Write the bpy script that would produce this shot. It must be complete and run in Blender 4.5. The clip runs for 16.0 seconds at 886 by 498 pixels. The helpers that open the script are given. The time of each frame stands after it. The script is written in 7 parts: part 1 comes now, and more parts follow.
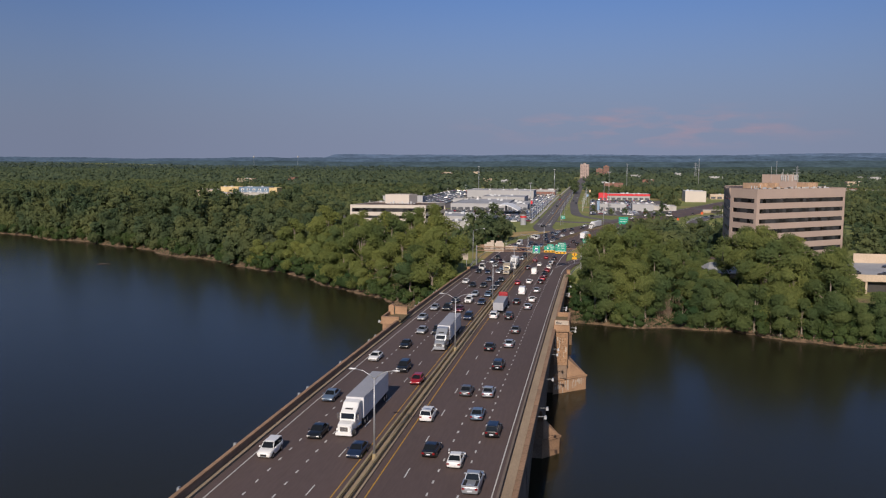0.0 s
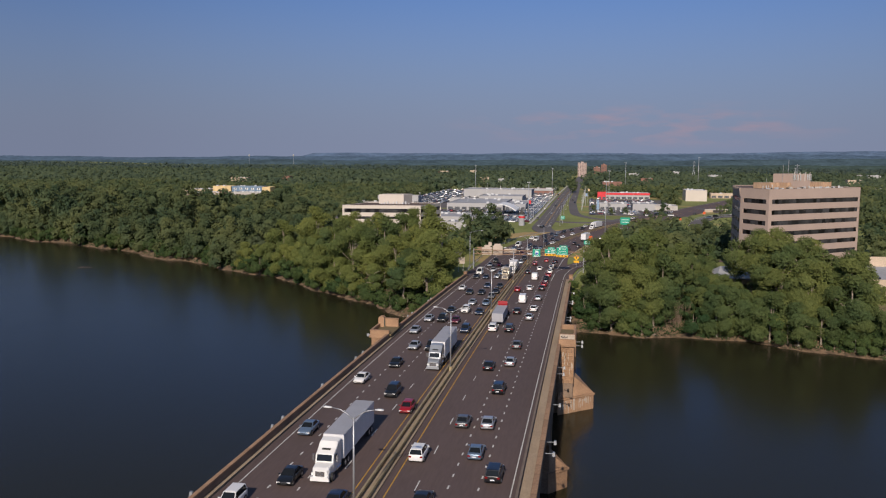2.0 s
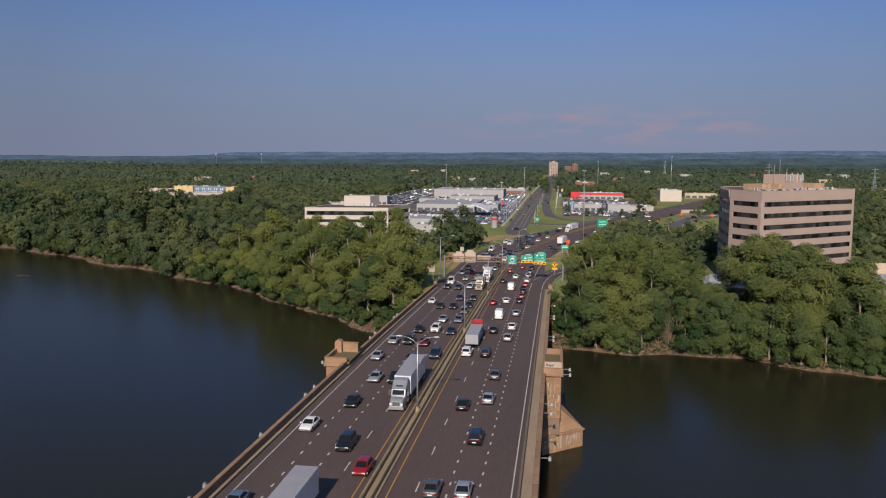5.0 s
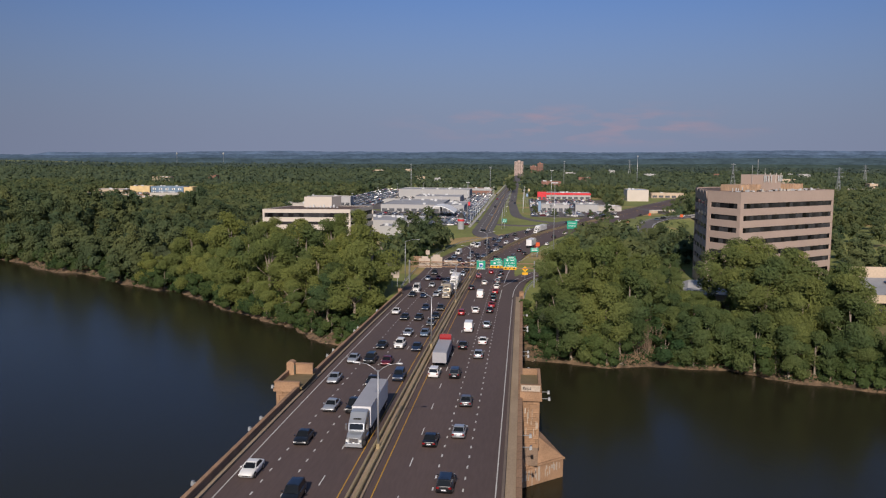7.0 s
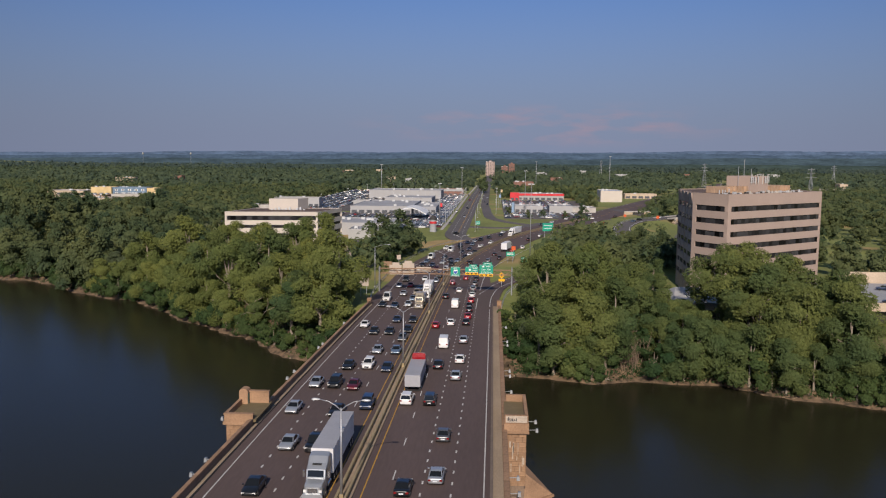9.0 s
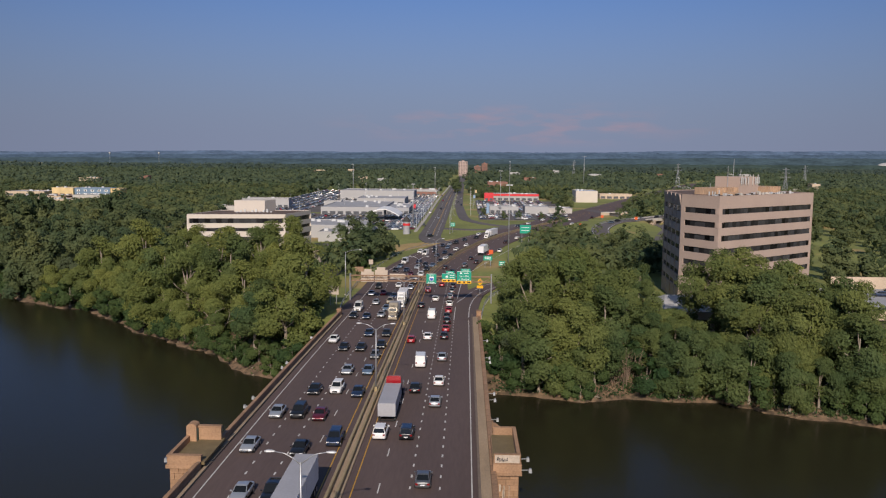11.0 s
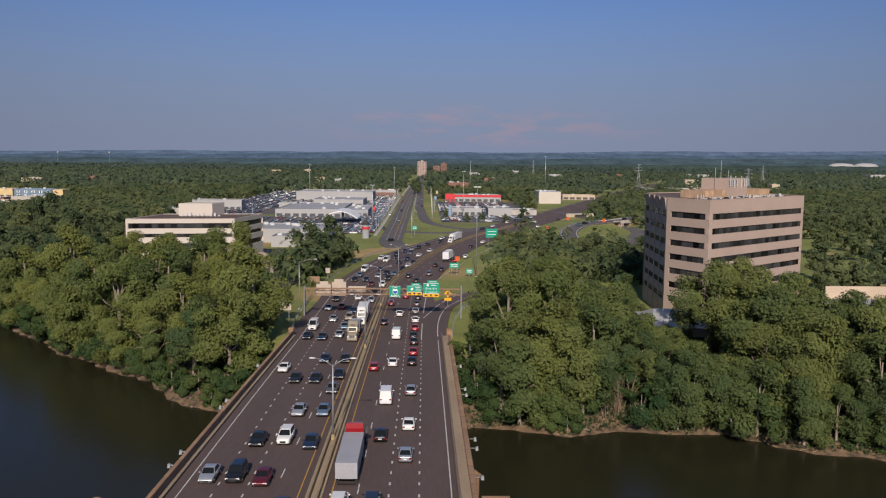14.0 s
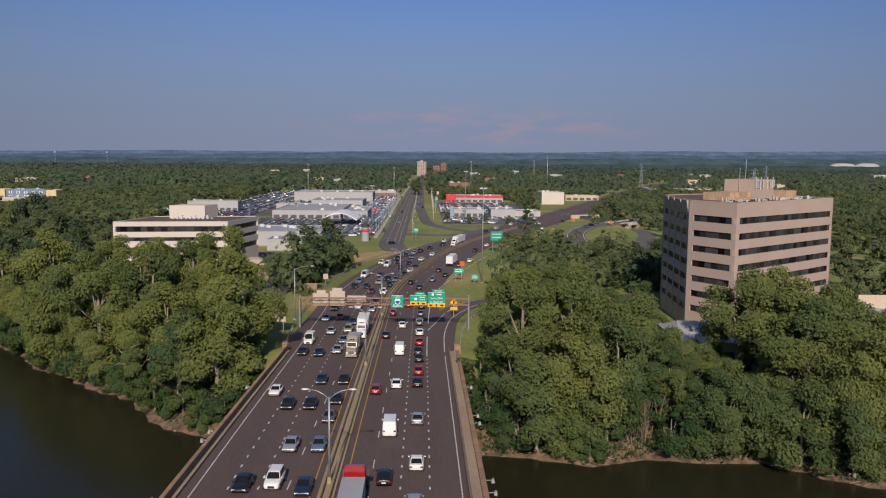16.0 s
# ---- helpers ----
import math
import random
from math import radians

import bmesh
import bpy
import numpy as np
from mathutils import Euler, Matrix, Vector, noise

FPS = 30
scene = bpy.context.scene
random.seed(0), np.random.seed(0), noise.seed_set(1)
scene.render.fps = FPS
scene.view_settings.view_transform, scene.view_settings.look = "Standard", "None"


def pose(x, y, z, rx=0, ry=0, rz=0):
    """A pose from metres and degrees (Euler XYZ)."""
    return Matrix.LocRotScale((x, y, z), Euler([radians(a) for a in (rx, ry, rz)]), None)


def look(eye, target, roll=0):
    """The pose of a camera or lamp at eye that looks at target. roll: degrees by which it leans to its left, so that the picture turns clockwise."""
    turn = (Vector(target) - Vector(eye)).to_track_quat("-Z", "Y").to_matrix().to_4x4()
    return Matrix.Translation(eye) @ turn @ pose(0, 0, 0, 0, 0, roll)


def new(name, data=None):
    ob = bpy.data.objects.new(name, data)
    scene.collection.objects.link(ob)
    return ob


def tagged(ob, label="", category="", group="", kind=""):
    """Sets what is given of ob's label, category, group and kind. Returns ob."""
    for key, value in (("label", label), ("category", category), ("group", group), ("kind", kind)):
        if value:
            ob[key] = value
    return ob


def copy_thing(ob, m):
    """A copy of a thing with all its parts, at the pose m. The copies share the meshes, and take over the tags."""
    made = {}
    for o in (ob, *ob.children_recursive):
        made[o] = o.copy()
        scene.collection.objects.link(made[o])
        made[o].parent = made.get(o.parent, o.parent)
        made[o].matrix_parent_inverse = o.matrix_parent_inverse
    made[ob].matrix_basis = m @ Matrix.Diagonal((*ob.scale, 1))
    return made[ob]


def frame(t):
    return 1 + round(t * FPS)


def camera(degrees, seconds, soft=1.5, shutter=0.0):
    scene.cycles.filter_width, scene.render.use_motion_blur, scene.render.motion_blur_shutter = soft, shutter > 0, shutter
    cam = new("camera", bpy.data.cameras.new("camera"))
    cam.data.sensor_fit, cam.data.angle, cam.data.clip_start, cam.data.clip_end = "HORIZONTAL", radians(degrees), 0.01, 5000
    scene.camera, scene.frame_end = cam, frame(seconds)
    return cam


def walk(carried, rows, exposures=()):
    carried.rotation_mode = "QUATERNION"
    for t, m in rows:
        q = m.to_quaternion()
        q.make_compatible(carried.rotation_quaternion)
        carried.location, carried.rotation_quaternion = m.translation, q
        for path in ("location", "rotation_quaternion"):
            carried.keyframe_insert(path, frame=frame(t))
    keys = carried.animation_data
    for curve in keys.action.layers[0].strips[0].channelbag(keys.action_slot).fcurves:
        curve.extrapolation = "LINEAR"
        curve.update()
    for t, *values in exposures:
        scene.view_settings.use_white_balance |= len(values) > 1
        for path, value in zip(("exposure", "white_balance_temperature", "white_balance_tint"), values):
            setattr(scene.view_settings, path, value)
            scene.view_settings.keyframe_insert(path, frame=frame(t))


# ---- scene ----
# camera: a drone that glides along the bridge, about 37 m over its deck
cam = camera(56.0, 16.0, soft=1.2)
ROWS = [
    (0, 20.67, -60.18, 37.05, 10.12, -6.19, -0.43),
    (0.5, 20.07, -56.20, 37.07, 10.06, -6.24, -0.41),
    (1, 19.48, -52.22, 37.08, 10.00, -6.26, -0.40),
    (1.5, 18.90, -48.24, 37.10, 9.94, -6.28, -0.39),
    (2, 18.33, -44.27, 37.11, 9.89, -6.29, -0.39),
    (2.5, 17.77, -40.30, 37.12, 9.82, -6.31, -0.39),
    (3, 17.21, -36.34, 37.13, 9.58, -6.33, -0.40),
    (3.5, 16.67, -32.38, 37.14, 9.30, -6.32, -0.41),
    (4, 16.13, -28.42, 37.15, 8.89, -6.33, -0.42),
    (6.5, 13.58, -8.69, 37.16, 6.09, -6.34, -0.45),
    (7, 13.09, -4.76, 37.16, 5.48, -6.36, -0.47),
    (7.5, 12.62, -0.83, 37.15, 4.94, -6.35, -0.48),
    (8, 12.15, 3.10, 37.15, 4.34, -6.35, -0.49),
    (8.5, 11.70, 7.02, 37.14, 3.92, -6.34, -0.50),
    (9, 11.25, 10.94, 37.13, 3.48, -6.33, -0.52),
    (11.5, 9.14, 30.48, 37.06, 1.03, -6.32, -0.55),
    (12, 8.74, 34.38, 37.04, 0.45, -6.30, -0.57),
    (12.5, 8.35, 38.27, 37.03, -0.11, -6.32, -0.58),
    (13, 7.97, 42.16, 37.00, -0.60, -6.30, -0.60),
    (13.5, 7.60, 46.05, 36.98, -1.01, -6.29, -0.61),
    (14, 7.24, 49.93, 36.96, -1.30, -6.30, -0.62),
    (14.5, 6.89, 53.81, 36.93, -1.32, -6.31, -0.62),
    (15, 6.55, 57.68, 36.90, -1.32, -6.29, -0.63),
    (15.5, 6.21, 61.55, 36.87, -1.34, -6.29, -0.62),
    (16, 5.89, 65.42, 36.84, -1.36, -6.30, -0.62),
]
walk(cam, [(t, pose(x, y, z, 90 + pitch, roll, yaw)) for t, x, y, z, yaw, pitch, roll in ROWS])

# light: a warm sun behind the camera, low in a clear sky
SUN_FROM = Vector((-0.037, -1.0, 0.0)).normalized()
SUN_UP = radians(30)
sun_data = bpy.data.lights.new("sun", "SUN")
sun_data.energy, sun_data.angle, sun_data.color = 4.3, radians(0.6), (1.0, 0.87, 0.75)
sun = new("sun", sun_data)
sun.matrix_world = look((0, 0, 100), Vector((0, 0, 100)) - (SUN_FROM * math.cos(SUN_UP) + Vector((0, 0, math.sin(SUN_UP)))))
world = bpy.data.worlds.new("sky")
scene.world = world
world.use_nodes = True
wn, wl = world.node_tree.nodes, world.node_tree.links
sky = wn.new("ShaderNodeTexSky")
sky.sky_type, sky.sun_disc = "NISHITA", False
sky.sun_elevation, sky.sun_rotation = SUN_UP, math.atan2(SUN_FROM.x, SUN_FROM.y)
sky.air_density, sky.dust_density, sky.ozone_density, sky.altitude = 1.0, 0.6, 2.0, 0
# summer haze: the sky turns a dull mauve towards the horizon, with a few thin clouds low down
co, sep = wn.new("ShaderNodeTexCoord"), wn.new("ShaderNodeSeparateXYZ")
wl.new(co.outputs["Generated"], sep.inputs[0])
low = wn.new("ShaderNodeMapRange")
low.interpolation_type = "SMOOTHSTEP"
low.inputs["From Min"].default_value, low.inputs["From Max"].default_value = -0.01, 0.30
low.inputs["To Min"].default_value, low.inputs["To Max"].default_value = 1.0, 0.0
wl.new(sep.outputs["Z"], low.inputs["Value"])
deep = wn.new("ShaderNodeMix")
deep.data_type, deep.blend_type = "RGBA", "MULTIPLY"
deep.inputs["Factor"].default_value, deep.inputs["B"].default_value = 1.0, (0.30, 0.50, 0.88, 1)
wl.new(sky.outputs["Color"], deep.inputs["A"])
high = wn.new("ShaderNodeMapRange")
high.interpolation_type = "SMOOTHSTEP"
high.inputs["From Min"].default_value, high.inputs["From Max"].default_value = 0.24, 0.65
high.inputs["To Min"].default_value, high.inputs["To Max"].default_value = 1.0, 0.2
wl.new(sep.outputs["Z"], high.inputs["Value"])
wl.new(high.outputs["Result"], deep.inputs["Factor"])
haze = wn.new("ShaderNodeMix")
haze.data_type = "RGBA"
haze.inputs["B"].default_value = (2.42, 2.82, 4.1, 1)
wl.new(low.outputs["Result"], haze.inputs["Factor"])
wl.new(deep.outputs["Result"], haze.inputs["A"])
stretch = wn.new("ShaderNodeMapping")
stretch.inputs["Scale"].default_value = (16.0, 16.0, 75.0)
wl.new(co.outputs["Generated"], stretch.inputs["Vector"])
puff = wn.new("ShaderNodeTexNoise")
puff.inputs["Scale"].default_value, puff.inputs["Detail"].default_value = 1.0, 7
wl.new(stretch.outputs["Vector"], puff.inputs["Vector"])
thick = wn.new("ShaderNodeMapRange")
thick.inputs["From Min"].default_value, thick.inputs["From Max"].default_value, thick.inputs["To Max"].default_value = 0.47, 0.72, 0.75
wl.new(puff.outputs["Fac"], thick.inputs["Value"])
belt = wn.new("ShaderNodeMapRange")
belt.interpolation_type = "SMOOTHSTEP"
belt.inputs["From Min"].default_value, belt.inputs["From Max"].default_value = 0.16, 0.045
oval = wn.new("ShaderNodeVectorMath")
oval.operation = "MULTIPLY_ADD"
oval.inputs[1].default_value, oval.inputs[2].default_value = (0.62, 0.0, 5.0), (-0.04, 0.0, -0.19)
wl.new(co.outputs["Generated"], oval.inputs[0])
reach = wn.new("ShaderNodeVectorMath")
reach.operation = "LENGTH"
wl.new(oval.outputs["Vector"], reach.inputs[0])
wl.new(reach.outputs["Value"], belt.inputs["Value"])
cover = wn.new("ShaderNodeMath")
cover.operation = "MULTIPLY"
wl.new(thick.outputs["Result"], cover.inputs[0])
wl.new(belt.outputs["Result"], cover.inputs[1])
cloud = wn.new("ShaderNodeMix")
cloud.data_type = "RGBA"
cloud.inputs["B"].default_value = (4.0, 3.0, 3.7, 1)
wl.new(cover.outputs[0], cloud.inputs["Factor"])
wl.new(haze.outputs["Result"], cloud.inputs["A"])
# the sky is a little duller towards both sides
square = wn.new("ShaderNodeMath")
square.operation = "MULTIPLY"
wl.new(sep.outputs["X"], square.inputs[0])
wl.new(sep.outputs["X"], square.inputs[1])
dull = wn.new("ShaderNodeMapRange")
dull.inputs["From Max"].default_value, dull.inputs["To Min"].default_value, dull.inputs["To Max"].default_value = 0.3, 1.02, 0.84
wl.new(square.outputs[0], dull.inputs["Value"])
dim = wn.new("ShaderNodeVectorMath")
dim.operation = "SCALE"
wl.new(cloud.outputs["Result"], dim.inputs[0])
wl.new(dull.outputs["Result"], dim.inputs["Scale"])
wn["Background"].inputs["Strength"].default_value = 0.09
wl.new(dim.outputs["Vector"], wn["Background"].inputs["Color"])
scene.view_settings.exposure = 0.0

# ---- tools ----


class Soup:
    """Vertices and faces of one mesh, gathered piece by piece; every face carries a material slot."""

    def __init__(self):
        self.v, self.f, self.m = [], [], []

    def add(self, verts, faces, slot=0):
        n = len(self.v)
        self.v.extend(verts)
        self.f.extend([tuple(i + n for i in f) for f in faces])
        self.m.extend([slot] * len(faces))
        return self

    def box(self, x0, x1, y0, y1, z0, z1, slot=0):
        v = [(x, y, z) for z in (z0, z1) for y in (y0, y1) for x in (x0, x1)]
        return self.add(v, [(0, 2, 3, 1), (4, 5, 7, 6), (0, 1, 5, 4), (2, 6, 7, 3), (0, 4, 6, 2), (1, 3, 7, 5)], slot)

    def taper(self, x0, x1, y0, y1, z0, z1, dx, dy, slot=0):
        """A box whose top is drawn in by dx and dy on each side."""
        v = [(x0, y0, z0), (x1, y0, z0), (x0, y1, z0), (x1, y1, z0)]
        v += [(x0 + dx, y0 + dy, z1), (x1 - dx, y0 + dy, z1), (x0 + dx, y1 - dy, z1), (x1 - dx, y1 - dy, z1)]
        return self.add(v, [(0, 2, 3, 1), (4, 5, 7, 6), (0, 1, 5, 4), (2, 6, 7, 3), (0, 4, 6, 2), (1, 3, 7, 5)], slot)

    def tube(self, path, radii, sides=8, slot=0, caps=True):
        n0 = len(self.v)
        path = [Vector(p) for p in path]
        for i, p in enumerate(path):
            d = (path[min(i + 1, len(path) - 1)] - path[max(i - 1, 0)]).normalized()
            a = d.orthogonal().normalized() if abs(d.z) < 0.99 else Vector((1, 0, 0))
            b = d.cross(a).normalized()
            a = b.cross(d)
            r = radii[i] if isinstance(radii, (list, tuple)) else radii
            for k in range(sides):
                w = 2 * math.pi * k / sides
                self.v.append(tuple(p + a * (r * math.cos(w)) + b * (r * math.sin(w))))
        for i in range(len(path) - 1):
            for k in range(sides):
                q = n0 + i * sides
                self.f.append((q + k, q + (k + 1) % sides, q + sides + (k + 1) % sides, q + sides + k))
                self.m.append(slot)
        if caps:
            self.f += [tuple(n0 + k for k in range(sides))[::-1], tuple(n0 + (len(path) - 1) * sides + k for k in range(sides))]
            self.m += [slot, slot]
        return self

    def prism(self, outline, z0, z1, slot=0):
        """An upright prism over an outline given anticlockwise."""
        n = len(outline)
        v = [(x, y, z0) for x, y in outline] + [(x, y, z1) for x, y in outline]
        f = [tuple(range(n))[::-1], tuple(range(n, 2 * n))] + [(i, (i + 1) % n, n + (i + 1) % n, n + i) for i in range(n)]
        return self.add(v, f, slot)

    def loft(self, rings, slot=0, caps=True):
        n, k = len(self.v), len(rings[0])
        for r in rings:
            self.v.extend([tuple(p) for p in r])
        for i in range(len(rings) - 1):
            for j in range(k):
                self.f.append((n + i * k + j, n + i * k + (j + 1) % k, n + (i + 1) * k + (j + 1) % k, n + (i + 1) * k + j))
                self.m.append(slot)
        if caps:
            self.f += [tuple(range(n, n + k))[::-1], tuple(range(n + (len(rings) - 1) * k, n + len(rings) * k))]
            self.m += [slot, slot]
        return self

    def mesh(self, name, mats, smooth=False):
        me = bpy.data.meshes.new(name)
        me.from_pydata(self.v, [], self.f)
        for m in mats if isinstance(mats, (list, tuple)) else [mats]:
            me.materials.append(m)
        me.polygons.foreach_set("material_index", self.m)
        if smooth:
            me.polygons.foreach_set("use_smooth", [True] * len(self.f))
        me.update()
        return me


def part(name, soup, mats, parent=None, label="", smooth=False):
    ob = new(name, soup.mesh(name, mats, smooth) if isinstance(soup, Soup) else soup)
    if parent is not None:
        ob.parent = parent
    if label:
        tagged(ob, label)
    return ob


def thing(name, label, category, m=None, group="", kind=""):
    ob = new(name)
    if m is not None:
        ob.matrix_world = m
    return tagged(ob, label, category, group, kind)


def fast_mesh(name, verts, quads, mats, slots=None, smooth=False):
    """A mesh of quads from numpy arrays."""
    me = bpy.data.meshes.new(name)
    verts, quads = np.asarray(verts, np.float32), np.asarray(quads, np.int32)
    me.vertices.add(len(verts))
    me.vertices.foreach_set("co", verts.ravel())
    me.loops.add(quads.size)
    me.loops.foreach_set("vertex_index", quads.ravel())
    me.polygons.add(len(quads))
    me.polygons.foreach_set("loop_start", np.arange(0, quads.size, quads.shape[1], dtype=np.int32))
    me.polygons.foreach_set("loop_total", np.full(len(quads), quads.shape[1], np.int32))
    for m in mats if isinstance(mats, (list, tuple)) else [mats]:
        me.materials.append(m)
    if slots is not None:
        me.polygons.foreach_set("material_index", np.asarray(slots, np.int32))
    if smooth:
        me.polygons.foreach_set("use_smooth", np.ones(len(quads), bool))
    me.update(calc_edges=True)
    me.validate()
    return me


# ---- materials ----


def material(name, colour, rough=0.7, metal=0.0, dark=0.75, light=1.2, scale=1.5, fine=14.0, bump=0.15, vary=0.0, island=0.0, stretch=(1, 1, 1), spec=0.5):
    """A surface with broad stains and fine grain, in metres; vary: change from object to object; island: from piece to piece."""
    mat = bpy.data.materials.new(name)
    mat.use_nodes = True
    n, l = mat.node_tree.nodes, mat.node_tree.links
    b = n["Principled BSDF"]
    b.inputs["Roughness"].default_value, b.inputs["Metallic"].default_value = rough, metal
    b.inputs["Specular IOR Level"].default_value = spec
    co = n.new("ShaderNodeTexCoord")
    mp = n.new("ShaderNodeMapping")
    mp.inputs["Scale"].default_value = stretch
    l.new(co.outputs["Object"], mp.inputs["Vector"])
    broad, grain = n.new("ShaderNodeTexNoise"), n.new("ShaderNodeTexNoise")
    for node, sc, de in ((broad, scale, 4), (grain, fine, 3)):
        node.inputs["Scale"].default_value, node.inputs["Detail"].default_value = sc, de
        l.new(mp.outputs["Vector"], node.inputs["Vector"])
    mean = n.new("ShaderNodeMath")
    mean.operation = "MULTIPLY_ADD"
    mean.inputs[1].default_value = 0.45
    l.new(grain.outputs["Fac"], mean.inputs[0])
    half = n.new("ShaderNodeMath")
    half.operation = "MULTIPLY"
    half.inputs[1].default_value = 0.55
    l.new(broad.outputs["Fac"], half.inputs[0])
    l.new(half.outputs[0], mean.inputs[2])
    ramp = n.new("ShaderNodeMapRange")
    ramp.inputs["From Min"].default_value, ramp.inputs["From Max"].default_value = 0.3, 0.7
    ramp.inputs["To Min"].default_value, ramp.inputs["To Max"].default_value = dark, light
    l.new(mean.outputs[0], ramp.inputs["Value"])
    value = ramp.outputs["Result"]
    for amount, node, socket in ((vary, "ShaderNodeObjectInfo", "Random"), (island, "ShaderNodeNewGeometry", "Random Per Island")):
        if amount:
            src, m1 = n.new(node), n.new("ShaderNodeMapRange")
            m1.inputs["To Min"].default_value, m1.inputs["To Max"].default_value = 1 - amount, 1 + amount
            l.new(src.outputs[socket], m1.inputs["Value"])
            mul = n.new("ShaderNodeMath")
            mul.operation = "MULTIPLY"
            l.new(value, mul.inputs[0])
            l.new(m1.outputs["Result"], mul.inputs[1])
            value = mul.outputs[0]
    tint = n.new("ShaderNodeVectorMath")
    tint.operation = "SCALE"
    tint.inputs[0].default_value = colour
    l.new(value, tint.inputs["Scale"])
    l.new(tint.outputs["Vector"], b.inputs["Base Color"])
    if bump:
        bp = n.new("ShaderNodeBump")
        bp.inputs["Strength"].default_value, bp.inputs["Distance"].default_value = bump, 0.05
        l.new(grain.outputs["Fac"], bp.inputs["Height"])
        l.new(bp.outputs["Normal"], b.inputs["Normal"])
    return mat


def foliage(name, colour, other, island=0.24, patch_scale=0.07, spread=0.45):
    """Leaves: two greens that change from tree to tree and from leaf to leaf, with light passing through."""
    mat = bpy.data.materials.new(name)
    mat.use_nodes = True
    n, l = mat.node_tree.nodes, mat.node_tree.links
    b, out = n["Principled BSDF"], n["Material Output"]
    b.inputs["Roughness"].default_value, b.inputs["Specular IOR Level"].default_value = 0.62, 0.10
    info, geo, co = n.new("ShaderNodeObjectInfo"), n.new("ShaderNodeNewGeometry"), n.new("ShaderNodeTexCoord")
    patch = n.new("ShaderNodeTexNoise")
    patch.inputs["Scale"].default_value, patch.inputs["Detail"].default_value = patch_scale, 4
    l.new(geo.outputs["Position"], patch.inputs["Vector"])
    mix = n.new("ShaderNodeMix")
    mix.data_type = "RGBA"
    mix.inputs["A"].default_value, mix.inputs["B"].default_value = (*colour, 1), (*other, 1)
    add = n.new("ShaderNodeMath")
    add.operation = "MULTIPLY_ADD"
    add.inputs[1].default_value = 1.05 - spread
    l.new(info.outputs["Random"], add.inputs[0])
    sc = n.new("ShaderNodeMapRange")
    sc.inputs["From Min"].default_value, sc.inputs["From Max"].default_value, sc.inputs["To Max"].default_value = 0.36, 0.64, spread
    l.new(patch.outputs["Fac"], sc.inputs["Value"])
    l.new(sc.outputs["Result"], add.inputs[2])
    l.new(add.outputs[0], mix.inputs["Factor"])
    rng = n.new("ShaderNodeMapRange")
    rng.inputs["To Min"].default_value, rng.inputs["To Max"].default_value = 1 - island, 1 + island
    l.new(geo.outputs["Random Per Island"], rng.inputs["Value"])
    tint = n.new("ShaderNodeVectorMath")
    tint.operation = "SCALE"
    l.new(mix.outputs["Result"], tint.inputs[0])
    l.new(rng.outputs["Result"], tint.inputs["Scale"])
    l.new(tint.outputs["Vector"], b.inputs["Base Color"])
    tr, ms = n.new("ShaderNodeBsdfTranslucent"), n.new("ShaderNodeMixShader")
    l.new(tint.outputs["Vector"], tr.inputs["Color"])
    ms.inputs["Fac"].default_value = 0.34
    l.new(b.outputs["BSDF"], ms.inputs[1])
    l.new(tr.outputs["BSDF"], ms.inputs[2])
    l.new(ms.outputs["Shader"], out.inputs["Surface"])
    return mat


ASPHALT = material("asphalt", (0.098, 0.0675, 0.0605), 0.85, scale=0.12, fine=3.0, stretch=(1, 0.12, 1), dark=0.8, light=1.2, bump=0.1)
OLD_ASPHALT = material("old asphalt", (0.115, 0.102, 0.097), 0.9, scale=0.05, fine=1.0, bump=0.1)
PAINT_WHITE = material("road paint white", (0.62, 0.61, 0.58), 0.7, scale=0.8, fine=6, dark=0.75, light=1.1)
PAINT_YELLOW = material("road paint yellow", (0.55, 0.30, 0.04), 0.7, scale=0.8, fine=6, dark=0.75, light=1.1)
STONE = material("tan granite", (0.34, 0.205, 0.118), 0.85, scale=0.35, fine=4, dark=0.6, light=1.25, bump=0.5, vary=0.16)
STONE_DARK = material("weathered granite", (0.24, 0.17, 0.12), 0.9, scale=0.3, fine=4, dark=0.55, light=1.25, bump=0.5)
WALKWAY = material("worn concrete walkway", (0.35, 0.265, 0.18), 0.9, scale=0.3, fine=5, dark=0.75, light=1.2, stretch=(1, 0.3, 1))
CONCRETE = material("pale concrete", (0.45, 0.42, 0.38), 0.85, scale=0.3, fine=3)
GUARD = material("weathered steel rail", (0.34, 0.265, 0.145), 0.65, 0.1, scale=0.6, fine=8)
STEEL = material("galvanised steel", (0.42, 0.43, 0.44), 0.45, 0.6, scale=0.5, fine=9, bump=0.03)

# ---- the lie of the land ----
WATER = -15.0
GRADE = -6.0  # the plain behind the river
BANK_X = (-3000, -900, -373, -254, -157, -80, -41, -20, 17, 48, 80, 104, 300, 900, 3000)
BANK_Y = (1150, 690, 440, 383, 325, 262, 221, 211, 206, 201, 195, 189, 150, 60, -300)
LINE_Y = (-2000, 270, 300, 322, 350, 383, 418, 453, 500, 560, 640, 760, 930, 1150, 1600)
LINE_X = (-4.8, -4.8, -4.7, -4.2, -1.2, 4.4, 11.3, 19.8, 34.5, 59, 91, 136, 199, 280, 455)


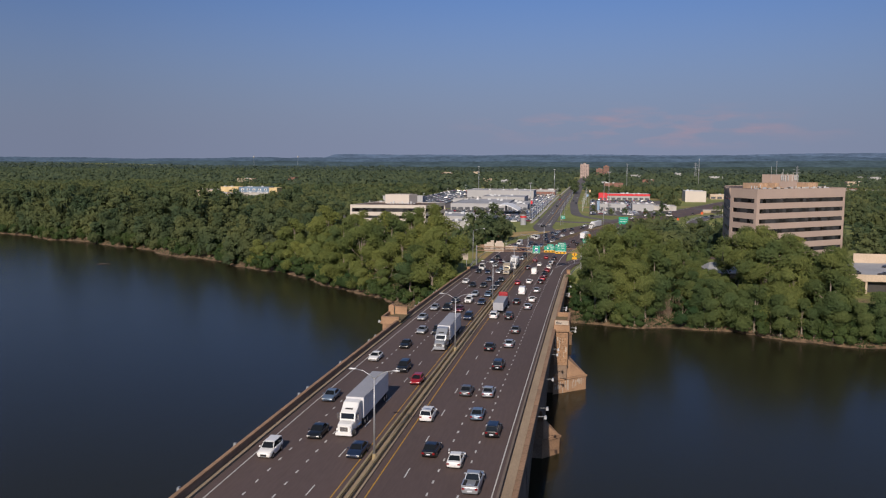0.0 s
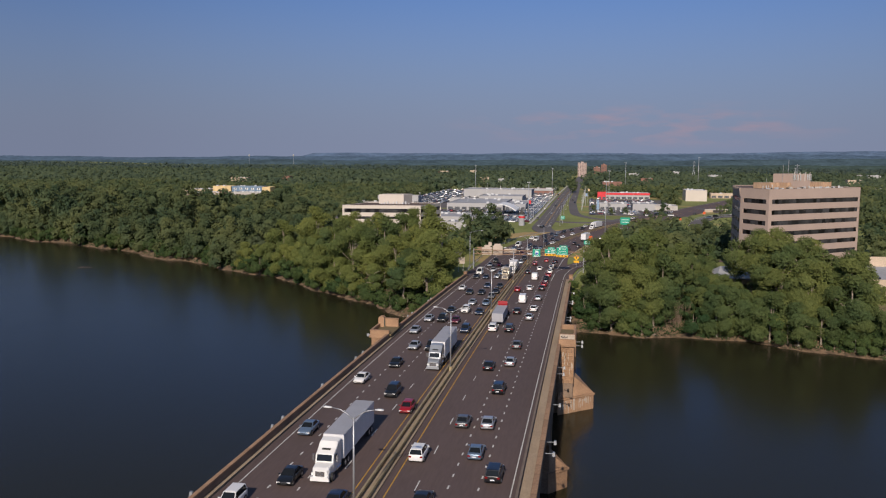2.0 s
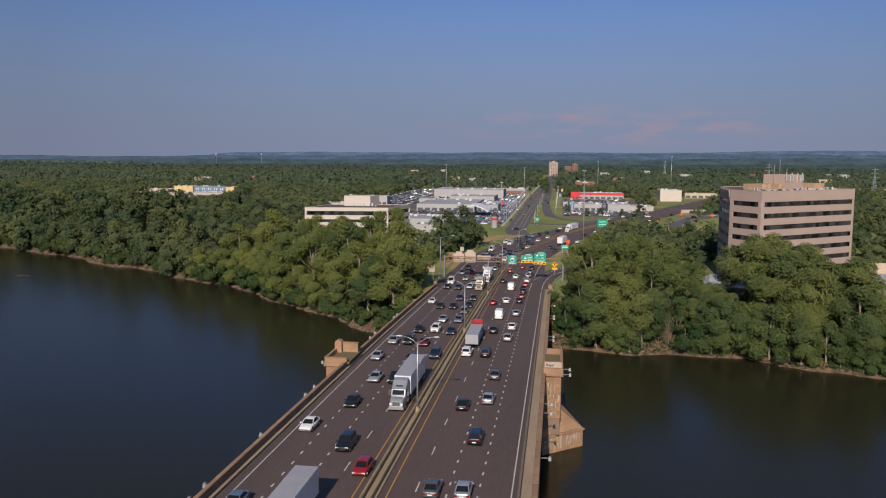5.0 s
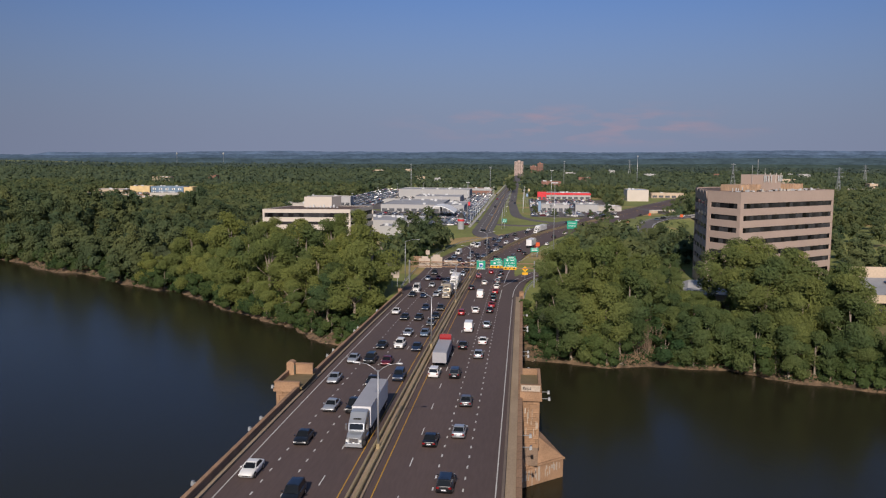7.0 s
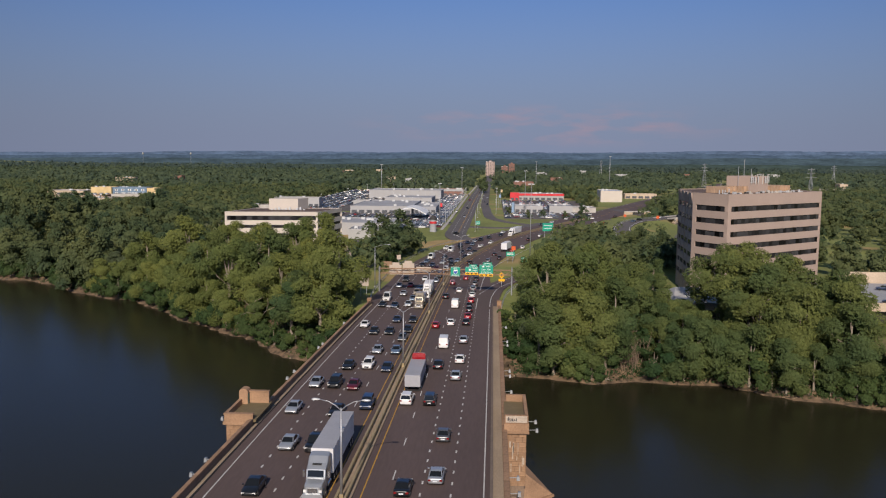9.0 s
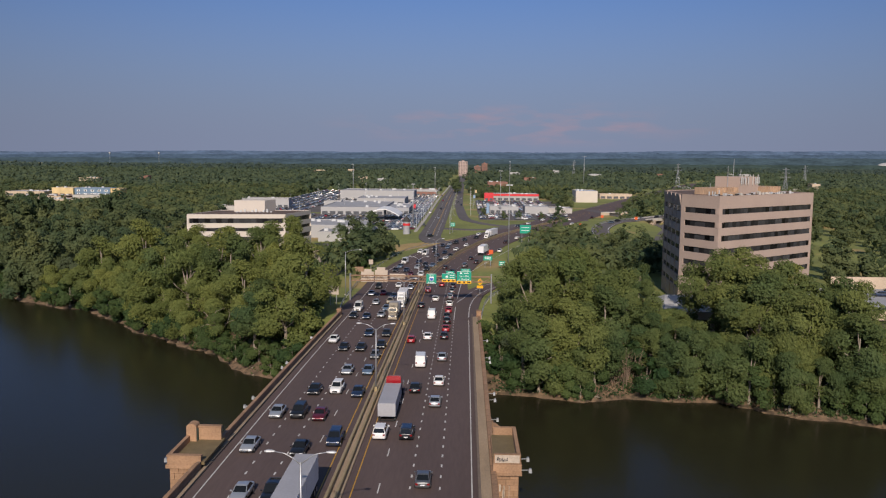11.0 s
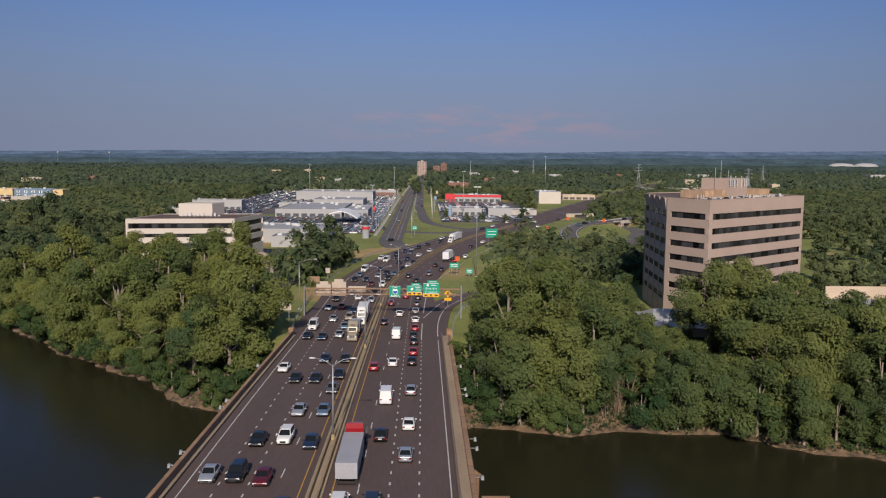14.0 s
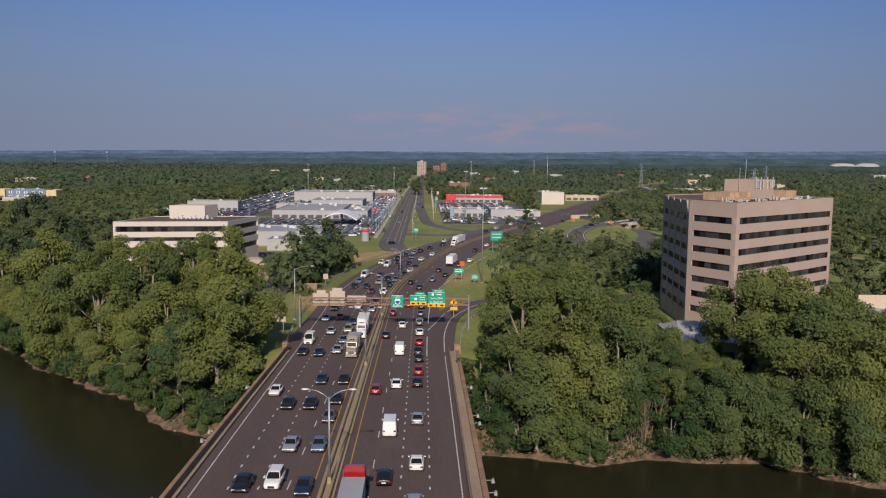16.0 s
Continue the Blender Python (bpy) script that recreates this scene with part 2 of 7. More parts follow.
LOOP = np.array([(98, 404), (86, 424), (81.6, 448), (83.2, 470.5), (87.5, 506.7), (98, 537.5), (111, 558.8), (126, 574.7), (146.8, 600.2), (168.4, 619.5), (240, 662), (330, 690)])
UNDER = np.array([(104, 420), (110, 452), (123, 500), (134, 535), (136, 562), (133, 590), (127, 640), (121, 668), (112, 720)])


def loop_level(y):
    return np.interp(y, (404, 480, 545, 620, 700), (-5.5, -4.2, -2.4, -2.4, -4.0))


def off_path(x, y, path):
    """The distance in plan from a broken line, and how high along y its nearest point lies."""
    best, where = np.full(np.shape(x), 1e9), np.zeros(np.shape(x))
    for (ax, ay), (bx, by) in zip(path[:-1], path[1:]):
        t = np.clip(((x - ax) * (bx - ax) + (y - ay) * (by - ay)) / ((bx - ax) ** 2 + (by - ay) ** 2), 0, 1)
        d = np.hypot(x - ax - t * (bx - ax), y - ay - t * (by - ay))
        where = np.where(d < best, ay + t * (by - ay), where)
        best = np.minimum(best, d)
    return best, where


def deck(y):
    return np.maximum(0.001873 * y - 7.31e-5 * y * y, -5.7)


def midline(y):
    """The median's x: straight over the bridge, then bending to the south-east."""
    return np.mean([np.interp(y + d, LINE_Y, LINE_X) for d in (-18, -9, 0, 9, 18)], axis=0)


def bank_gap(x, y):
    """Metres from the east bank, inland positive."""
    wob = 3.0 * np.sin(x * 0.11 + 1.3) + 2.2 * np.sin(x * 0.043) + 1.4 * np.sin(x * 0.31)
    near = np.clip((np.abs(x + 5) - 15) / 25, 0, 1)
    return (y - np.interp(x, BANK_X, BANK_Y) - wob * near) * 0.86


def land(x, y):
    d = bank_gap(x, y)
    z = np.interp(d, (-30, -6, 0, 1.2, 3.6, 18, 45), (-21, -17, WATER - 0.05, -14.1, -12.2, -8.8, GRADE))
    west = np.interp(y, (-260, -200, -185, -170), (GRADE, -12, WATER, -21))
    z = np.where(y < -150, np.maximum(z, west), z)
    z = z + np.where(z > -13, 0.35 * np.sin(x * 0.05 + y * 0.03) * np.sin(y * 0.041), 0)
    off = np.abs(x - midline(y))
    lift = np.clip(1 - (off - 19) / 16, 0, 1) * np.clip((y - 222) / 14, 0, 1)
    level = deck(np.asarray(y, float)) - 0.25
    z = z * (1 - lift) + np.where(y > 150, level, z) * lift
    if np.any((np.abs(np.asarray(x) - 205) < 150) & (np.abs(np.asarray(y) - 550) < 170)):
        d, where = off_path(x, y, LOOP)
        ramp = np.clip((19 - d) / 12, 0, 1) * np.clip((off_path(x, y, UNDER)[0] - 6.5) / 3, 0, 1)
        z = z * (1 - ramp) + (loop_level(where) - 0.35) * ramp
    far = np.hypot(x, y)
    z = z + np.clip((far - 2200) / 2600, 0, 1) ** 1.5 * (6 + 5 * np.sin(x * 0.0021 + 1) + 4 * np.sin(x * 0.0053 + y * 0.002))
    return z


def spaced(lo, a, b, hi, step, n):
    mid = np.arange(a, b + 0.1, step)
    g = np.linspace(0, 1, n + 1)[1:] ** 2.2
    return np.concatenate([(a - (a - lo) * g)[::-1], mid, b + (hi - b) * g])


def ground_material():
    mat = material("grass and soil", (0.185, 0.205, 0.05), 0.95, scale=0.03, fine=0.5, dark=0.6, light=1.35, bump=0.4)
    n, l = mat.node_tree.nodes, mat.node_tree.links
    b = n["Principled BSDF"]
    green = b.inputs["Base Color"].links[0].from_socket
    geo, sep = n.new("ShaderNodeNewGeometry"), n.new("ShaderNodeSeparateXYZ")
    l.new(geo.outputs["Position"], sep.inputs[0])
    dry = n.new("ShaderNodeTexNoise")
    dry.inputs["Scale"].default_value, dry.inputs["Detail"].default_value = 0.022, 3
    l.new(geo.outputs["Position"], dry.inputs["Vector"])
    r1 = n.new("ShaderNodeMapRange")
    r1.inputs["From Min"].default_value, r1.inputs["From Max"].default_value = 0.57, 0.68
    l.new(dry.outputs["Fac"], r1.inputs["Value"])
    m1 = n.new("ShaderNodeMix")
    m1.data_type = "RGBA"
    m1.inputs["B"].default_value = (0.36, 0.25, 0.10, 1)
    l.new(r1.outputs["Result"], m1.inputs["Factor"])
    l.new(green, m1.inputs["A"])
    edge = n.new("ShaderNodeTexNoise")
    edge.inputs["Scale"].default_value = 0.2
    l.new(geo.outputs["Position"], edge.inputs["Vector"])
    add = n.new("ShaderNodeMath")
    add.operation = "MULTIPLY_ADD"
    add.inputs[1].default_value = -4.5
    l.new(edge.outputs["Fac"], add.inputs[0])
    l.new(sep.outputs["Z"], add.inputs[2])
    r2 = n.new("ShaderNodeMapRange")
    r2.inputs["From Min"].default_value, r2.inputs["From Max"].default_value = -10.6, -9.0
    l.new(add.outputs[0], r2.inputs["Value"])
    m2 = n.new("ShaderNodeMix")
    m2.data_type = "RGBA"
    silt, m3 = n.new("ShaderNodeTexNoise"), n.new("ShaderNodeMix")
    silt.inputs["Scale"].default_value, silt.inputs["Detail"].default_value = 0.7, 6
    l.new(geo.outputs["Position"], silt.inputs["Vector"])
    m3.data_type = "RGBA"
    m3.inputs["A"].default_value, m3.inputs["B"].default_value = (0.062, 0.044, 0.026, 1), (0.215, 0.140, 0.082, 1)
    r3 = n.new("ShaderNodeMapRange")
    r3.inputs["From Min"].default_value, r3.inputs["From Max"].default_value = 0.36, 0.66
    l.new(silt.outputs["Fac"], r3.inputs["Value"])
    l.new(r3.outputs["Result"], m3.inputs["Factor"])
    l.new(m3.outputs["Result"], m2.inputs["A"])
    l.new(r2.outputs["Result"], m2.inputs["Factor"])
    l.new(m1.outputs["Result"], m2.inputs["B"])
    l.new(m2.outputs["Result"], b.inputs["Base Color"])
    return mat


gx, gy = spaced(-4900, -440, 260, 4900, 5.0, 34), spaced(-1500, 170, 520, 4900, 4.0, 40)
X, Y = np.meshgrid(gx, gy)
Z = land(X, Y)
ix = np.arange(len(gx) * len(gy)).reshape(len(gy), len(gx))
quads = np.stack([ix[:-1, :-1], ix[:-1, 1:], ix[1:, 1:], ix[1:, :-1]], -1).reshape(-1, 4)
tagged(new("ground", fast_mesh("ground", np.stack([X, Y, Z], -1).reshape(-1, 3), quads, ground_material(), smooth=True)),
       "flat grassy plain with a muddy river bank", "ground", kind="structure")

# the river
water = bpy.data.materials.new("river water")
water.use_nodes = True
n, l = water.node_tree.nodes, water.node_tree.links
b = n["Principled BSDF"]
b.inputs["Base Color"].default_value = (0.0215, 0.0205, 0.0105, 1)
b.inputs["Roughness"].default_value, b.inputs["IOR"].default_value = 0.2, 1.33
b.inputs["Specular IOR Level"].default_value = 0.205
b.inputs["Specular Tint"].default_value = (1.0, 0.93, 0.80, 1)
geo, mp = n.new("ShaderNodeNewGeometry"), n.new("ShaderNodeMapping")
mp.inputs["Scale"].default_value = (1.0, 0.45, 1.0)
l.new(geo.outputs["Position"], mp.inputs["Vector"])
rip, swell = n.new("ShaderNodeTexNoise"), n.new("ShaderNodeTexNoise")
for node, sc, de in ((rip, 0.9, 4), (swell, 0.06, 3)):
    node.inputs["Scale"].default_value, node.inputs["Detail"].default_value = sc, de
    l.new(mp.outputs["Vector"], node.inputs["Vector"])
mul = n.new("ShaderNodeMath")
mul.operation = "MULTIPLY"
l.new(rip.outputs["Fac"], mul.inputs[0])
l.new(swell.outputs["Fac"], mul.inputs[1])
bp = n.new("ShaderNodeBump")
bp.inputs["Strength"].default_value, bp.inputs["Distance"].default_value = 0.35, 0.3
l.new(mul.outputs[0], bp.inputs["Height"])
l.new(bp.outputs["Normal"], b.inputs["Normal"])
tagged(new("water", fast_mesh("water", [(-4800, -1400, WATER), (4800, -1400, WATER), (4800, 1500, WATER), (-4800, 1500, WATER)], [(0, 1, 2, 3)], water)),
       "calm dark brown river water with faint ripples", "river", kind="structure")


# ---- roads ----
def along(y0, y1, step):
    return np.linspace(y0, y1, max(2, int(round((y1 - y0) / step)) + 1))


def ribbon(soup, path, a, b, z, thick=0.0, slot=0):
    """A flat strip along a path of (x, y), between a and b metres to the right of it; z is a number, or a function of y."""
    p = np.array(path, float)
    d = np.gradient(p, axis=0)
    d /= np.linalg.norm(d, axis=1)[:, None]
    side = np.stack([d[:, 1], -d[:, 0]], -1)
    a, b = np.broadcast_to(a, len(p)), np.broadcast_to(b, len(p))
    lo, hi = p + side * a[:, None], p + side * b[:, None]
    zz = z(p[:, 1]) if callable(z) else np.full(len(p), float(z))
    v = [(*q, h) for q, h in zip(lo, zz)] + [(*q, h) for q, h in zip(hi, zz)]
    k = len(p)
    f = [(i, k + i, k + i + 1, i + 1) for i in range(k - 1)]
    if thick:
        v += [(x, y, h - thick) for x, y, h in v]
        f += [(2 * k + i + 1, 3 * k + i + 1, 3 * k + i, 2 * k + i) for i in range(k - 1)]
        f += [(i + 1, 2 * k + i + 1, 2 * k + i, i) for i in range(k - 1)]
        f += [(k + i, 3 * k + i, 3 * k + i + 1, k + i + 1) for i in range(k - 1)]
        f += [(0, 2 * k, 3 * k, k), (k - 1, 2 * k - 1, 4 * k - 1, 3 * k - 1)]
    return soup.add(v, f, slot)


def smooth_path(points, step=6.0):
    """A rounded line through the points."""
    pts = [Vector((*p, 0)) for p in points]
    out = []
    for i in range(len(pts) - 1):
        p0, p1, p2, p3 = pts[max(i - 1, 0)], pts[i], pts[i + 1], pts[min(i + 2, len(pts) - 1)]
        n = max(2, int((p2 - p1).length / step))
        for k in range(n):
            t = k / n
            q = 0.5 * (2 * p1 + (p2 - p0) * t + (2 * p0 - 5 * p1 + 4 * p2 - p3) * t * t + (3 * p1 - p0 - 3 * p2 + p3) * t ** 3)
            out.append((q.x, q.y))
    return out + [tuple(points[-1])]


highway_y = along(-170, 1500, 6.0)
highway_line = np.stack([midline(highway_y), highway_y], -1)
left_edge = np.interp(highway_y, (-170, 236, 246, 420, 500, 1500), (-16.6, -16.6, -19.2, -19.2, -14.5, -14))
right_edge = np.interp(highway_y, (-170, 236, 250, 320, 1500), (16.6, 16.6, 17, 14.5, 14))
road = Soup()
ribbon(road, highway_line, left_edge, right_edge, lambda y: deck(y), 0.5)
tagged(new("road_highway", road.mesh("road_highway", ASPHALT)), "dark asphalt motorway with four lanes each way", "road", kind="structure")

slip_line = smooth_path([(9.0, 232), (9.6, 255), (11.8, 282), (16.5, 299), (24, 310), (40, 317), (75, 322)], 3)
slip = Soup()
ribbon(slip, slip_line, -3.2, 4.0, lambda y: deck(y) + 0.012, 0.4)
tagged(new("road_slip", slip.mesh("road_slip", ASPHALT)), "curving asphalt exit ramp beside the motorway", "road", kind="structure")

side_roads = (
    ("road_boulevard", [(-4, 440), (-9, 468), (-9, 520), (-8.6, 620), (-8, 900), (-3, 1500), (2, 2000)], -6.2, 5.8),
    ("road_boulevard_east", [(38, 541), (25, 556), (14.5, 580), (8.6, 615), (5, 720), (3.4, 850), (4, 1500), (6, 2000)], -3.6, 3.6),
    ("road_link", [(-4, 525), (8, 519), (22, 520), (34, 536), (44, 560)], -4, 4),
    ("road_behind", [(-130, 402), (-100, 408), (-52, 412), (-45, 390), (-42, 340), (-40, 318)], -4, 4),
)
for name, pts, a, bb in side_roads:
    s = Soup()
    ribbon(s, smooth_path(pts), a, bb, GRADE + (0.42 if name == "road_boulevard" else 0.38 if "east" in name else 0.35), 0.5)
    tagged(new(name, s.mesh(name, OLD_ASPHALT)), "grey worn asphalt side road", "road", kind="structure")


loop_line = smooth_path([tuple(p) for p in LOOP], 5)
s = Soup()
ribbon(s, loop_line, -5, 5, loop_level, 0.7)
tagged(new("road_loop", s.mesh("road_loop", OLD_ASPHALT)), "grey asphalt loop ramp on a grassy bank", "road", kind="structure")
s = Soup()
ribbon(s, smooth_path([tuple(p) for p in UNDER], 5), -4.6, 4.6, GRADE + 0.32, 0.5)
tagged(new("road_under", s.mesh("road_under", OLD_ASPHALT)), "grey asphalt road passing below the loop ramp", "road", kind="structure")
for tag, side in (("inner", 4.2), ("outer", -4.2)):
    s = Soup()
    ribbon(s, loop_line, side - 0.14, side + 0.14, lambda q: loop_level(q) + 0.012)
    marking_loop = new("marking_loop_" + tag, s.mesh("marking_loop_" + tag, PAINT_WHITE))
    tagged(marking_loop, "solid white edge line on the loop ramp", "road marking", kind="structure")


def dashes(offset, y0, y1, mark, period, start=0.0, width=0.14):
    s = Soup()
    y = y0 + start
    while y < y1:
        yy = np.array([y, y + mark])
        ribbon(s, np.stack([midline(yy), yy], -1), offset - width / 2, offset + width / 2, lambda q: deck(q) + 0.008)
        y += period
    return s


def marking(name, soup, mat, label):
    tagged(new(name, soup.mesh(name, mat)), label, "road marking", kind="structure")


D0 = 32.98 - 1.52 - 12.19 * 16  # the dashes are counted from one that is fixed
marking("marking_lane_dash_south", dashes(4.8, D0, 640, 3.05, 12.19), PAINT_WHITE, "white broken lane line on dark asphalt")
marking("marking_lane_dash_north", dashes(-4.7, D0, 640, 3.05, 12.19, 5.0), PAINT_WHITE, "white broken lane line on dark asphalt")
for tag, off, end in (("south_inner", 8.35, 420), ("south_outer", 11.8, 236), ("north_inner", -8.1, 420), ("north_outer", -11.6, 420)):
    marking("marking_lane_dots_" + tag, dashes(off, -160, end, 0.95, 3.66, width=0.2), PAINT_WHITE, "short white dotted lane line on dark asphalt")
for tag, off, mat, y1 in (("yellow_south", 1.85, PAINT_YELLOW, 900), ("yellow_north", -1.85, PAINT_YELLOW, 900), ("edge_south", 15.5, PAINT_WHITE, 236), ("edge_north", -15.4, PAINT_WHITE, 900)):
    s = Soup()
    yy = along(-160, y1, 5)
    o = off if "north" not in tag or "edge" not in tag else np.interp(yy, (0, 236, 300, 430, 500), (-15.4, -15.4, -16.5, -16.5, -12.5))
    ribbon(s, np.stack([midline(yy), yy], -1), o - 0.07, o + 0.07, lambda q: deck(q) + 0.008)
    marking("marking_" + tag, s, mat, "solid edge line painted on the asphalt")
s = Soup()
ribbon(s, smooth_path([(7.0, 232), (7.3, 262), (8.4, 305), (11, 330), (17.6, 361), (33, 421), (51.5, 476)], 4), -0.1, 0.1, lambda q: deck(q) + 0.016)
ribbon(s, smooth_path([(7.4, 262), (9.2, 272), (13.4, 294), (20.4, 310), (30, 316)], 3), -0.1, 0.1, lambda q: deck(q) + 0.02)
ribbon(s, smooth_path([(10.7, 236), (11.3, 258), (13.8, 281), (19.0, 298), (25, 306), (40, 312)], 3), -0.1, 0.1, lambda q: deck(q) + 0.02)
marking("marking_gore", s, PAINT_WHITE, "solid white lines where the exit ramp parts")

# ---- the stone bridge ----
bridge_y = along(-150, 236, 3.0)
bridge_line = np.stack([np.full_like(bridge_y, -4.8), bridge_y], -1)


def course(a, b, z0, z1, y0=-150, y1=236, step=3.0):
    """A long block beside the roadway, from z0 to z1 over the deck."""
    yy = along(y0, y1, step)
    return ribbon(Soup(), np.stack([np.full_like(yy, -4.8), yy], -1), a, b, lambda y: deck(y) + z1, z1 - z0)


bridge = thing("stone_arch_bridge", "long tan granite arch bridge carrying a motorway over the river", "bridge")
part("walkway", course(16.4, 17.75, -0.9, 0.22), WALKWAY, bridge, "worn tan concrete walkway")
part("walkway", course(-17.2, -16.7, -0.9, 0.22), WALKWAY, bridge, "worn tan concrete kerb strip")


def stones(a, b, z0, z1, length, gap=0.012, skip=None, y0=-100, y1=236):
    """A row of equal blocks; each is a piece of its own on one shared mesh."""
    me = None
    y = y0
    while y + length <= y1 + 0.01:
        if not (skip and skip[0] < y + length / 2 < skip[1]):
            if me is None:
                s = Soup()
                s.taper(a - 4.8, b - 4.8, gap / 2, length - gap / 2, z0, z1 - 0.06, 0, 0)
                s.taper(a - 4.8, b - 4.8, gap / 2, length - gap / 2, z1 - 0.06, z1, 0.05, 0.008)
                me = s.mesh("coping_stone", STONE)
            ob = new("coping_stone", me)
            ob.parent = bridge
            za, zb = float(deck(y)), float(deck(y + length))
            ob.matrix_basis = pose(0, y, za, math.degrees(math.atan2(zb - za, length)))
        y += length


part("coping_core", course(17.8, 18.4, -1.0, 0.42), STONE_DARK, bridge)
part("parapet_core", course(-17.65, -17.2, -1.0, 1.1, -150, 123.0), STONE_DARK, bridge)
part("parapet_core", course(-17.65, -17.2, -1.0, 1.1, 130.8, 236), STONE_DARK, bridge)
stones(17.75, 18.45, 0.3, 0.6, 3.0)
stones(-17.70, -17.15, 1.0, 1.25, 3.0, skip=(123, 130.8))
BASE = -15.8
PIERS = (-91, -47, -3, 41, 85, 128.5, 174, 219)


def spandrel(y0, y1):
    """One span: the two side walls with their arch and the vault between them."""
    s = Soup()
    k = 28
    spring, crown = -11.5, min(-2.3, float(deck(y1)) - 1.9)
    ys = [y0 + (y1 - y0) * i / k for i in range(k + 1)]
    a = (y1 - y0) / 2
    arch = [spring + (crown - spring) * math.sqrt(max(0.0, 1 - ((y - (y0 + y1) / 2) / a) ** 2)) for y in ys]
    for x, flip in ((13.35, False), (-22.55, True)):
        v = [(x, y, float(deck(y)) - 0.4) for y in ys] + [(x, y, z) for y, z in zip(ys, arch)]
        f = [(i, i + 1, k + 2 + i, k + 1 + i) for i in range(k)]
        s.add(v, [q[::-1] for q in f] if not flip else f)
        w = 0.12 if not flip else -0.12
        rv = [(x + w, y, z + 0.8) for y, z in zip(ys, arch)] + [(x + w, y, z) for y, z in zip(ys, arch)]
        s.add(rv, [q[::-1] for q in f] if not flip else f)
        s.add([(x, y, z + 0.8) for y, z in zip(ys, arch)] + [(x + w, y, z + 0.8) for y, z in zip(ys, arch)], f)
    v = [(13.47, y, z) for y, z in zip(ys, arch)] + [(-22.67, y, z) for y, z in zip(ys, arch)]
    s.add(v, [(i, i + 1, k + 2 + i, k + 1 + i) for i in range(k)])
    return s


def pier(y, half):
    s = Soup()
    s.box(-22.5, 13.3, y - half, y + half, BASE, -9)
    s.box(-22.5, 13.3, y - half, y + half, -9, float(deck(y + half)) - 0.6)
    return s


for i, y in enumerate(PIERS):
    half = 4.6 if y == 128.5 else 3.2
    part("pier", pier(y, half), STONE_DARK, bridge)
    if i + 1 < len(PIERS):
        nxt = 4.6 if PIERS[i + 1] == 128.5 else 3.2
        part("span", spandrel(y + half, PIERS[i + 1] - nxt), STONE_DARK, bridge)
    big = y == 128.5
    for side in (1, -1):
        edge = 13.3 if side > 0 else -22.5
        tip = edge + side * (7.2 if big else 2.9)
        h = 6.2 if big else 3.4
        nose = Soup()
        outline = [(edge, y - h), (tip, y), (edge, y + h)]
        if side < 0:
            outline = outline[::-1]
        nose.prism(outline, BASE, -11.9)
        lip = [(edge, y - h - 0.25), (tip + side * 0.3, y), (edge, y + h + 0.25)]
        nose.prism(lip if side > 0 else lip[::-1], -12.0, -11.65)
        v = [(edge, y - h, -11.6), (tip, y, -11.6), (edge, y + h, -11.6), (edge + side * (2.6 if big else 0.1), y - h * 0.35, -7.4 if big else -9.2), (edge, y, -6.6 if big else -8.6), (edge + side * (2.6 if big else 0.1), y + h * 0.35, -7.4 if big else -9.2)]
        nose.add(v, [(0, 1, 3), (1, 2, 5), (1, 5, 3), (0, 3, 4), (2, 4, 5), (3, 5, 4)])
        part("cutwater", nose, STONE, bridge, "pointed tan stone cutwater streaked with pale stains")
part("abutment", Soup().box(-23.0, 13.7, 222, 236.4, -16, -4.4), STONE_DARK, bridge)

# ---- trees ----
BARK = material("grey bark", (0.27, 0.225, 0.175), 0.95, scale=1.5, fine=12, stretch=(1, 1, 0.2), bump=0.6)
LEAF = foliage("leaves", (0.056, 0.098, 0.043), (0.172, 0.194, 0.058))
# lighter leaf colours, which brighten most trees left of the bridge
LEAF_LIGHT = foliage("lighter leaves", (0.102, 0.140, 0.048), (0.218, 0.234, 0.064))
LEAF_BUSH = foliage("shrub leaves", (0.034, 0.071, 0.028), (0.098, 0.134, 0.043))
LEAF_SILVER = foliage("grey-green leaves", (0.085, 0.110, 0.060), (0.120, 0.145, 0.075))
# woodland greens turn bluer with distance: aerial haze put into the leaf colour
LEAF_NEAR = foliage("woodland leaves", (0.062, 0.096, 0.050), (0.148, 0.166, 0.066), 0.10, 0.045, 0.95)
LEAF_MIDDLE_HAZED = foliage("haze-tinted leaves across the plain", (0.058, 0.088, 0.060), (0.114, 0.142, 0.074), 0.08, 0.025, 0.95)
LEAF_FAR_HAZED = foliage("haze-tinted far leaves", (0.056, 0.084, 0.074), (0.090, 0.118, 0.088), 0.07, 0.012, 0.95)
rng = np.random.default_rng(7)


SUNWARD = np.array([SUN_FROM.x * math.cos(SUN_UP), SUN_FROM.y * math.cos(SUN_UP), math.sin(SUN_UP)])  # leaves turn towards the light


def unit(a):
    return a / (np.linalg.norm(a, axis=1)[:, None] + 1e-9)


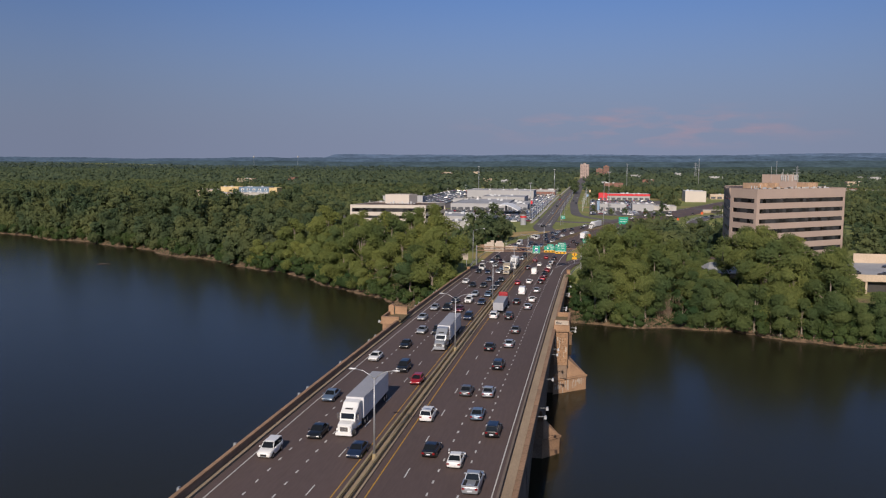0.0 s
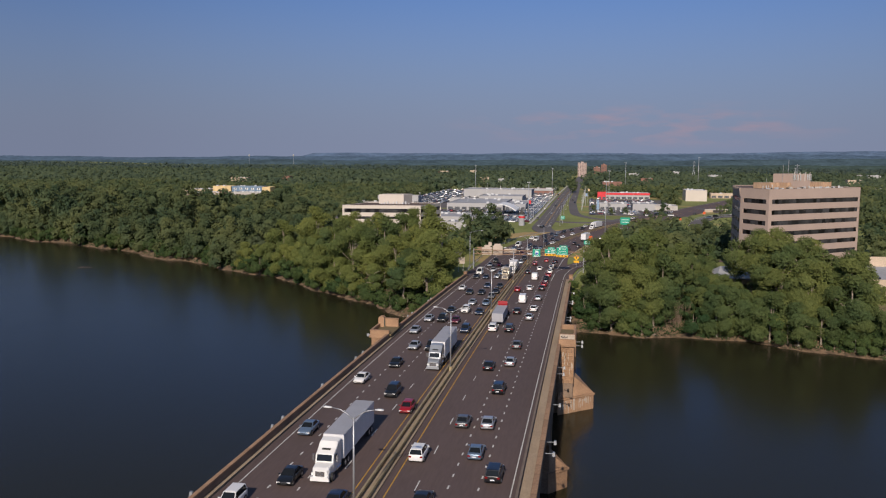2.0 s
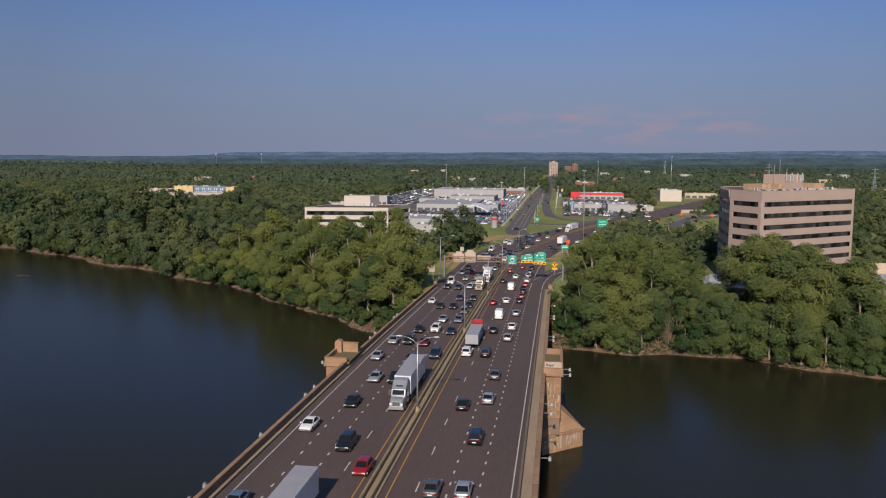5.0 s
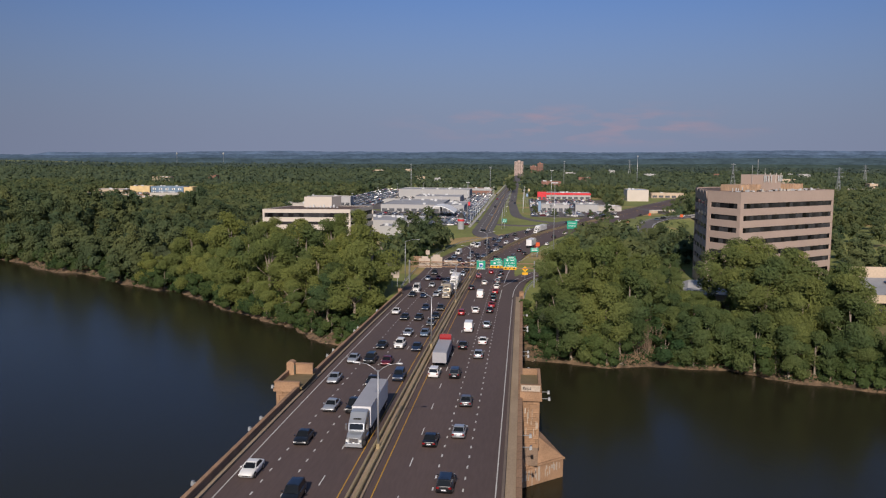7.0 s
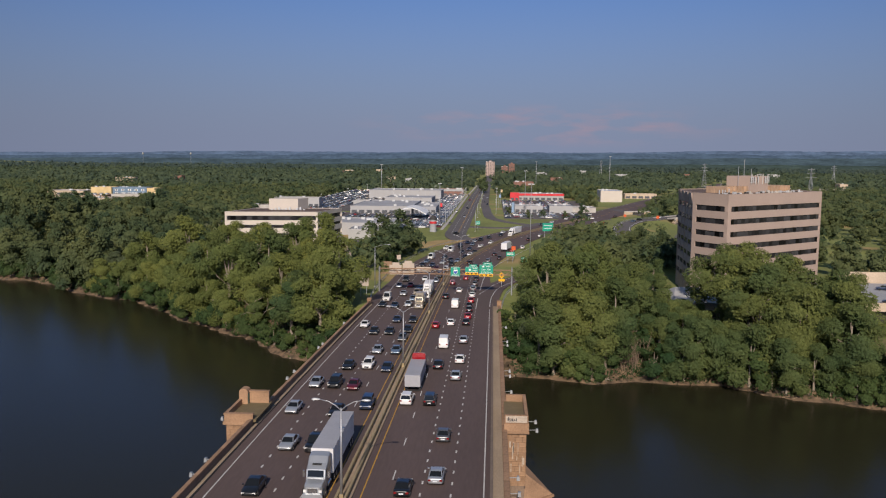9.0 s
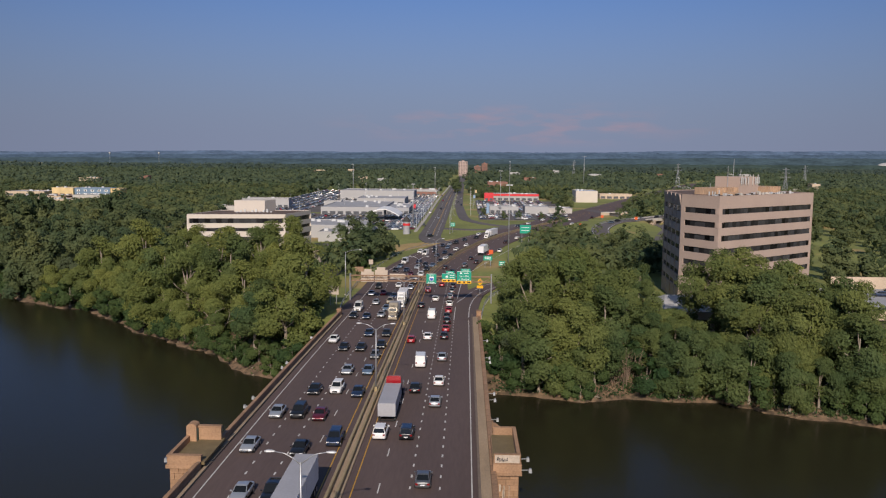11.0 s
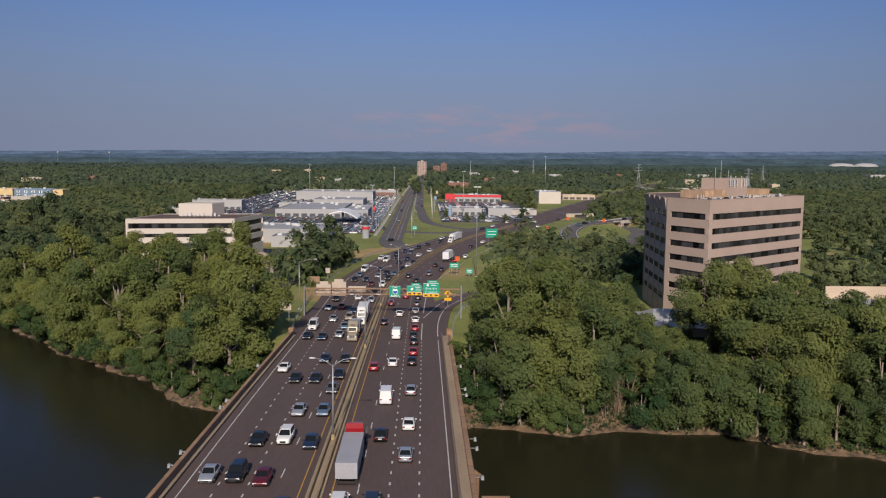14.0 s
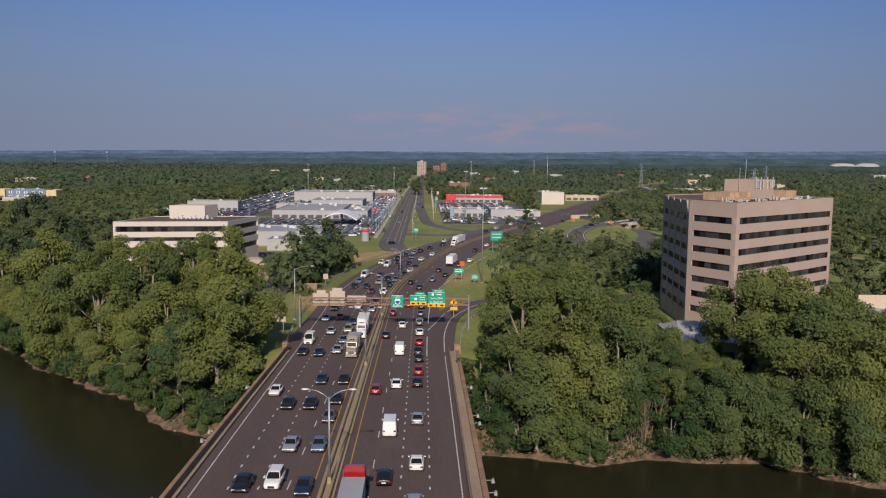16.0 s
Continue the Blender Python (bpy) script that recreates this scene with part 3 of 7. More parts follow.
def leaf_cards(centres, normals, size, rng, stray=0.45, soft=0.5):
    """Small leaf sprays at the centres, facing roughly along the normals; soft: how far their shading follows the whole clump."""
    k = len(centres)
    base = unit(unit(normals) + 0.55 * SUNWARD)
    nrm = unit(base + rng.normal(0, stray, (k, 3)))
    u = unit(np.cross(nrm, rng.normal(0, 1, (k, 3))))
    w = np.cross(nrm, u)
    s = (size * rng.uniform(0.6, 1.35, k))[:, None]
    a, b = u * s, w * s * rng.uniform(0.5, 0.9, k)[:, None]
    v = np.stack([centres - a, centres + a - b * 0.35, centres + b * 1.25], 1)
    return v.reshape(-1, 3), np.repeat(unit(base * soft + nrm * (1 - soft)), 3, axis=0)


def leaf_mesh(name, verts, normals, mat):
    me = fast_mesh(name, verts, np.arange(len(verts)).reshape(-1, 3), mat, smooth=True)
    me.attributes.new("custom_normal", "FLOAT_VECTOR", "POINT").data.foreach_set("vector", np.asarray(normals, np.float32).ravel())
    return me


def crown_points(rng, boughs, clumps, leaves, height, spread, bare):
    """Places and outward ways of leaves: boughs in a spiral round the stem, each with uneven clumps on its outer side."""
    i = np.arange(boughs)
    mid, hz = height * (1 + bare) / 2, height * (1 - bare) / 2
    z = -0.82 + 1.62 * (i + 0.5) / boughs + rng.normal(0, 0.09, boughs)
    r = np.sqrt(np.clip(1 - (z * 0.9) ** 2, 0.04, 1)) * rng.uniform(0.42, 0.86, boughs) * np.where(z > 0, 1 - 0.25 * z, 1)
    ang = i * 2.4 + rng.normal(0, 0.4, boughs)
    b = np.stack([r * np.cos(ang), r * np.sin(ang), z], -1)
    of = np.arange(clumps) % boughs
    d = unit(unit(rng.normal(0, 1, (clumps, 3))) + 0.8 * unit(b[of]) + (0, 0, 0.3))
    c = b[of] + d * rng.uniform(0.12, 0.36, clumps)[:, None]
    scale = np.array([spread * 0.82, spread * 0.82, hz * 0.8])
    c = c * scale + (0, 0, mid)
    rad = rng.uniform(0.13, 0.30, clumps) * spread
    pick = rng.choice(clumps, leaves, p=rad ** 2 / np.sum(rad ** 2))
    way = unit((c - (0, 0, mid)) / scale)
    d = unit(unit(rng.normal(0, 1, (leaves, 3))) + 0.45 * way[pick])
    p = c[pick] + d * (rad[pick] * rng.uniform(0.7, 1.1, leaves))[:, None] * (1.15, 1.15, 0.85)
    out = d + 0.45 * way[pick] + (0, 0, 0.22)
    return p, out, b * scale + (0, 0, mid)


def tree_kind(seed, height, spread, bare, clumps, leaves, size):
    """A tree's trunk mesh, and the corners and shading of its leaves."""
    rng = np.random.default_rng(seed)
    boughs = max(7, clumps // 6)
    p, out, c = crown_points(rng, boughs, clumps, leaves, height, spread, bare)
    v, nv = leaf_cards(p, out, size, rng)
    inside = rng.integers(0, boughs, leaves // 14)
    q = c[inside] * (0.8, 0.8, 1) + np.clip(rng.normal(0, 0.08, (len(inside), 3)), -0.1, 0.1) * (spread, spread, height * 0.8)
    v2, n2 = leaf_cards(q, q - (0, 0, height * (1 + bare) / 2), size * 2.6, rng)
    s = Soup()
    lean = rng.normal(0, 0.04, 2)
    fork = height * (0.35 + 0.3 * bare)
    trunk_path = [(lean[0] * z, lean[1] * z, z) for z in (-1.5, 0.0, fork * 0.5, fork, height * 0.75)]
    s.tube(trunk_path, [0.034 * height, 0.027 * height, 0.02 * height, 0.016 * height, 0.005 * height], 7)
    for j in rng.permutation(boughs)[:9]:
        z0 = min(fork * rng.uniform(0.75, 1.25), max(0.5, c[j][2] - 0.5))
        a, e = Vector((lean[0] * z0, lean[1] * z0, z0)), Vector(c[j])
        m = a.lerp(e, 0.5) + Vector((0, 0, 0.08 * height * rng.uniform(-0.3, 1)))
        s.tube([a, m, e], [0.010 * height, 0.006 * height, 0.002 * height], 5)
    return s.mesh("trunk", BARK, True), np.concatenate([v, v2]), np.concatenate([nv, n2])


SHAPES = [
    tree_kind(11, 17, 7.0, 0.08, 56, 9400, 0.255),
    tree_kind(12, 19, 7.5, 0.14, 62, 10200, 0.255),
    tree_kind(13, 15, 6.0, 0.02, 48, 7800, 0.255),
    tree_kind(14, 21, 7.8, 0.34, 56, 9200, 0.255),
    tree_kind(15, 13, 6.5, -0.02, 48, 7600, 0.255),
    tree_kind(16, 7, 4.6, -0.12, 36, 3400, 0.25),
    tree_kind(17, 5, 3.8, -0.16, 26, 2400, 0.24),
]
KINDS = [(t, leaf_mesh("crown", v, nv, LEAF if i < 5 else LEAF_BUSH)) for i, (t, v, nv) in enumerate(SHAPES)]
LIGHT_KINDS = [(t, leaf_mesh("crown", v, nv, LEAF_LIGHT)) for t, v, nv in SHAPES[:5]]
TREE_LABELS = ("tall broad-leaved tree with a full green crown", "tall leafy tree with dense rounded clumps", "broad green tree on the wooded bank",
               "high tree with a pale bare trunk below its crown", "low spreading tree with a dense crown", "leafy green bush at the water's edge", "small dense shrub on the river bank")


BEHIND = []


def plant(kind, x, y, scale=1.0, turn=0.0, tall=1.0, z=None):
    turn = turn % 110 - 55
    if kind < 5 and 16 < x < 72 and y > 228:
        scale *= 0.74
    if kind < 5 and 34 < x < 128 and y > 300:
        scale *= 0.85
    if kind < 5 and -125 < x < -50 and y > 285:
        scale *= 0.86
    if kind < 5 and (y > 312 or x < -235 or x > 122):
        BEHIND.append((kind, x, y, scale, turn, tall))
        return None
    e = thing("tree" if kind < 5 else "bush", TREE_LABELS[kind], "tree" if kind < 5 else "bush", group="riverside trees" if kind < 5 else "riverside bushes")
    e.matrix_world = pose(x, y, float(land(np.array(x), np.array(y))) - 0.1 if z is None else z, 0, 0, turn) @ Matrix.Diagonal((scale, scale, scale * tall, 1))
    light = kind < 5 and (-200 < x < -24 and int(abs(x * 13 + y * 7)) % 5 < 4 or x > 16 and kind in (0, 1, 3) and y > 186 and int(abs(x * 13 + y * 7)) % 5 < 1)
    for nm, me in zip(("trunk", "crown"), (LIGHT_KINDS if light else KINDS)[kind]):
        o = new(nm, me)
        o.parent = e
    return e


def clear_of_built(x, y):
    """Whether a tree may stand here: off the roads, lots and houses."""
    m = float(midline(np.array(float(y))))
    if y < 240 and -22 < x - m < 21:
        return False
    if 240 <= y < 470 and -27 < x - m < 24:
        return False
    if y >= 470 and abs(x - m) < 26:
        return False
    if 390 < y < 740 and 60 < x < 360 and (off_path(x, y, LOOP)[0] < 13 or off_path(x, y, UNDER)[0] < 9):
        return False
    if 450 < y < 960 and 57 + 0.135 * (y - 450) < x < 88 + 0.215 * (y - 450):
        return False
    for x0, x1, y0, y1 in CLEAR:
        if x0 < x < x1 and y0 < y < y1:
            return False
    return True


CLEAR = [(-112, -56, 358, 425), (58, 128, 234, 325), (-60, -42, 318, 425), (-170, -20, 425, 1060), (-26, 62, 446, 760), (74, 202, 222, 292), (-45, 20, 600, 1000), (-24, 14, 1000, 2000),
         (20, 95, 590, 900), (108, 180, 820, 930), (-460, -310, 690, 900), (-34, -20, 240, 345), (15, 26, 225, 300), (24, 46, 340, 446), (-32, 36, 385, 450), (40, 76, 446, 505), (96, 128, 430, 560), (236, 440, 990, 1180), (14, 34, 295, 352)]


def scatter(test, count, gap, x0, x1, y0, y1, rng):
    """Places at least gap apart that pass the test."""
    got, cells = [], {}
    for _ in range(count * 30):
        if len(got) >= count:
            break
        x, y = rng.uniform(x0, x1), rng.uniform(y0, y1)
        key = (int(x // gap), int(y // gap))
        if any((x - a) ** 2 + (y - b) ** 2 < gap * gap for i in (-1, 0, 1) for j in (-1, 0, 1) for a, b in cells.get((key[0] + i, key[1] + j), ())):
            continue
        if test(x, y):
            got.append((x, y))
            cells.setdefault(key, []).append((x, y))
    return got


def strip(lo, hi, gap, x0, x1, y0, y1, rng):
    """Places at least gap apart along the water, between lo and hi from its edge."""
    xs, ys = rng.uniform(x0, x1, 90000), rng.uniform(y0, y1, 90000)
    d = bank_gap(xs, ys)
    got = []
    for x, y in zip(xs[(d > lo) & (d < hi)], ys[(d > lo) & (d < hi)]):
        if all((x - a) ** 2 + (y - b) ** 2 > gap * gap for a, b in got):
            got.append((float(x), float(y)))
    return got


def gap_at(x, y):
    return float(bank_gap(np.array(float(x)), np.array(float(y))))


rng = np.random.default_rng(3)
for x, y in scatter(lambda x, y: 3.0 < gap_at(x, y) < 80 and clear_of_built(x, y), 165, 9.2, -400, -24, 212, 560, rng):
    plant(int(rng.choice([0, 1, 2, 3, 4], p=[0.3, 0.25, 0.2, 0.1, 0.15])), x, y, rng.uniform(0.95, 1.28) * (0.78 if -116 < x < -58 and y > 322 else 1.0), rng.uniform(0, 360), rng.uniform(0.9, 1.15))
for x, y in strip(0.5, 4.4, 3.3, -400, -30, 215, 520, rng):
    plant(int(rng.choice([5, 6, 4], p=[0.5, 0.25, 0.25])), x, y, rng.uniform(0.85, 1.35) * (0.8 if x > -60 else 1.0), rng.uniform(0, 360))
for x, y in strip(1.6, 8.5, 7.0, -400, -70, 215, 520, rng):
    plant(int(rng.choice([0, 2, 4])), x, y, rng.uniform(0.75, 1.0), rng.uniform(0, 360))
for x, y in scatter(lambda x, y: 2.6 < gap_at(x, y) < 75 and clear_of_built(x, y) and not (x > 97 and y > 180), 66, 8.2, 18, 175, 165, 300, rng):
    low = 47 < x < 65
    plant(4 if low else int(rng.choice([0, 1, 2, 3, 4], p=[0.2, 0.25, 0.1, 0.35, 0.1])), x, y, rng.uniform(0.65, 0.8) if low else rng.uniform(0.9, 1.15), rng.uniform(0, 360), rng.uniform(0.95, 1.15) * (0.78 if x > 82 else 1))
for x, y in scatter(lambda x, y: 4 < gap_at(x, y) and y < 221.5 + (x < 70) * 8, 15, 8.5, 52, 97, 180, 228, rng):
    plant(int(rng.choice([1, 3, 0])), x, y, rng.uniform(0.95, 1.15) * (0.62 if x < 65 else 0.95 if x > 82 else 1.0), rng.uniform(0, 360), rng.uniform(0.95, 1.15))
for x, y in scatter(lambda x, y: 4 < gap_at(x, y) < 14 and (x < -26 or x > 17), 60, 4.5, -230, 130, 180, 380, rng):
    plant(int(rng.choice([5, 6])), x, y, rng.uniform(0.8, 1.2), rng.uniform(0, 360))
for x, y in strip(0.9, 6.5, 3.0, 19, 150, 150, 240, rng):
    if math.hypot(x - 44, y - 209) < 5.5:
        continue
    plant(int(rng.choice([5, 6, 4])), x, y, rng.uniform(0.8, 1.25), rng.uniform(0, 360))


for kind, x, y, sc in ((0, -30, 364, 1.2), (1, -38, 372, 0.95), (2, -25, 380, 0.9), (4, -47, 376, 0.5), (5, -44, 364, 1.1), (5, -37, 350, 1.0), (5, -31, 345, 0.9), (4, 36, 602, 0.75), (4, 47, 614, 0.7), (2, 22, 632, 0.6), (2, -3, 1000, 1.25), (0, -1, 1024, 1.1), (4, 62, 600, 0.7), (4, 78, 640, 0.8), (1, 72, 219, 1.1), (3, 79, 215, 1.08), (1, 86, 220, 0.86), (3, 93, 216, 0.8), (2, 50, 232, 0.8), (4, 56, 228, 0.9), (0, 48, 247, 0.8), (2, 54, 243, 0.72), (4, 50, 259, 0.9), (4, 62, 264, 0.85), (0, 63, 280, 0.85), (2, 55, 274, 0.95), (4, 66, 231, 0.75), (4, 75, 231, 0.75), (2, 60, 224, 0.75), (5, 18, 214, 1.1), (4, 20, 218, 0.8), (5, 17.5, 224, 1.2), (2, 23, 226, 0.9), (0, 24, 236, 0.9), (4, 22, 246, 0.9), (2, 27, 252, 1.0), (1, 30, 262, 1.0), (0, 30, 276, 0.95), (5, -30, 228, 1.1), (4, -31, 236, 0.8), (5, -27, 222, 1.0), (6, -25, 216, 1.2), (4, 58, 205, 0.8), (4, 63.5, 208, 0.85), (2, 68, 203.5, 0.8), (2, 61, 213, 0.85)):
    plant(kind, x, y, sc, x * 37 % 360)


rng = np.random.default_rng(44)
for x, y in scatter(lambda x, y: clear_of_built(x, y) and x > float(midline(np.array(y))) + 26 and not (66 < x < 122 and y < 332), 46, 8.5, 34, 128, 300, 446, rng):
    plant(int(rng.choice([0, 2, 4, 1])), x, y, rng.uniform(0.75, 1.0), rng.uniform(0, 360))


for x, y in scatter(lambda x, y: clear_of_built(x, y), 95, 10.5, 124, 330, 296, 560, rng):
    plant(int(rng.choice([0, 1, 2, 4])), x, y, rng.uniform(0.7, 0.95), rng.uniform(0, 360))
for x, y in scatter(lambda x, y: clear_of_built(x, y) and 78 < gap_at(x, y) < 170, 85, 10.5, -420, -100, 330, 700, rng):
    plant(int(rng.choice([0, 1, 2, 4])), x, y, rng.uniform(0.75, 0.95), rng.uniform(0, 360))


# the trees behind the first rows, joined
vs, ns = [], []
for kind, x, y, scale, turn, tall in BEHIND:
    far = y > 400 or x > 122
    tri = SHAPES[kind][1].reshape(-1, 3, 3)
    keep = np.random.default_rng(int(x * x + y)).permutation(len(tri))[: int(len(tri) * (0.11 if far else 0.2))]
    mid = tri[keep].mean(axis=1, keepdims=True)
    co = (mid + (tri[keep] - mid) * (2.6 if far else 1.95)).reshape(-1, 3) * scale * (1, 1, tall)
    ca, sa = math.cos(math.radians(turn)), math.sin(math.radians(turn))
    spin = np.array([[ca, sa, 0], [-sa, ca, 0], [0, 0, 1]])
    vs.append(co @ spin + (x, y, float(land(np.array(x), np.array(y)))))
    ns.append(SHAPES[kind][2].reshape(-1, 3, 3)[keep].reshape(-1, 3) @ spin)
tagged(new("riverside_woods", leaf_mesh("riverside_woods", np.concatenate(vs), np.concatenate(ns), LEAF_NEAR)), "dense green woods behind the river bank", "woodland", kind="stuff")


def woodland(name, places, rng, leaves, size, hmin, hmax, smin, smax, label, mat):
    """Far woods: uneven leafy crowns, too many to count, in one mesh."""
    vs, ns = [], []
    for x, y in places:
        wave = math.sin(x * 0.021 + 2 * math.sin(y * 0.013)) * math.sin(y * 0.034 + 1.3 * math.sin(x * 0.017))
        h, sp = rng.uniform(hmin, hmax) * (0.92 + 0.28 * wave) * (0.5 if -500 < x < -290 and 560 < y < 870 else 1.0), rng.uniform(smin, smax)
        p, out, c = crown_points(rng, 7, max(9, leaves // 8), leaves, h, sp, -0.05)
        out = unit(out) + 0.7 * unit((p - (0, 0, h * 0.4)) / (sp, sp, h * 0.5))
        v, nv = leaf_cards(p, out, size, rng, 0.3, 0.75)
        vs.append(v + (x, y, float(land(np.array(x), np.array(y)))))
        ns.append(nv)
    tagged(new(name, leaf_mesh(name, np.concatenate(vs), np.concatenate(ns), mat)), label, "woodland", kind="stuff")


def in_view(x, y):
    a = math.atan2(x - 12, y + 60)
    return -0.74 < a < 0.62


mid = scatter(lambda x, y: in_view(x, y) and gap_at(x, y) > 90 and clear_of_built(x, y) and not (20 < x < 190 and y < 300) and not (124 < x < 330 and y < 560), 3200, 9.0, -760, 640, 200, 1000, rng)
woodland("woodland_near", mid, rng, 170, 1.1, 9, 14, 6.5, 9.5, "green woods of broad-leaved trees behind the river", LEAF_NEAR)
far = scatter(lambda x, y: in_view(x, y) and clear_of_built(x, y), 4800, 16.0, -1900, 1500, 1000, 2200, rng)
woodland("woodland_middle", far, rng, 54, 2.6, 8, 14, 9, 13, "green woods across the plain", LEAF_MIDDLE_HAZED)
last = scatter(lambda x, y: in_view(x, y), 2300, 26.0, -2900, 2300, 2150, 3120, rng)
woodland("woodland_far", last, rng, 34, 4.0, 8, 14, 14, 20, "distant green woods reaching to the horizon", LEAF_FAR_HAZED)

# weeds, stones and driftwood on the bank
rng = np.random.default_rng(31)
spots = scatter(lambda x, y: 0.2 < gap_at(x, y) < 13, 2600, 0.6, -330, 150, 180, 420, rng) + strip(0.2, 3.8, 0.62, 17, 150, 150, 240, rng)
vs, ns = [], []
for x, y in spots:
    k = int(rng.integers(5, 11))
    p = np.stack([rng.normal(0, 0.45, k), rng.normal(0, 0.45, k), rng.uniform(0.1, 0.8, k)], -1) * rng.uniform(0.7, 1.5)
    v, nv = leaf_cards(p, np.stack([rng.normal(0, 1, k), rng.normal(0, 1, k), np.full(k, 0.5)], -1), 0.3, rng)
    ns.append(nv)
    vs.append(v + (x, y, float(land(np.array(x), np.array(y)))))
tagged(new("bank_weeds", leaf_mesh("bank_weeds", np.concatenate(vs), np.concatenate(ns), LEAF_BUSH)), "low green weeds along the muddy bank", "weeds", kind="stuff")
twigs = Soup()
for x, y in strip(0.1, 3.5, 1.6, 17, 150, 150, 240, rng) + strip(0.1, 3.0, 3.0, -260, -24, 215, 420, rng):
    z, a, ln = float(land(np.array(x), np.array(y))) + 0.1, rng.uniform(0, 6.28), rng.uniform(0.6, 1.9)
    dx, dy = ln * math.cos(a), ln * math.sin(a) * 0.5
    twigs.tube([(x - dx, y - dy, z), (x, y, z + rng.uniform(0.05, 0.4)), (x + dx, y + dy, z + rng.uniform(-0.1, 0.5))], [0.09, 0.07, 0.02], 4)
tagged(new("bank_twigs", twigs.mesh("bank_twigs", material("dead wood", (0.24, 0.17, 0.105), 0.95, scale=2, fine=12, island=0.3))), "dead brown branches washed up along the muddy bank", "branches", kind="stuff")
ROCK = material("river stones", (0.22, 0.17, 0.12), 0.9, scale=1, fine=6, island=0.3)
rocks = Soup()
for x, y in scatter(lambda x, y: -0.6 < gap_at(x, y) < 1.8, 900, 0.5, -330, 150, 180, 420, rng):
    r, z = rng.uniform(0.12, 0.5), float(land(np.array(x), np.array(y)))
    ringed = [[(x + r * w * math.cos(a) * rng.uniform(0.8, 1.2), y + r * w * math.sin(a) * rng.uniform(0.8, 1.2), z + h * r) for a in np.linspace(0, 5.4, 6)] for w, h in ((0.9, -0.4), (1.0, 0.1), (0.5, 0.5))]
    rocks.loft(ringed)
tagged(new("bank_stones", rocks.mesh("bank_stones", ROCK)), "scattered brown stones at the water's edge", "stones", kind="stuff")
for x, y in scatter(lambda x, y: 0.1 < gap_at(x, y) < 2.0 and abs(x + 5) > 22, 22, 5.0, -260, 120, 180, 400, rng):
    z, a, ln = float(land(np.array(x), np.array(y))), rng.uniform(-0.6, 0.6), rng.uniform(1.5, 4.5)
    e = thing("driftwood_log", "pale dead log lying on the muddy bank", "log", pose(x, y, z + 0.15, 0, rng.uniform(-8, 8), math.degrees(a)), group="driftwood on the bank")
    part("stem", Soup().tube([(-ln / 2, 0, 0), (0, 0.15, 0.1), (ln / 2, 0, 0.05)], [0.17, 0.15, 0.07], 7), BARK, e)
    part("branch", Soup().tube([(0.2, 0.1, 0.1), (0.6, 0.5, 0.6)], [0.07, 0.03], 5), BARK, e)

WET_WOOD = material("wet dark wood", (0.06, 0.045, 0.032), 0.7, scale=1.5, fine=10)
drift = thing("driftwood_log", "dead branch floating low in the river", "log", pose(-211, 304.7, WATER, 0, 0, 15), group="driftwood on the bank")
part("stem", Soup().tube([(-3.2, 0, -0.1), (-1, 0.2, 0.25), (1.2, 0, 0.3), (3.4, -0.2, 0.1)], [0.2, 0.2, 0.16, 0.08], 7), WET_WOOD, drift)
part("branch", Soup().tube([(-0.6, 0.1, 0.2), (-1.4, 0.6, 0.9)], [0.1, 0.05], 5), WET_WOOD, drift)

# a silvery tree, a leafless thicket and a bleached dead tree on the banks
silver_crown = leaf_mesh("crown", SHAPES[2][1], SHAPES[2][2], LEAF_SILVER)
for x, y, sc in ((21.5, 213.5, 0.72), (25.5, 216.5, 0.78), (-92, 283, 0.8), (-128, 312, 0.85), (-150, 332, 0.85)):
    e = thing("tree", "grey-green willowy tree at the river bank", "tree", pose(x, y, float(land(np.array(x), np.array(y))) - 0.1, 0, 0, x * 7 % 60 - 30) @ Matrix.Diagonal((sc, sc, sc, 1)), group="riverside trees")
    part("trunk", SHAPES[2][0], None, e)
    part("crown", silver_crown, None, e)
rng = np.random.default_rng(58)
TWIG = material("bare brown stems", (0.20, 0.145, 0.10), 0.95, scale=2, fine=12, island=0.3)
for cx, cy, n, reach in ((44, 208.5, 46, 4.2), (87, 200, 20, 2.6)):
    stems = Soup()
    for k in range(n):
        x, y = cx + rng.normal(0, reach * 0.5), cy + rng.normal(0, 1.2)
        z, h = float(land(np.array(x), np.array(y))) - 0.2, rng.uniform(3.0, 8.5)
        dx, dy = rng.normal(0, 0.13) * h, rng.normal(0, 0.08) * h
        stems.tube([(x, y, z), (x + dx * 0.4, y + dy * 0.4, z + h * 0.5), (x + dx, y + dy, z + h)], [0.10, 0.06, 0.02], 4)
        for q in (0.45, 0.65, 0.8):
            bx, by, bz = x + dx * q, y + dy * q, z + h * q
            stems.tube([(bx, by, bz), (bx + rng.normal(0, 0.8), by + rng.normal(0, 0.5), bz + rng.uniform(0.5, 1.6))], [0.04, 0.012], 3)
    tagged(new("bare_thicket", stems.mesh("bare_thicket", TWIG)), "leafless brown thicket of thin stems on the bank", "thicket", kind="stuff")
BLEACHED = material("bleached dead wood", (0.31, 0.26, 0.20), 0.9, scale=1.5, fine=10)
dead = thing("dead_tree", "bleached leaning dead tree among the green crowns", "tree", pose(-53, 241.0, float(land(np.array(-53.0), np.array(241.0))) - 0.2))
part("trunk", Soup().tube([(0, 0, 0), (-1.2, -0.4, 3.2), (-3.6, -1.0, 6.0), (-5.6, -1.4, 8.2)], [0.2, 0.16, 0.11, 0.04], 7), BLEACHED, dead, smooth=True)
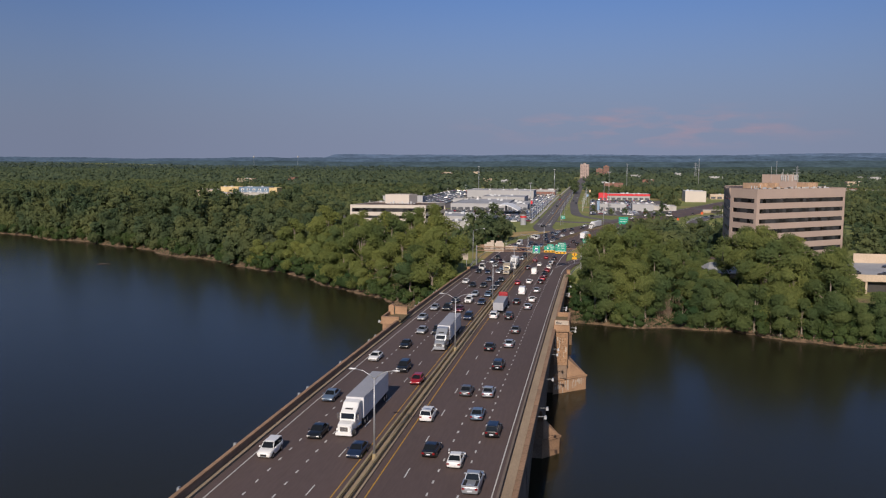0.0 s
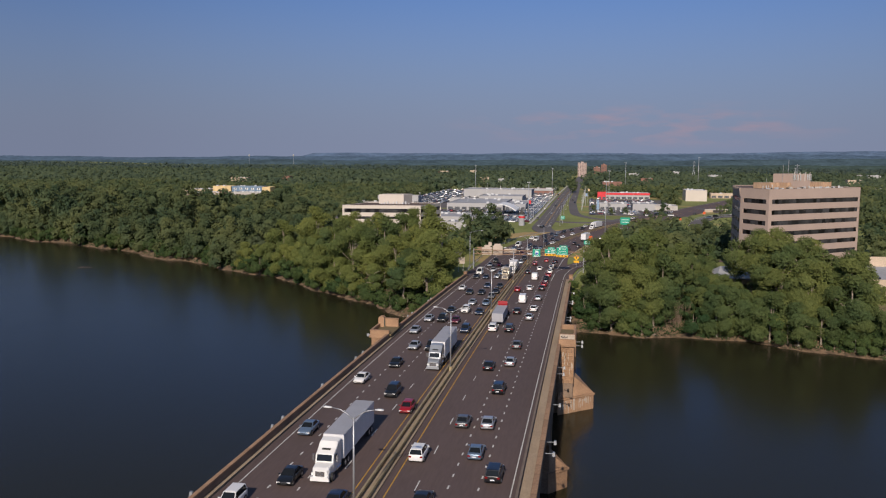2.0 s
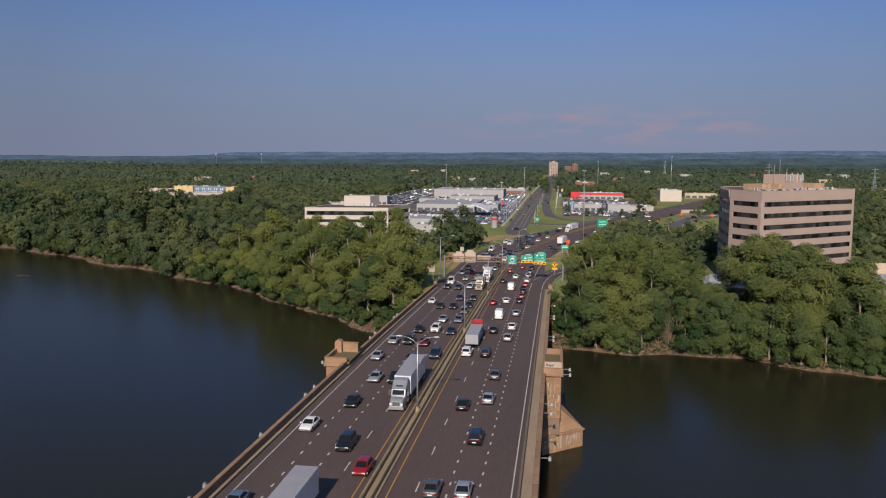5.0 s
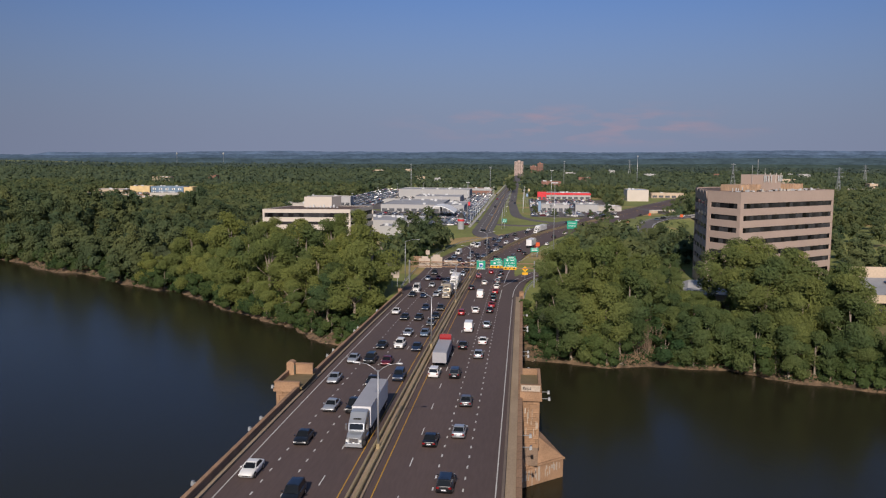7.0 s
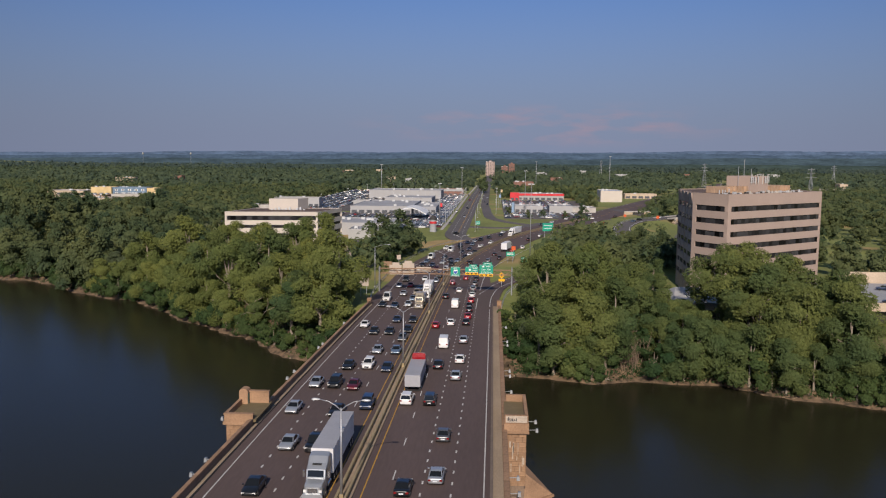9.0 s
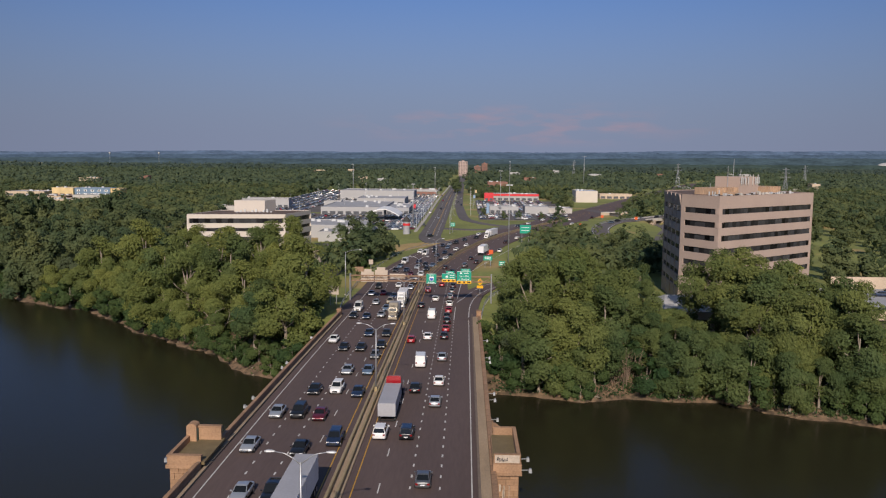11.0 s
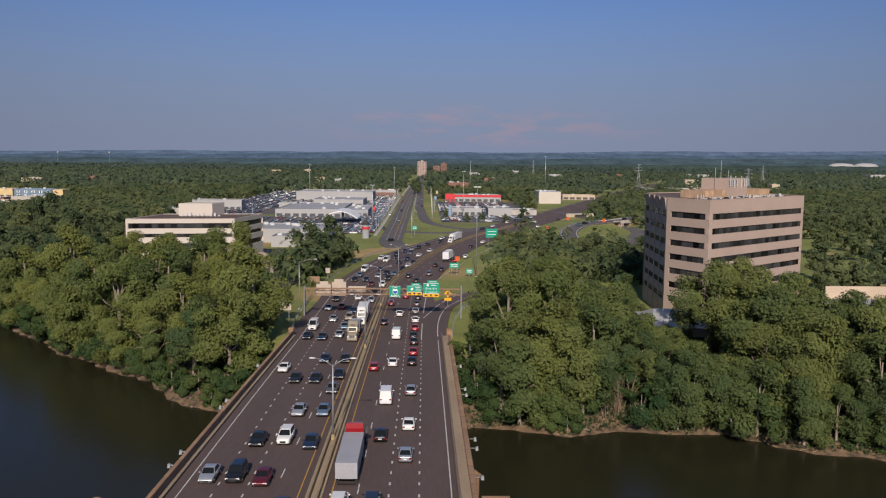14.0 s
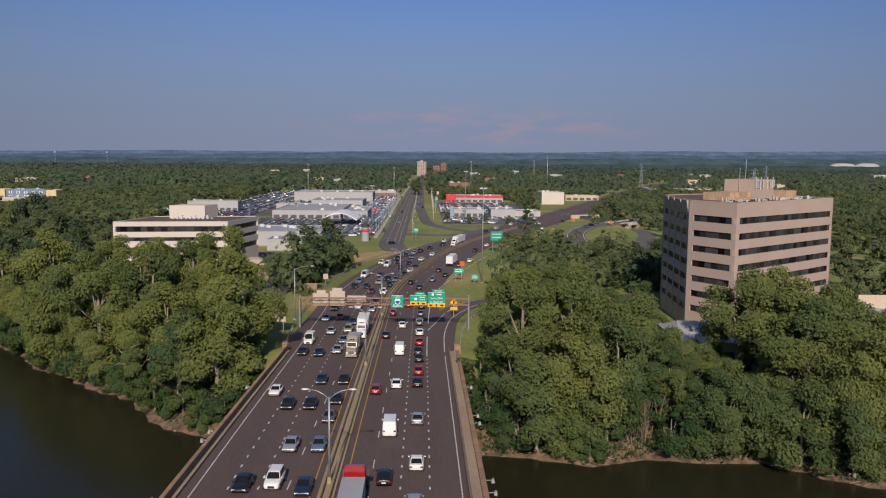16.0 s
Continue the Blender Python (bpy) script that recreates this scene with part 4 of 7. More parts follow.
for p in (((-1.2, -0.4, 3.2), (0.6, -1.2, 5.4), (3.4, -1.6, 6.6)), ((-3.6, -1.0, 6.0), (-2.2, -1.6, 8.4), (0.2, -2.0, 9.3)), ((0.6, -1.2, 5.4), (1.4, -1.8, 7.4), (1.2, -2.0, 9.0)), ((-2.2, -0.8, 4.4), (-4.8, -1.8, 4.9), (-6.4, -2.2, 4.2))):
    part("branch", Soup().tube(p, [0.09, 0.06, 0.02], 5), BLEACHED, dead, smooth=True)

# the blue hills on the horizon, far behind everything, one ridge after another; distance haze is put into their colours
rng = np.random.default_rng(77)
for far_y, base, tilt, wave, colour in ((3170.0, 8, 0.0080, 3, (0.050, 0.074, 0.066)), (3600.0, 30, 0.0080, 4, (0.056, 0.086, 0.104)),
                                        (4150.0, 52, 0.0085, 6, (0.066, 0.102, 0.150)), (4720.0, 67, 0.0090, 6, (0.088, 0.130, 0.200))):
    haze = material("haze-tinted far hills", colour, 1.0, scale=0.010, fine=0.05, stretch=(1, 1, 6), dark=0.55, light=1.45, bump=0, spec=0.0)
    hx = np.linspace(-4300, 4000, 700)
    bumps = np.convolve(rng.normal(0, 1, 708), np.ones(9) / 9, "valid") * 2.2 + rng.normal(0, 0.5, 700)
    ridge = base + tilt * hx + wave * (np.sin(hx * 0.0017 + base) + 0.6 * np.sin(hx * 0.0047 + 2 * base) + 0.3 * np.sin(hx * 0.013)) * 0.6 + bumps
    hv = [(x, far_y, -22.0) for x in hx] + [(x, far_y + 60, z) for x, z in zip(hx, ridge)] + [(x, far_y + 200, z - 8) for x, z in zip(hx, ridge)]
    k = len(hx)
    hq = [(i, i + 1, k + i + 1, k + i) for i in range(k - 1)] + [(k + i, k + i + 1, 2 * k + i + 1, 2 * k + i) for i in range(k - 1)]
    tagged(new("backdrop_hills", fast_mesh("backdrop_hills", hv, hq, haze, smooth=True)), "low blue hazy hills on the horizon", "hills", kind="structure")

# ---- rails, lamps and signs along the road ----
median = thing("median_barrier", "raised median kerb with two weathered steel guard rails", "road barrier", kind="structure")
yy = along(-150, 620, 4)
part("kerb", ribbon(Soup(), np.stack([midline(yy), yy], -1), -0.95, 0.95, lambda y: deck(y) + 0.22, 0.4), WALKWAY, median, "worn brown concrete kerb")
for off in (-0.5, 0.5):
    rail = Soup()
    for h, w in ((0.56, 0.26), (0.70, 0.34), (0.84, 0.26)):
        ribbon(rail, np.stack([midline(yy), yy], -1), off - w / 2, off + w / 2, lambda y, h=h: deck(y) + h, 0.14)
    part("guard_rail", rail, GUARD, median, "weathered olive-brown steel beam")
post_mesh = Soup().box(-0.08, 0.08, -0.08, 0.08, 0, 0.66).mesh("post", GUARD)
for y in np.arange(-20, 330, 4.0):
    for off in (-0.55, 0.55):
        o = new("post", post_mesh)
        o.parent = median
        o.location = (float(midline(np.array(y))) + off, y, float(deck(y)) + 0.19)

railing = thing("bridge_railing", "low slotted concrete railing beside the walkway", "railing")
RAIL_STONE = material("tan railing concrete", (0.17, 0.13, 0.10), 0.9, scale=0.5, fine=6)
part("rail", course(16.2, 16.5, 0.72, 0.92, -60, 236), RAIL_STONE, railing)
part("rail", course(16.2, 16.5, 0.0, 0.35, -60, 236), RAIL_STONE, railing)
bal_mesh = Soup().box(-0.13, 0.13, -0.7, 0.7, 0.34, 0.73).mesh("baluster", RAIL_STONE)
for y in np.arange(-58, 236, 2.1):
    o = new("baluster", bal_mesh)
    o.parent = railing
    o.location = (11.55, y, float(deck(y)))

# double-armed lamps on the median
LAMP_HEAD = material("lamp housing", (0.55, 0.56, 0.56), 0.5, 0.2, scale=2, fine=10)
lamp = thing("street_lamp", "tall galvanised street lamp with two curved arms", "street lamp", group="lamps on the median")
part("base", Soup().taper(-0.25, 0.25, -0.25, 0.25, 0.0, 0.75, 0.05, 0.05), GUARD, lamp)
part("pole", Soup().tube([(0, 0, 0.7), (0, 0, 5.5), (0, 0, 10.4)], [0.15, 0.12, 0.09], 10), STEEL, lamp, smooth=True)
for sgn in (-1, 1):
    part("arm", Soup().tube([(0, 0, 10.1), (sgn * 0.6, 0, 10.65), (sgn * 1.4, 0, 11.1), (sgn * 2.4, 0, 11.28)], [0.07, 0.06, 0.05, 0.04], 7), STEEL, lamp, smooth=True)
    head = Soup().loft([[(sgn * x, w * c, 11.28 + h * d) for c, d in ((-1, 0), (-0.7, 1), (0.7, 1), (1, 0), (0.6, -0.7), (-0.6, -0.7))] for x, w, h in ((2.3, 0.1, 0.06), (2.6, 0.19, 0.11), (3.0, 0.2, 0.11), (3.2, 0.1, 0.05))])
    part("lamp_head", head, LAMP_HEAD, lamp)
lamp.matrix_world = pose(-4.8, 36.0, float(deck(36.0)) + 0.2)
for y in (-26.0, 97.6, 160.0, 222.0, 284.0, 345.0):
    copy_thing(lamp, pose(float(midline(np.array(y))), y, float(deck(y)) + 0.2))

# single lamps and high masts
def mast(x, y, h, label, arm=0.0, r=0.14):
    m = thing("lamp_mast", label, "lamp mast", pose(x, y, float(land(np.array(float(x)), np.array(float(y)))) - 0.2))
    part("pole", Soup().tube([(0, 0, 0), (0, 0, h * 0.5), (0, 0, h)], [r * 1.3, r, r * 0.6], 8), STEEL, m, smooth=True)
    part("base", Soup().box(-0.35, 0.35, -0.35, 0.35, -0.3, 0.4), CONCRETE, m)
    if arm:
        part("arm", Soup().tube([(0, 0, h - 0.2), (arm * 0.5, 0, h + 0.45), (arm, 0, h + 0.7)], [0.07, 0.06, 0.05], 6), STEEL, m)
        part("lamp_head", Soup().box(min(arm, arm * 1.18), max(arm, arm * 1.18), -0.16, 0.16, h + 0.58, h + 0.78), LAMP_HEAD, m)
    else:
        ring = Soup()
        for k in range(6):
            a = k * math.pi / 3
            ring.box(1.0 * math.cos(a) - 0.25, 1.0 * math.cos(a) + 0.25, 1.0 * math.sin(a) - 0.25, 1.0 * math.sin(a) + 0.25, h - 0.5, h - 0.1)
        ring.tube([(-1, 0, h - 0.15), (1, 0, h - 0.15)], 0.06, 5).tube([(0, -1, h - 0.15), (0, 1, h - 0.15)], 0.06, 5)
        part("lamp_ring", ring, LAMP_HEAD, m)
    return m


mast(-27.1, 279.8, 13.6, "tall grey lamp post with one long arm on the verge", 4.2)
mast(26.5, 349, 33, "slender high-mast light above the trees")
mast(34, 612, 34, "slender high-mast light by the junction")
for x, y, h in ((164, 1126, 46), (71, 1196, 38), (-120, 986, 34), (-28, 1049, 30), (-24, 560, 26)):
    mast(x, y, h, "tall thin pole rising over the roofs", r=0.35)
boulevard_lamp = mast(1, 492, 10, "grey lamp post on the boulevard median", 2.5)
for y in (540, 600, 660, 720, 790, 860):
    copy_thing(boulevard_lamp, pose(0.2, y, GRADE + 0.2))

# the sign gantry over the road
BROWN_STEEL = material("rusty brown truss steel", (0.30, 0.19, 0.12), 0.7, 0.2, scale=0.6, fine=8)
SIGN_GREEN = material("green sign face", (0.006, 0.30, 0.20), 0.45, scale=0.6, fine=6, dark=0.92, light=1.06, bump=0)
SIGN_YELLOW = material("yellow sign face", (0.80, 0.42, 0.01), 0.45, scale=0.6, fine=6, dark=0.92, light=1.06, bump=0)
SIGN_BACK = material("bare aluminium sign back", (0.50, 0.42, 0.34), 0.6, 0.1, scale=0.5, fine=5, dark=0.85, light=1.1, bump=0)
SIGN_WHITE = material("white sign lettering", (0.8, 0.8, 0.78), 0.5, scale=2, fine=8, dark=0.95, light=1.03, bump=0)
SIGN_BLUE = material("blue shield", (0.02, 0.08, 0.4), 0.5, scale=2, fine=8, bump=0)
BLACK = material("black rubber", (0.02, 0.02, 0.02), 0.8, scale=3, fine=20, bump=0.05)
gantry = thing("sign_gantry", "brown lattice truss gantry spanning the motorway", "sign gantry")
GY, GZ0, GZ1 = 266.0, 1.0, 2.5
for y in (GY - 0.6, GY + 0.6):
    for z in (GZ0, GZ1):
        part("chord", Soup().tube([(-23.7, y, z), (17.3, y, z)], 0.1, 6), BROWN_STEEL, gantry)
for i in range(20):
    x = -23.7 + i * 2.05
    for y in (GY - 0.6, GY + 0.6):
        part("diagonal", Soup().tube([(x, y, GZ0 if i % 2 else GZ1), (x + 2.05, y, GZ1 if i % 2 else GZ0)], 0.055, 5), BROWN_STEEL, gantry)
    part("brace", Soup().tube([(x, GY - 0.6, GZ1), (x + 2.05, GY + 0.6, GZ1)], 0.05, 5), BROWN_STEEL, gantry)
for x, z1 in ((-23.7, 3.0), (17.3, 3.3)):
    for y in (GY - 0.6, GY + 0.6):
        part("post", Soup().tube([(x, y, -6.2), (x, y, z1)], [0.24, 0.2], 10), STEEL, gantry, "pale steel post")


def lettering(name, text, size, x, y, z, mat, parent):
    cu = bpy.data.curves.new(name, "FONT")
    cu.body, cu.size, cu.extrude, cu.align_x, cu.align_y = text, size, 0.01, "CENTER", "CENTER"
    tmp = bpy.data.objects.new(name, cu)
    scene.collection.objects.link(tmp)
    me = bpy.data.meshes.new_from_object(tmp.evaluated_get(bpy.context.evaluated_depsgraph_get()))
    bpy.data.objects.remove(tmp)
    me.materials.clear()
    me.materials.append(mat)
    ob = new(name, me)
    ob.parent = parent
    ob.matrix_basis = pose(x, y, z, 90)
    return ob


def sign(name, label, x0, x1, z0, z1, y, face, back=True, tab=None, strip=0.0):
    s = thing(name, label, "road sign")
    part("panel", Soup().box(x0, x1, y, y + 0.08, z0 + strip, z1), face, s)
    for z in (z0 + strip + 0.06, z1 - 0.06):
        part("border", Soup().box(x0 + 0.06, x1 - 0.06, y - 0.012, y, z - 0.04, z + 0.04), SIGN_WHITE if face is SIGN_GREEN else face, s)
    if tab:
        part("exit_tab", Soup().box(tab[0], tab[1], y, y + 0.08, z1 + 0.02, z1 + 0.72), face, s, "small exit number panel")
        part("caption_bar", Soup().box(tab[0] + 0.5, tab[1] - 0.5, y - 0.012, y, z1 + 0.3, z1 + 0.44), SIGN_WHITE, s)
    if strip:
        part("lane_panel", Soup().box(x0, x1, y, y + 0.08, z0, z0 + strip - 0.02), SIGN_YELLOW, s, "yellow lane arrow panel")
        xm = (x0 + x1) / 2
        part("arrow", Soup().add([(xm - 0.3, y - 0.01, z0 + strip * 0.6), (xm, y - 0.01, z0 + 0.08), (xm + 0.3, y - 0.01, z0 + strip * 0.6), (xm + 0.1, y - 0.01, z0 + strip * 0.9), (xm - 0.1, y - 0.01, z0 + strip * 0.9)], [(0, 1, 2, 3, 4)]), BLACK, s)
        for bx in (x0 + 0.35, x1 - 1.15):
            part("caption_bar", Soup().box(bx, bx + 0.8, y - 0.012, y, z0 + 0.2, z0 + strip - 0.22), BLACK, s)
    for bx in (x0 + 0.5, x1 - 0.5):
        part("bracket", Soup().box(bx - 0.05, bx + 0.05, y + 0.08, GY - 0.55 if abs(y - GY) < 3 else y + 0.2, max(z0, 0.9) if abs(y - GY) < 3 else z0, z1), STEEL, s)
    return s


FY = GY - 0.95
s1 = sign("motorway_sign", "green motorway sign with a blue route shield on the gantry", -1.5, 1.4, 0.5, 3.4, FY, SIGN_GREEN)
part("shield", Soup().prism([(-0.55, -0.6), (0.0, -0.85), (0.55, -0.6), (0.68, 0.1), (0.5, 0.62), (0.0, 0.52), (-0.5, 0.62), (-0.68, 0.1)], 0, 0.02), SIGN_WHITE, s1).matrix_basis = pose(0, FY, 2.0, 90)
part("shield_face", Soup().prism([(-0.45, -0.5), (0.0, -0.72), (0.45, -0.5), (0.55, 0.1), (-0.55, 0.1)], 0, 0.04), SIGN_BLUE, s1).matrix_basis = pose(0, FY, 2.0, 90)
lettering("lettering", "EAST", 0.5, -0.05, FY - 0.015, 2.98, SIGN_WHITE, s1)
lettering("lettering", "Boston", 0.72, -0.05, FY - 0.015, 0.88, SIGN_WHITE, s1)
s2 = sign("motorway_sign", "green exit sign with a yellow lane panel on the gantry", 3.0, 7.0, 1.0, 3.5, FY, SIGN_GREEN, tab=(4.2, 6.6), strip=0.8)
part("shield", Soup().prism([(-0.3, -0.3), (0.3, -0.3), (0.36, 0.06), (0.24, 0.3), (-0.24, 0.3), (-0.36, 0.06)], 0, 0.02), SIGN_WHITE, s2).matrix_basis = pose(4.4, FY, 2.6, 90)
for k in (0, 1):
    part("caption_bar", Soup().box(5.3, 6.6, FY - 0.012, FY, 2.3 + 0.6 * k, 2.45 + 0.6 * k), SIGN_WHITE, s2)
s3 = sign("motorway_sign", "large green exit sign with a yellow lane panel on the gantry", 7.3, 11.5, 0.6, 4.2, FY, SIGN_GREEN, tab=(8.4, 11.2), strip=0.8)
lettering("lettering", "Conn. Blvd", 0.66, 9.4, FY - 0.015, 2.75, SIGN_WHITE, s3)
lettering("lettering", "E. Hartford", 0.66, 9.4, FY - 0.015, 1.85, SIGN_WHITE, s3)
part("shield", Soup().prism([(-0.25, -0.25), (0.25, -0.25), (0.3, 0.07), (0.18, 0.27), (-0.18, 0.27), (-0.3, 0.07)], 0, 0.02), SIGN_WHITE, s3).matrix_basis = pose(8.5, FY, 3.65, 90)
part("caption_bar", Soup().box(9.4, 10.7, FY - 0.012, FY, 3.56, 3.74), SIGN_WHITE, s3)
for x0, x1, z1, t0, t1 in ((-20.7, -16.9, 3.5, -19.8, -17.6), (-16.6, -12.9, 4.1, -16.0, -13.6), (-12.3, -7.7, 3.0, None, None)):
    back = thing("motorway_sign", "back of a large sign panel, bare aluminium with ribs", "road sign")
    yb = GY + 0.75
    part("panel", Soup().box(x0, x1, yb, yb + 0.08, 0.5 if t0 else 1.5, z1), SIGN_BACK, back)
    if t0:
        part("exit_tab", Soup().box(t0, t1, yb, yb + 0.08, z1, z1 + 0.75), SIGN_BACK, back)
    for k in range(7):
        xr = x0 + 0.15 + (x1 - x0 - 0.3) * k / 6
        part("rib", Soup().box(xr - 0.05, xr + 0.05, yb - 0.12, yb, 0.55 if t0 else 1.5, z1 - 0.05), SIGN_BACK, back)


def post_sign(label, x, y, w, h, top, face, posts=2, diamond=False):
    g = float(land(np.array(float(x)), np.array(float(y))))
    s = thing("roadside_sign", label, "road sign", pose(x, y, g))
    t = top - g
    if diamond:
        part("panel", Soup().prism([(-w / 2, t - w / 2), (0, t - w), (w / 2, t - w / 2), (0, t)], 0, 0.05), face, s).matrix_basis = pose(0, 0, 0, 90)
        part("plaque", Soup().box(-w * 0.45, w * 0.45, -0.05, 0, t - w - 0.95, t - w - 0.1), face, s)
        part("symbol", Soup().box(-0.18, 0.18, -0.075, -0.05, t - w * 0.7, t - w * 0.3), BLACK, s)
    else:
        part("panel", Soup().box(-w / 2, w / 2, -0.06, 0, t - h, t), face, s)
        if face is SIGN_GREEN:
            for k in (0.3, 0.65):
                part("caption_bar", Soup().box(-w * 0.36, w * 0.36, -0.075, -0.06, t - h * k - 0.12, t - h * k + 0.12), SIGN_WHITE, s)
    for k in range(posts):
        xp = 0 if posts == 1 else (-w * 0.3 + w * 0.6 * k)
        part("post", Soup().box(xp - 0.07, xp + 0.07, 0.0, 0.12, -0.2, t - 0.1), STEEL, s)
    return s


post_sign("large pale sign panel seen from behind on the grassy verge", -27.6, 259.2, 3.0, 2.5, 0.4, SIGN_BACK)
post_sign("small pale sign panel on the verge", -26.2, 341, 1.6, 1.8, -2.2, SIGN_BACK, 1)
post_sign("dark brown board on two posts on the verge", -28.5, 323, 3.4, 1.8, -2.6, BROWN_STEEL)
post_sign("yellow diamond warning sign by the exit ramp", 14.4, 284.5, 2.2, 0, -0.6, SIGN_YELLOW, 1, True)
post_sign("green exit sign where the ramp parts", 18.6, 352, 3.4, 1.8, -1.5, SIGN_GREEN)
post_sign("small green sign on the ramp's verge", 24, 349, 2.4, 1.8, -3.2, SIGN_GREEN, 1)
post_sign("green direction sign with a yellow strip beside the motorway", 39.5, 441, 5.4, 4.2, 3.6, SIGN_GREEN)
post_sign("small green sign on the boulevard's grass", 2.5, 497, 2.6, 2.2, 0.0, SIGN_GREEN, 1)
ORANGE = material("orange work sign", (0.62, 0.10, 0.02), 0.5, scale=2, fine=8, bump=0)
post_sign("orange road work sign on the verge", 20.0, 358, 1.7, 1.7, 0.2, ORANGE, 1)
post_sign("orange road work sign by the loop ramp", 118, 558, 1.9, 1.9, 0.2, ORANGE, 1)
post_sign("orange road work sign beyond the loop ramp", 106, 616, 1.9, 1.9, -3.0, ORANGE, 1)
post_sign("orange road work sign at the foot of the ramp", 80, 536, 1.4, 1.4, -2.8, ORANGE, 1)

# guard rails on the verges
for name, pts in (("verge_rail", [(-22.6, 237), (-25.2, 262), (-26.6, 300), (-24.6, 345), (-18, 400), (-6, 434)]), ("verge_rail", [(14.0, 237), (15.6, 262), (19, 283), (25, 297), (36, 305)])):
    g = thing(name, "steel guard rail along the road's edge", "guard rail")
    p = smooth_path(pts, 3)
    beam = Soup()
    for h, w in ((0.55, 0.08), (0.68, 0.12)):
        ribbon(beam, p, -w / 2, w / 2, lambda y, h=h: deck(y) + h, 0.12)
    part("beam", beam, STEEL, g)
    pm = Soup().box(-0.07, 0.07, -0.07, 0.07, -0.6, 0.55).mesh("post", STEEL)
    for q in p[::1]:
        o = new("post", pm)
        o.parent = g
        o.location = (q[0], q[1], float(deck(q[1])))

# ---- the pier towers beside the bridge ----
STAIN = material("pale lime streaks", (0.47, 0.39, 0.31), 0.9, scale=2, fine=9, bump=0.1)
SOIL = material("weedy soil", (0.16, 0.12, 0.06), 0.95, scale=0.8, fine=6)
GRAFFITI = material("dark spray paint", (0.05, 0.05, 0.055), 0.7, scale=2, fine=9, bump=0)
tower = thing("pier_tower", "tan granite tower on the bridge pier with stained stones", "bridge tower")
course_mesh = {}
rng = np.random.default_rng(21)
TX0, TX1, TY0, TY1 = 13.36, 16.3, 123.4, 133.6
part("core", Soup().box(TX0, TX1 - 0.08, TY0 + 0.08, TY1 - 0.08, -11.5, 0.2), STONE_DARK, tower)


def block(w, h, d):
    key = (round(w, 2), round(h, 2), round(d, 2))
    if key not in course_mesh:
        s = Soup()
        s.taper(0.015, w - 0.015, -d, 0.0, 0.015, h - 0.015, 0, 0)
        s.add([(0.05, -d - 0.03, 0.05), (w - 0.05, -d - 0.03, 0.05), (w - 0.05, -d - 0.03, h - 0.05), (0.05, -d - 0.03, h - 0.05), (0.015, -d, 0.015), (w - 0.015, -d, 0.015), (w - 0.015, -d, h - 0.015), (0.015, -d, h - 0.015)], [(0, 1, 2, 3), (4, 5, 1, 0), (5, 6, 2, 1), (6, 7, 3, 2), (7, 4, 0, 3)])
        course_mesh[key] = s.mesh("stone", STONE)
    return course_mesh[key]


def ashlar(parent, x, y, z, width, height, turn, rows, wide):
    """A wall face of coursed stones; it runs along +x before it is turned, and looks towards -y."""
    h = height / rows
    for r in range(rows):
        n = max(1, round(width / wide))
        shift = 0.5 if r % 2 and n > 1 else 0.0
        edges = [0.0] + [(k + 1 - shift) * width / n for k in range(n if shift else n - 1)] + [width]
        edges = sorted(set(round(e, 3) for e in edges if 0 <= e <= width))
        for a, b2 in zip(edges, edges[1:]):
            if b2 - a < 0.2:
                continue
            o = new("stone", block(b2 - a, h, 0.10))
            o.parent = parent
            o.matrix_basis = pose(x, y, z, 0, 0, turn) @ pose(a, 0, r * h)


ashlar(tower, TX0, TY0 + 0.08, -8.5, TX1 - TX0, 7.7, 0, 11, 1.05)
ashlar(tower, TX1 - 0.08, TY0, -8.5, TY1 - TY0, 7.7, 90, 11, 1.3)
part("cornice", Soup().taper(13.2, 16.7, 122.9, 134.1, -0.85, -0.5, 0, 0), STONE, tower)
part("cornice", Soup().box(13.25, 16.65, 122.95, 134.05, -0.5, 0.55), STONE, tower)
part("cap_wall", Soup().box(13.3, 16.55, 123.1, 123.55, 0.55, 1.75), STONE, tower)
part("cap_wall", Soup().box(16.1, 16.55, 123.55, 134.0, 0.55, 1.6), STONE, tower)
part("cap_wall", Soup().box(13.6, 16.1, 133.5, 134.0, 0.55, 1.6), STONE, tower)
part("platform", Soup().box(13.3, 16.1, 123.55, 133.5, 0.5, 0.58), SOIL, tower, "weedy floor of the bay")
panel = part("painted_panel", Soup().box(13.45, 16.4, 123.04, 123.1, 0.7, 1.65), STAIN, tower, "pale painted panel with dark scrawls")
for k in range(9):
    x0 = 13.65 + 0.15 * k + rng.uniform(0, 0.05)
    z0 = 0.82 + 0.25 * rng.uniform(0, 1)
    part("scrawl", Soup().box(x0, x0 + 0.1, 123.02, 123.04, z0, z0 + rng.uniform(0.15, 0.5)), GRAFFITI, panel)
for k in range(26):
    x0, z1 = rng.uniform(13.6, 20.0), rng.uniform(-13.5, -11.9)
    t = (x0 - 13.3) / 7.2
    y0 = 122.3 + 6.2 * t - 0.03
    part("lime_streak", Soup().box(0, rng.uniform(0.08, 0.5), -0.02, 0, -rng.uniform(0.3, 1.6), 0), STAIN, tower).matrix_basis = pose(x0, y0, z1, 0, 0, math.degrees(math.atan2(6.2, 7.2)))
for k in range(12):
    part("lime_streak", Soup().box(0, rng.uniform(0.06, 0.25), -0.02, 0, -rng.uniform(0.5, 2.2), 0), STAIN, tower).matrix_basis = pose(rng.uniform(13.5, 16.0), TY0 - 0.06, rng.uniform(-5.5, -2))

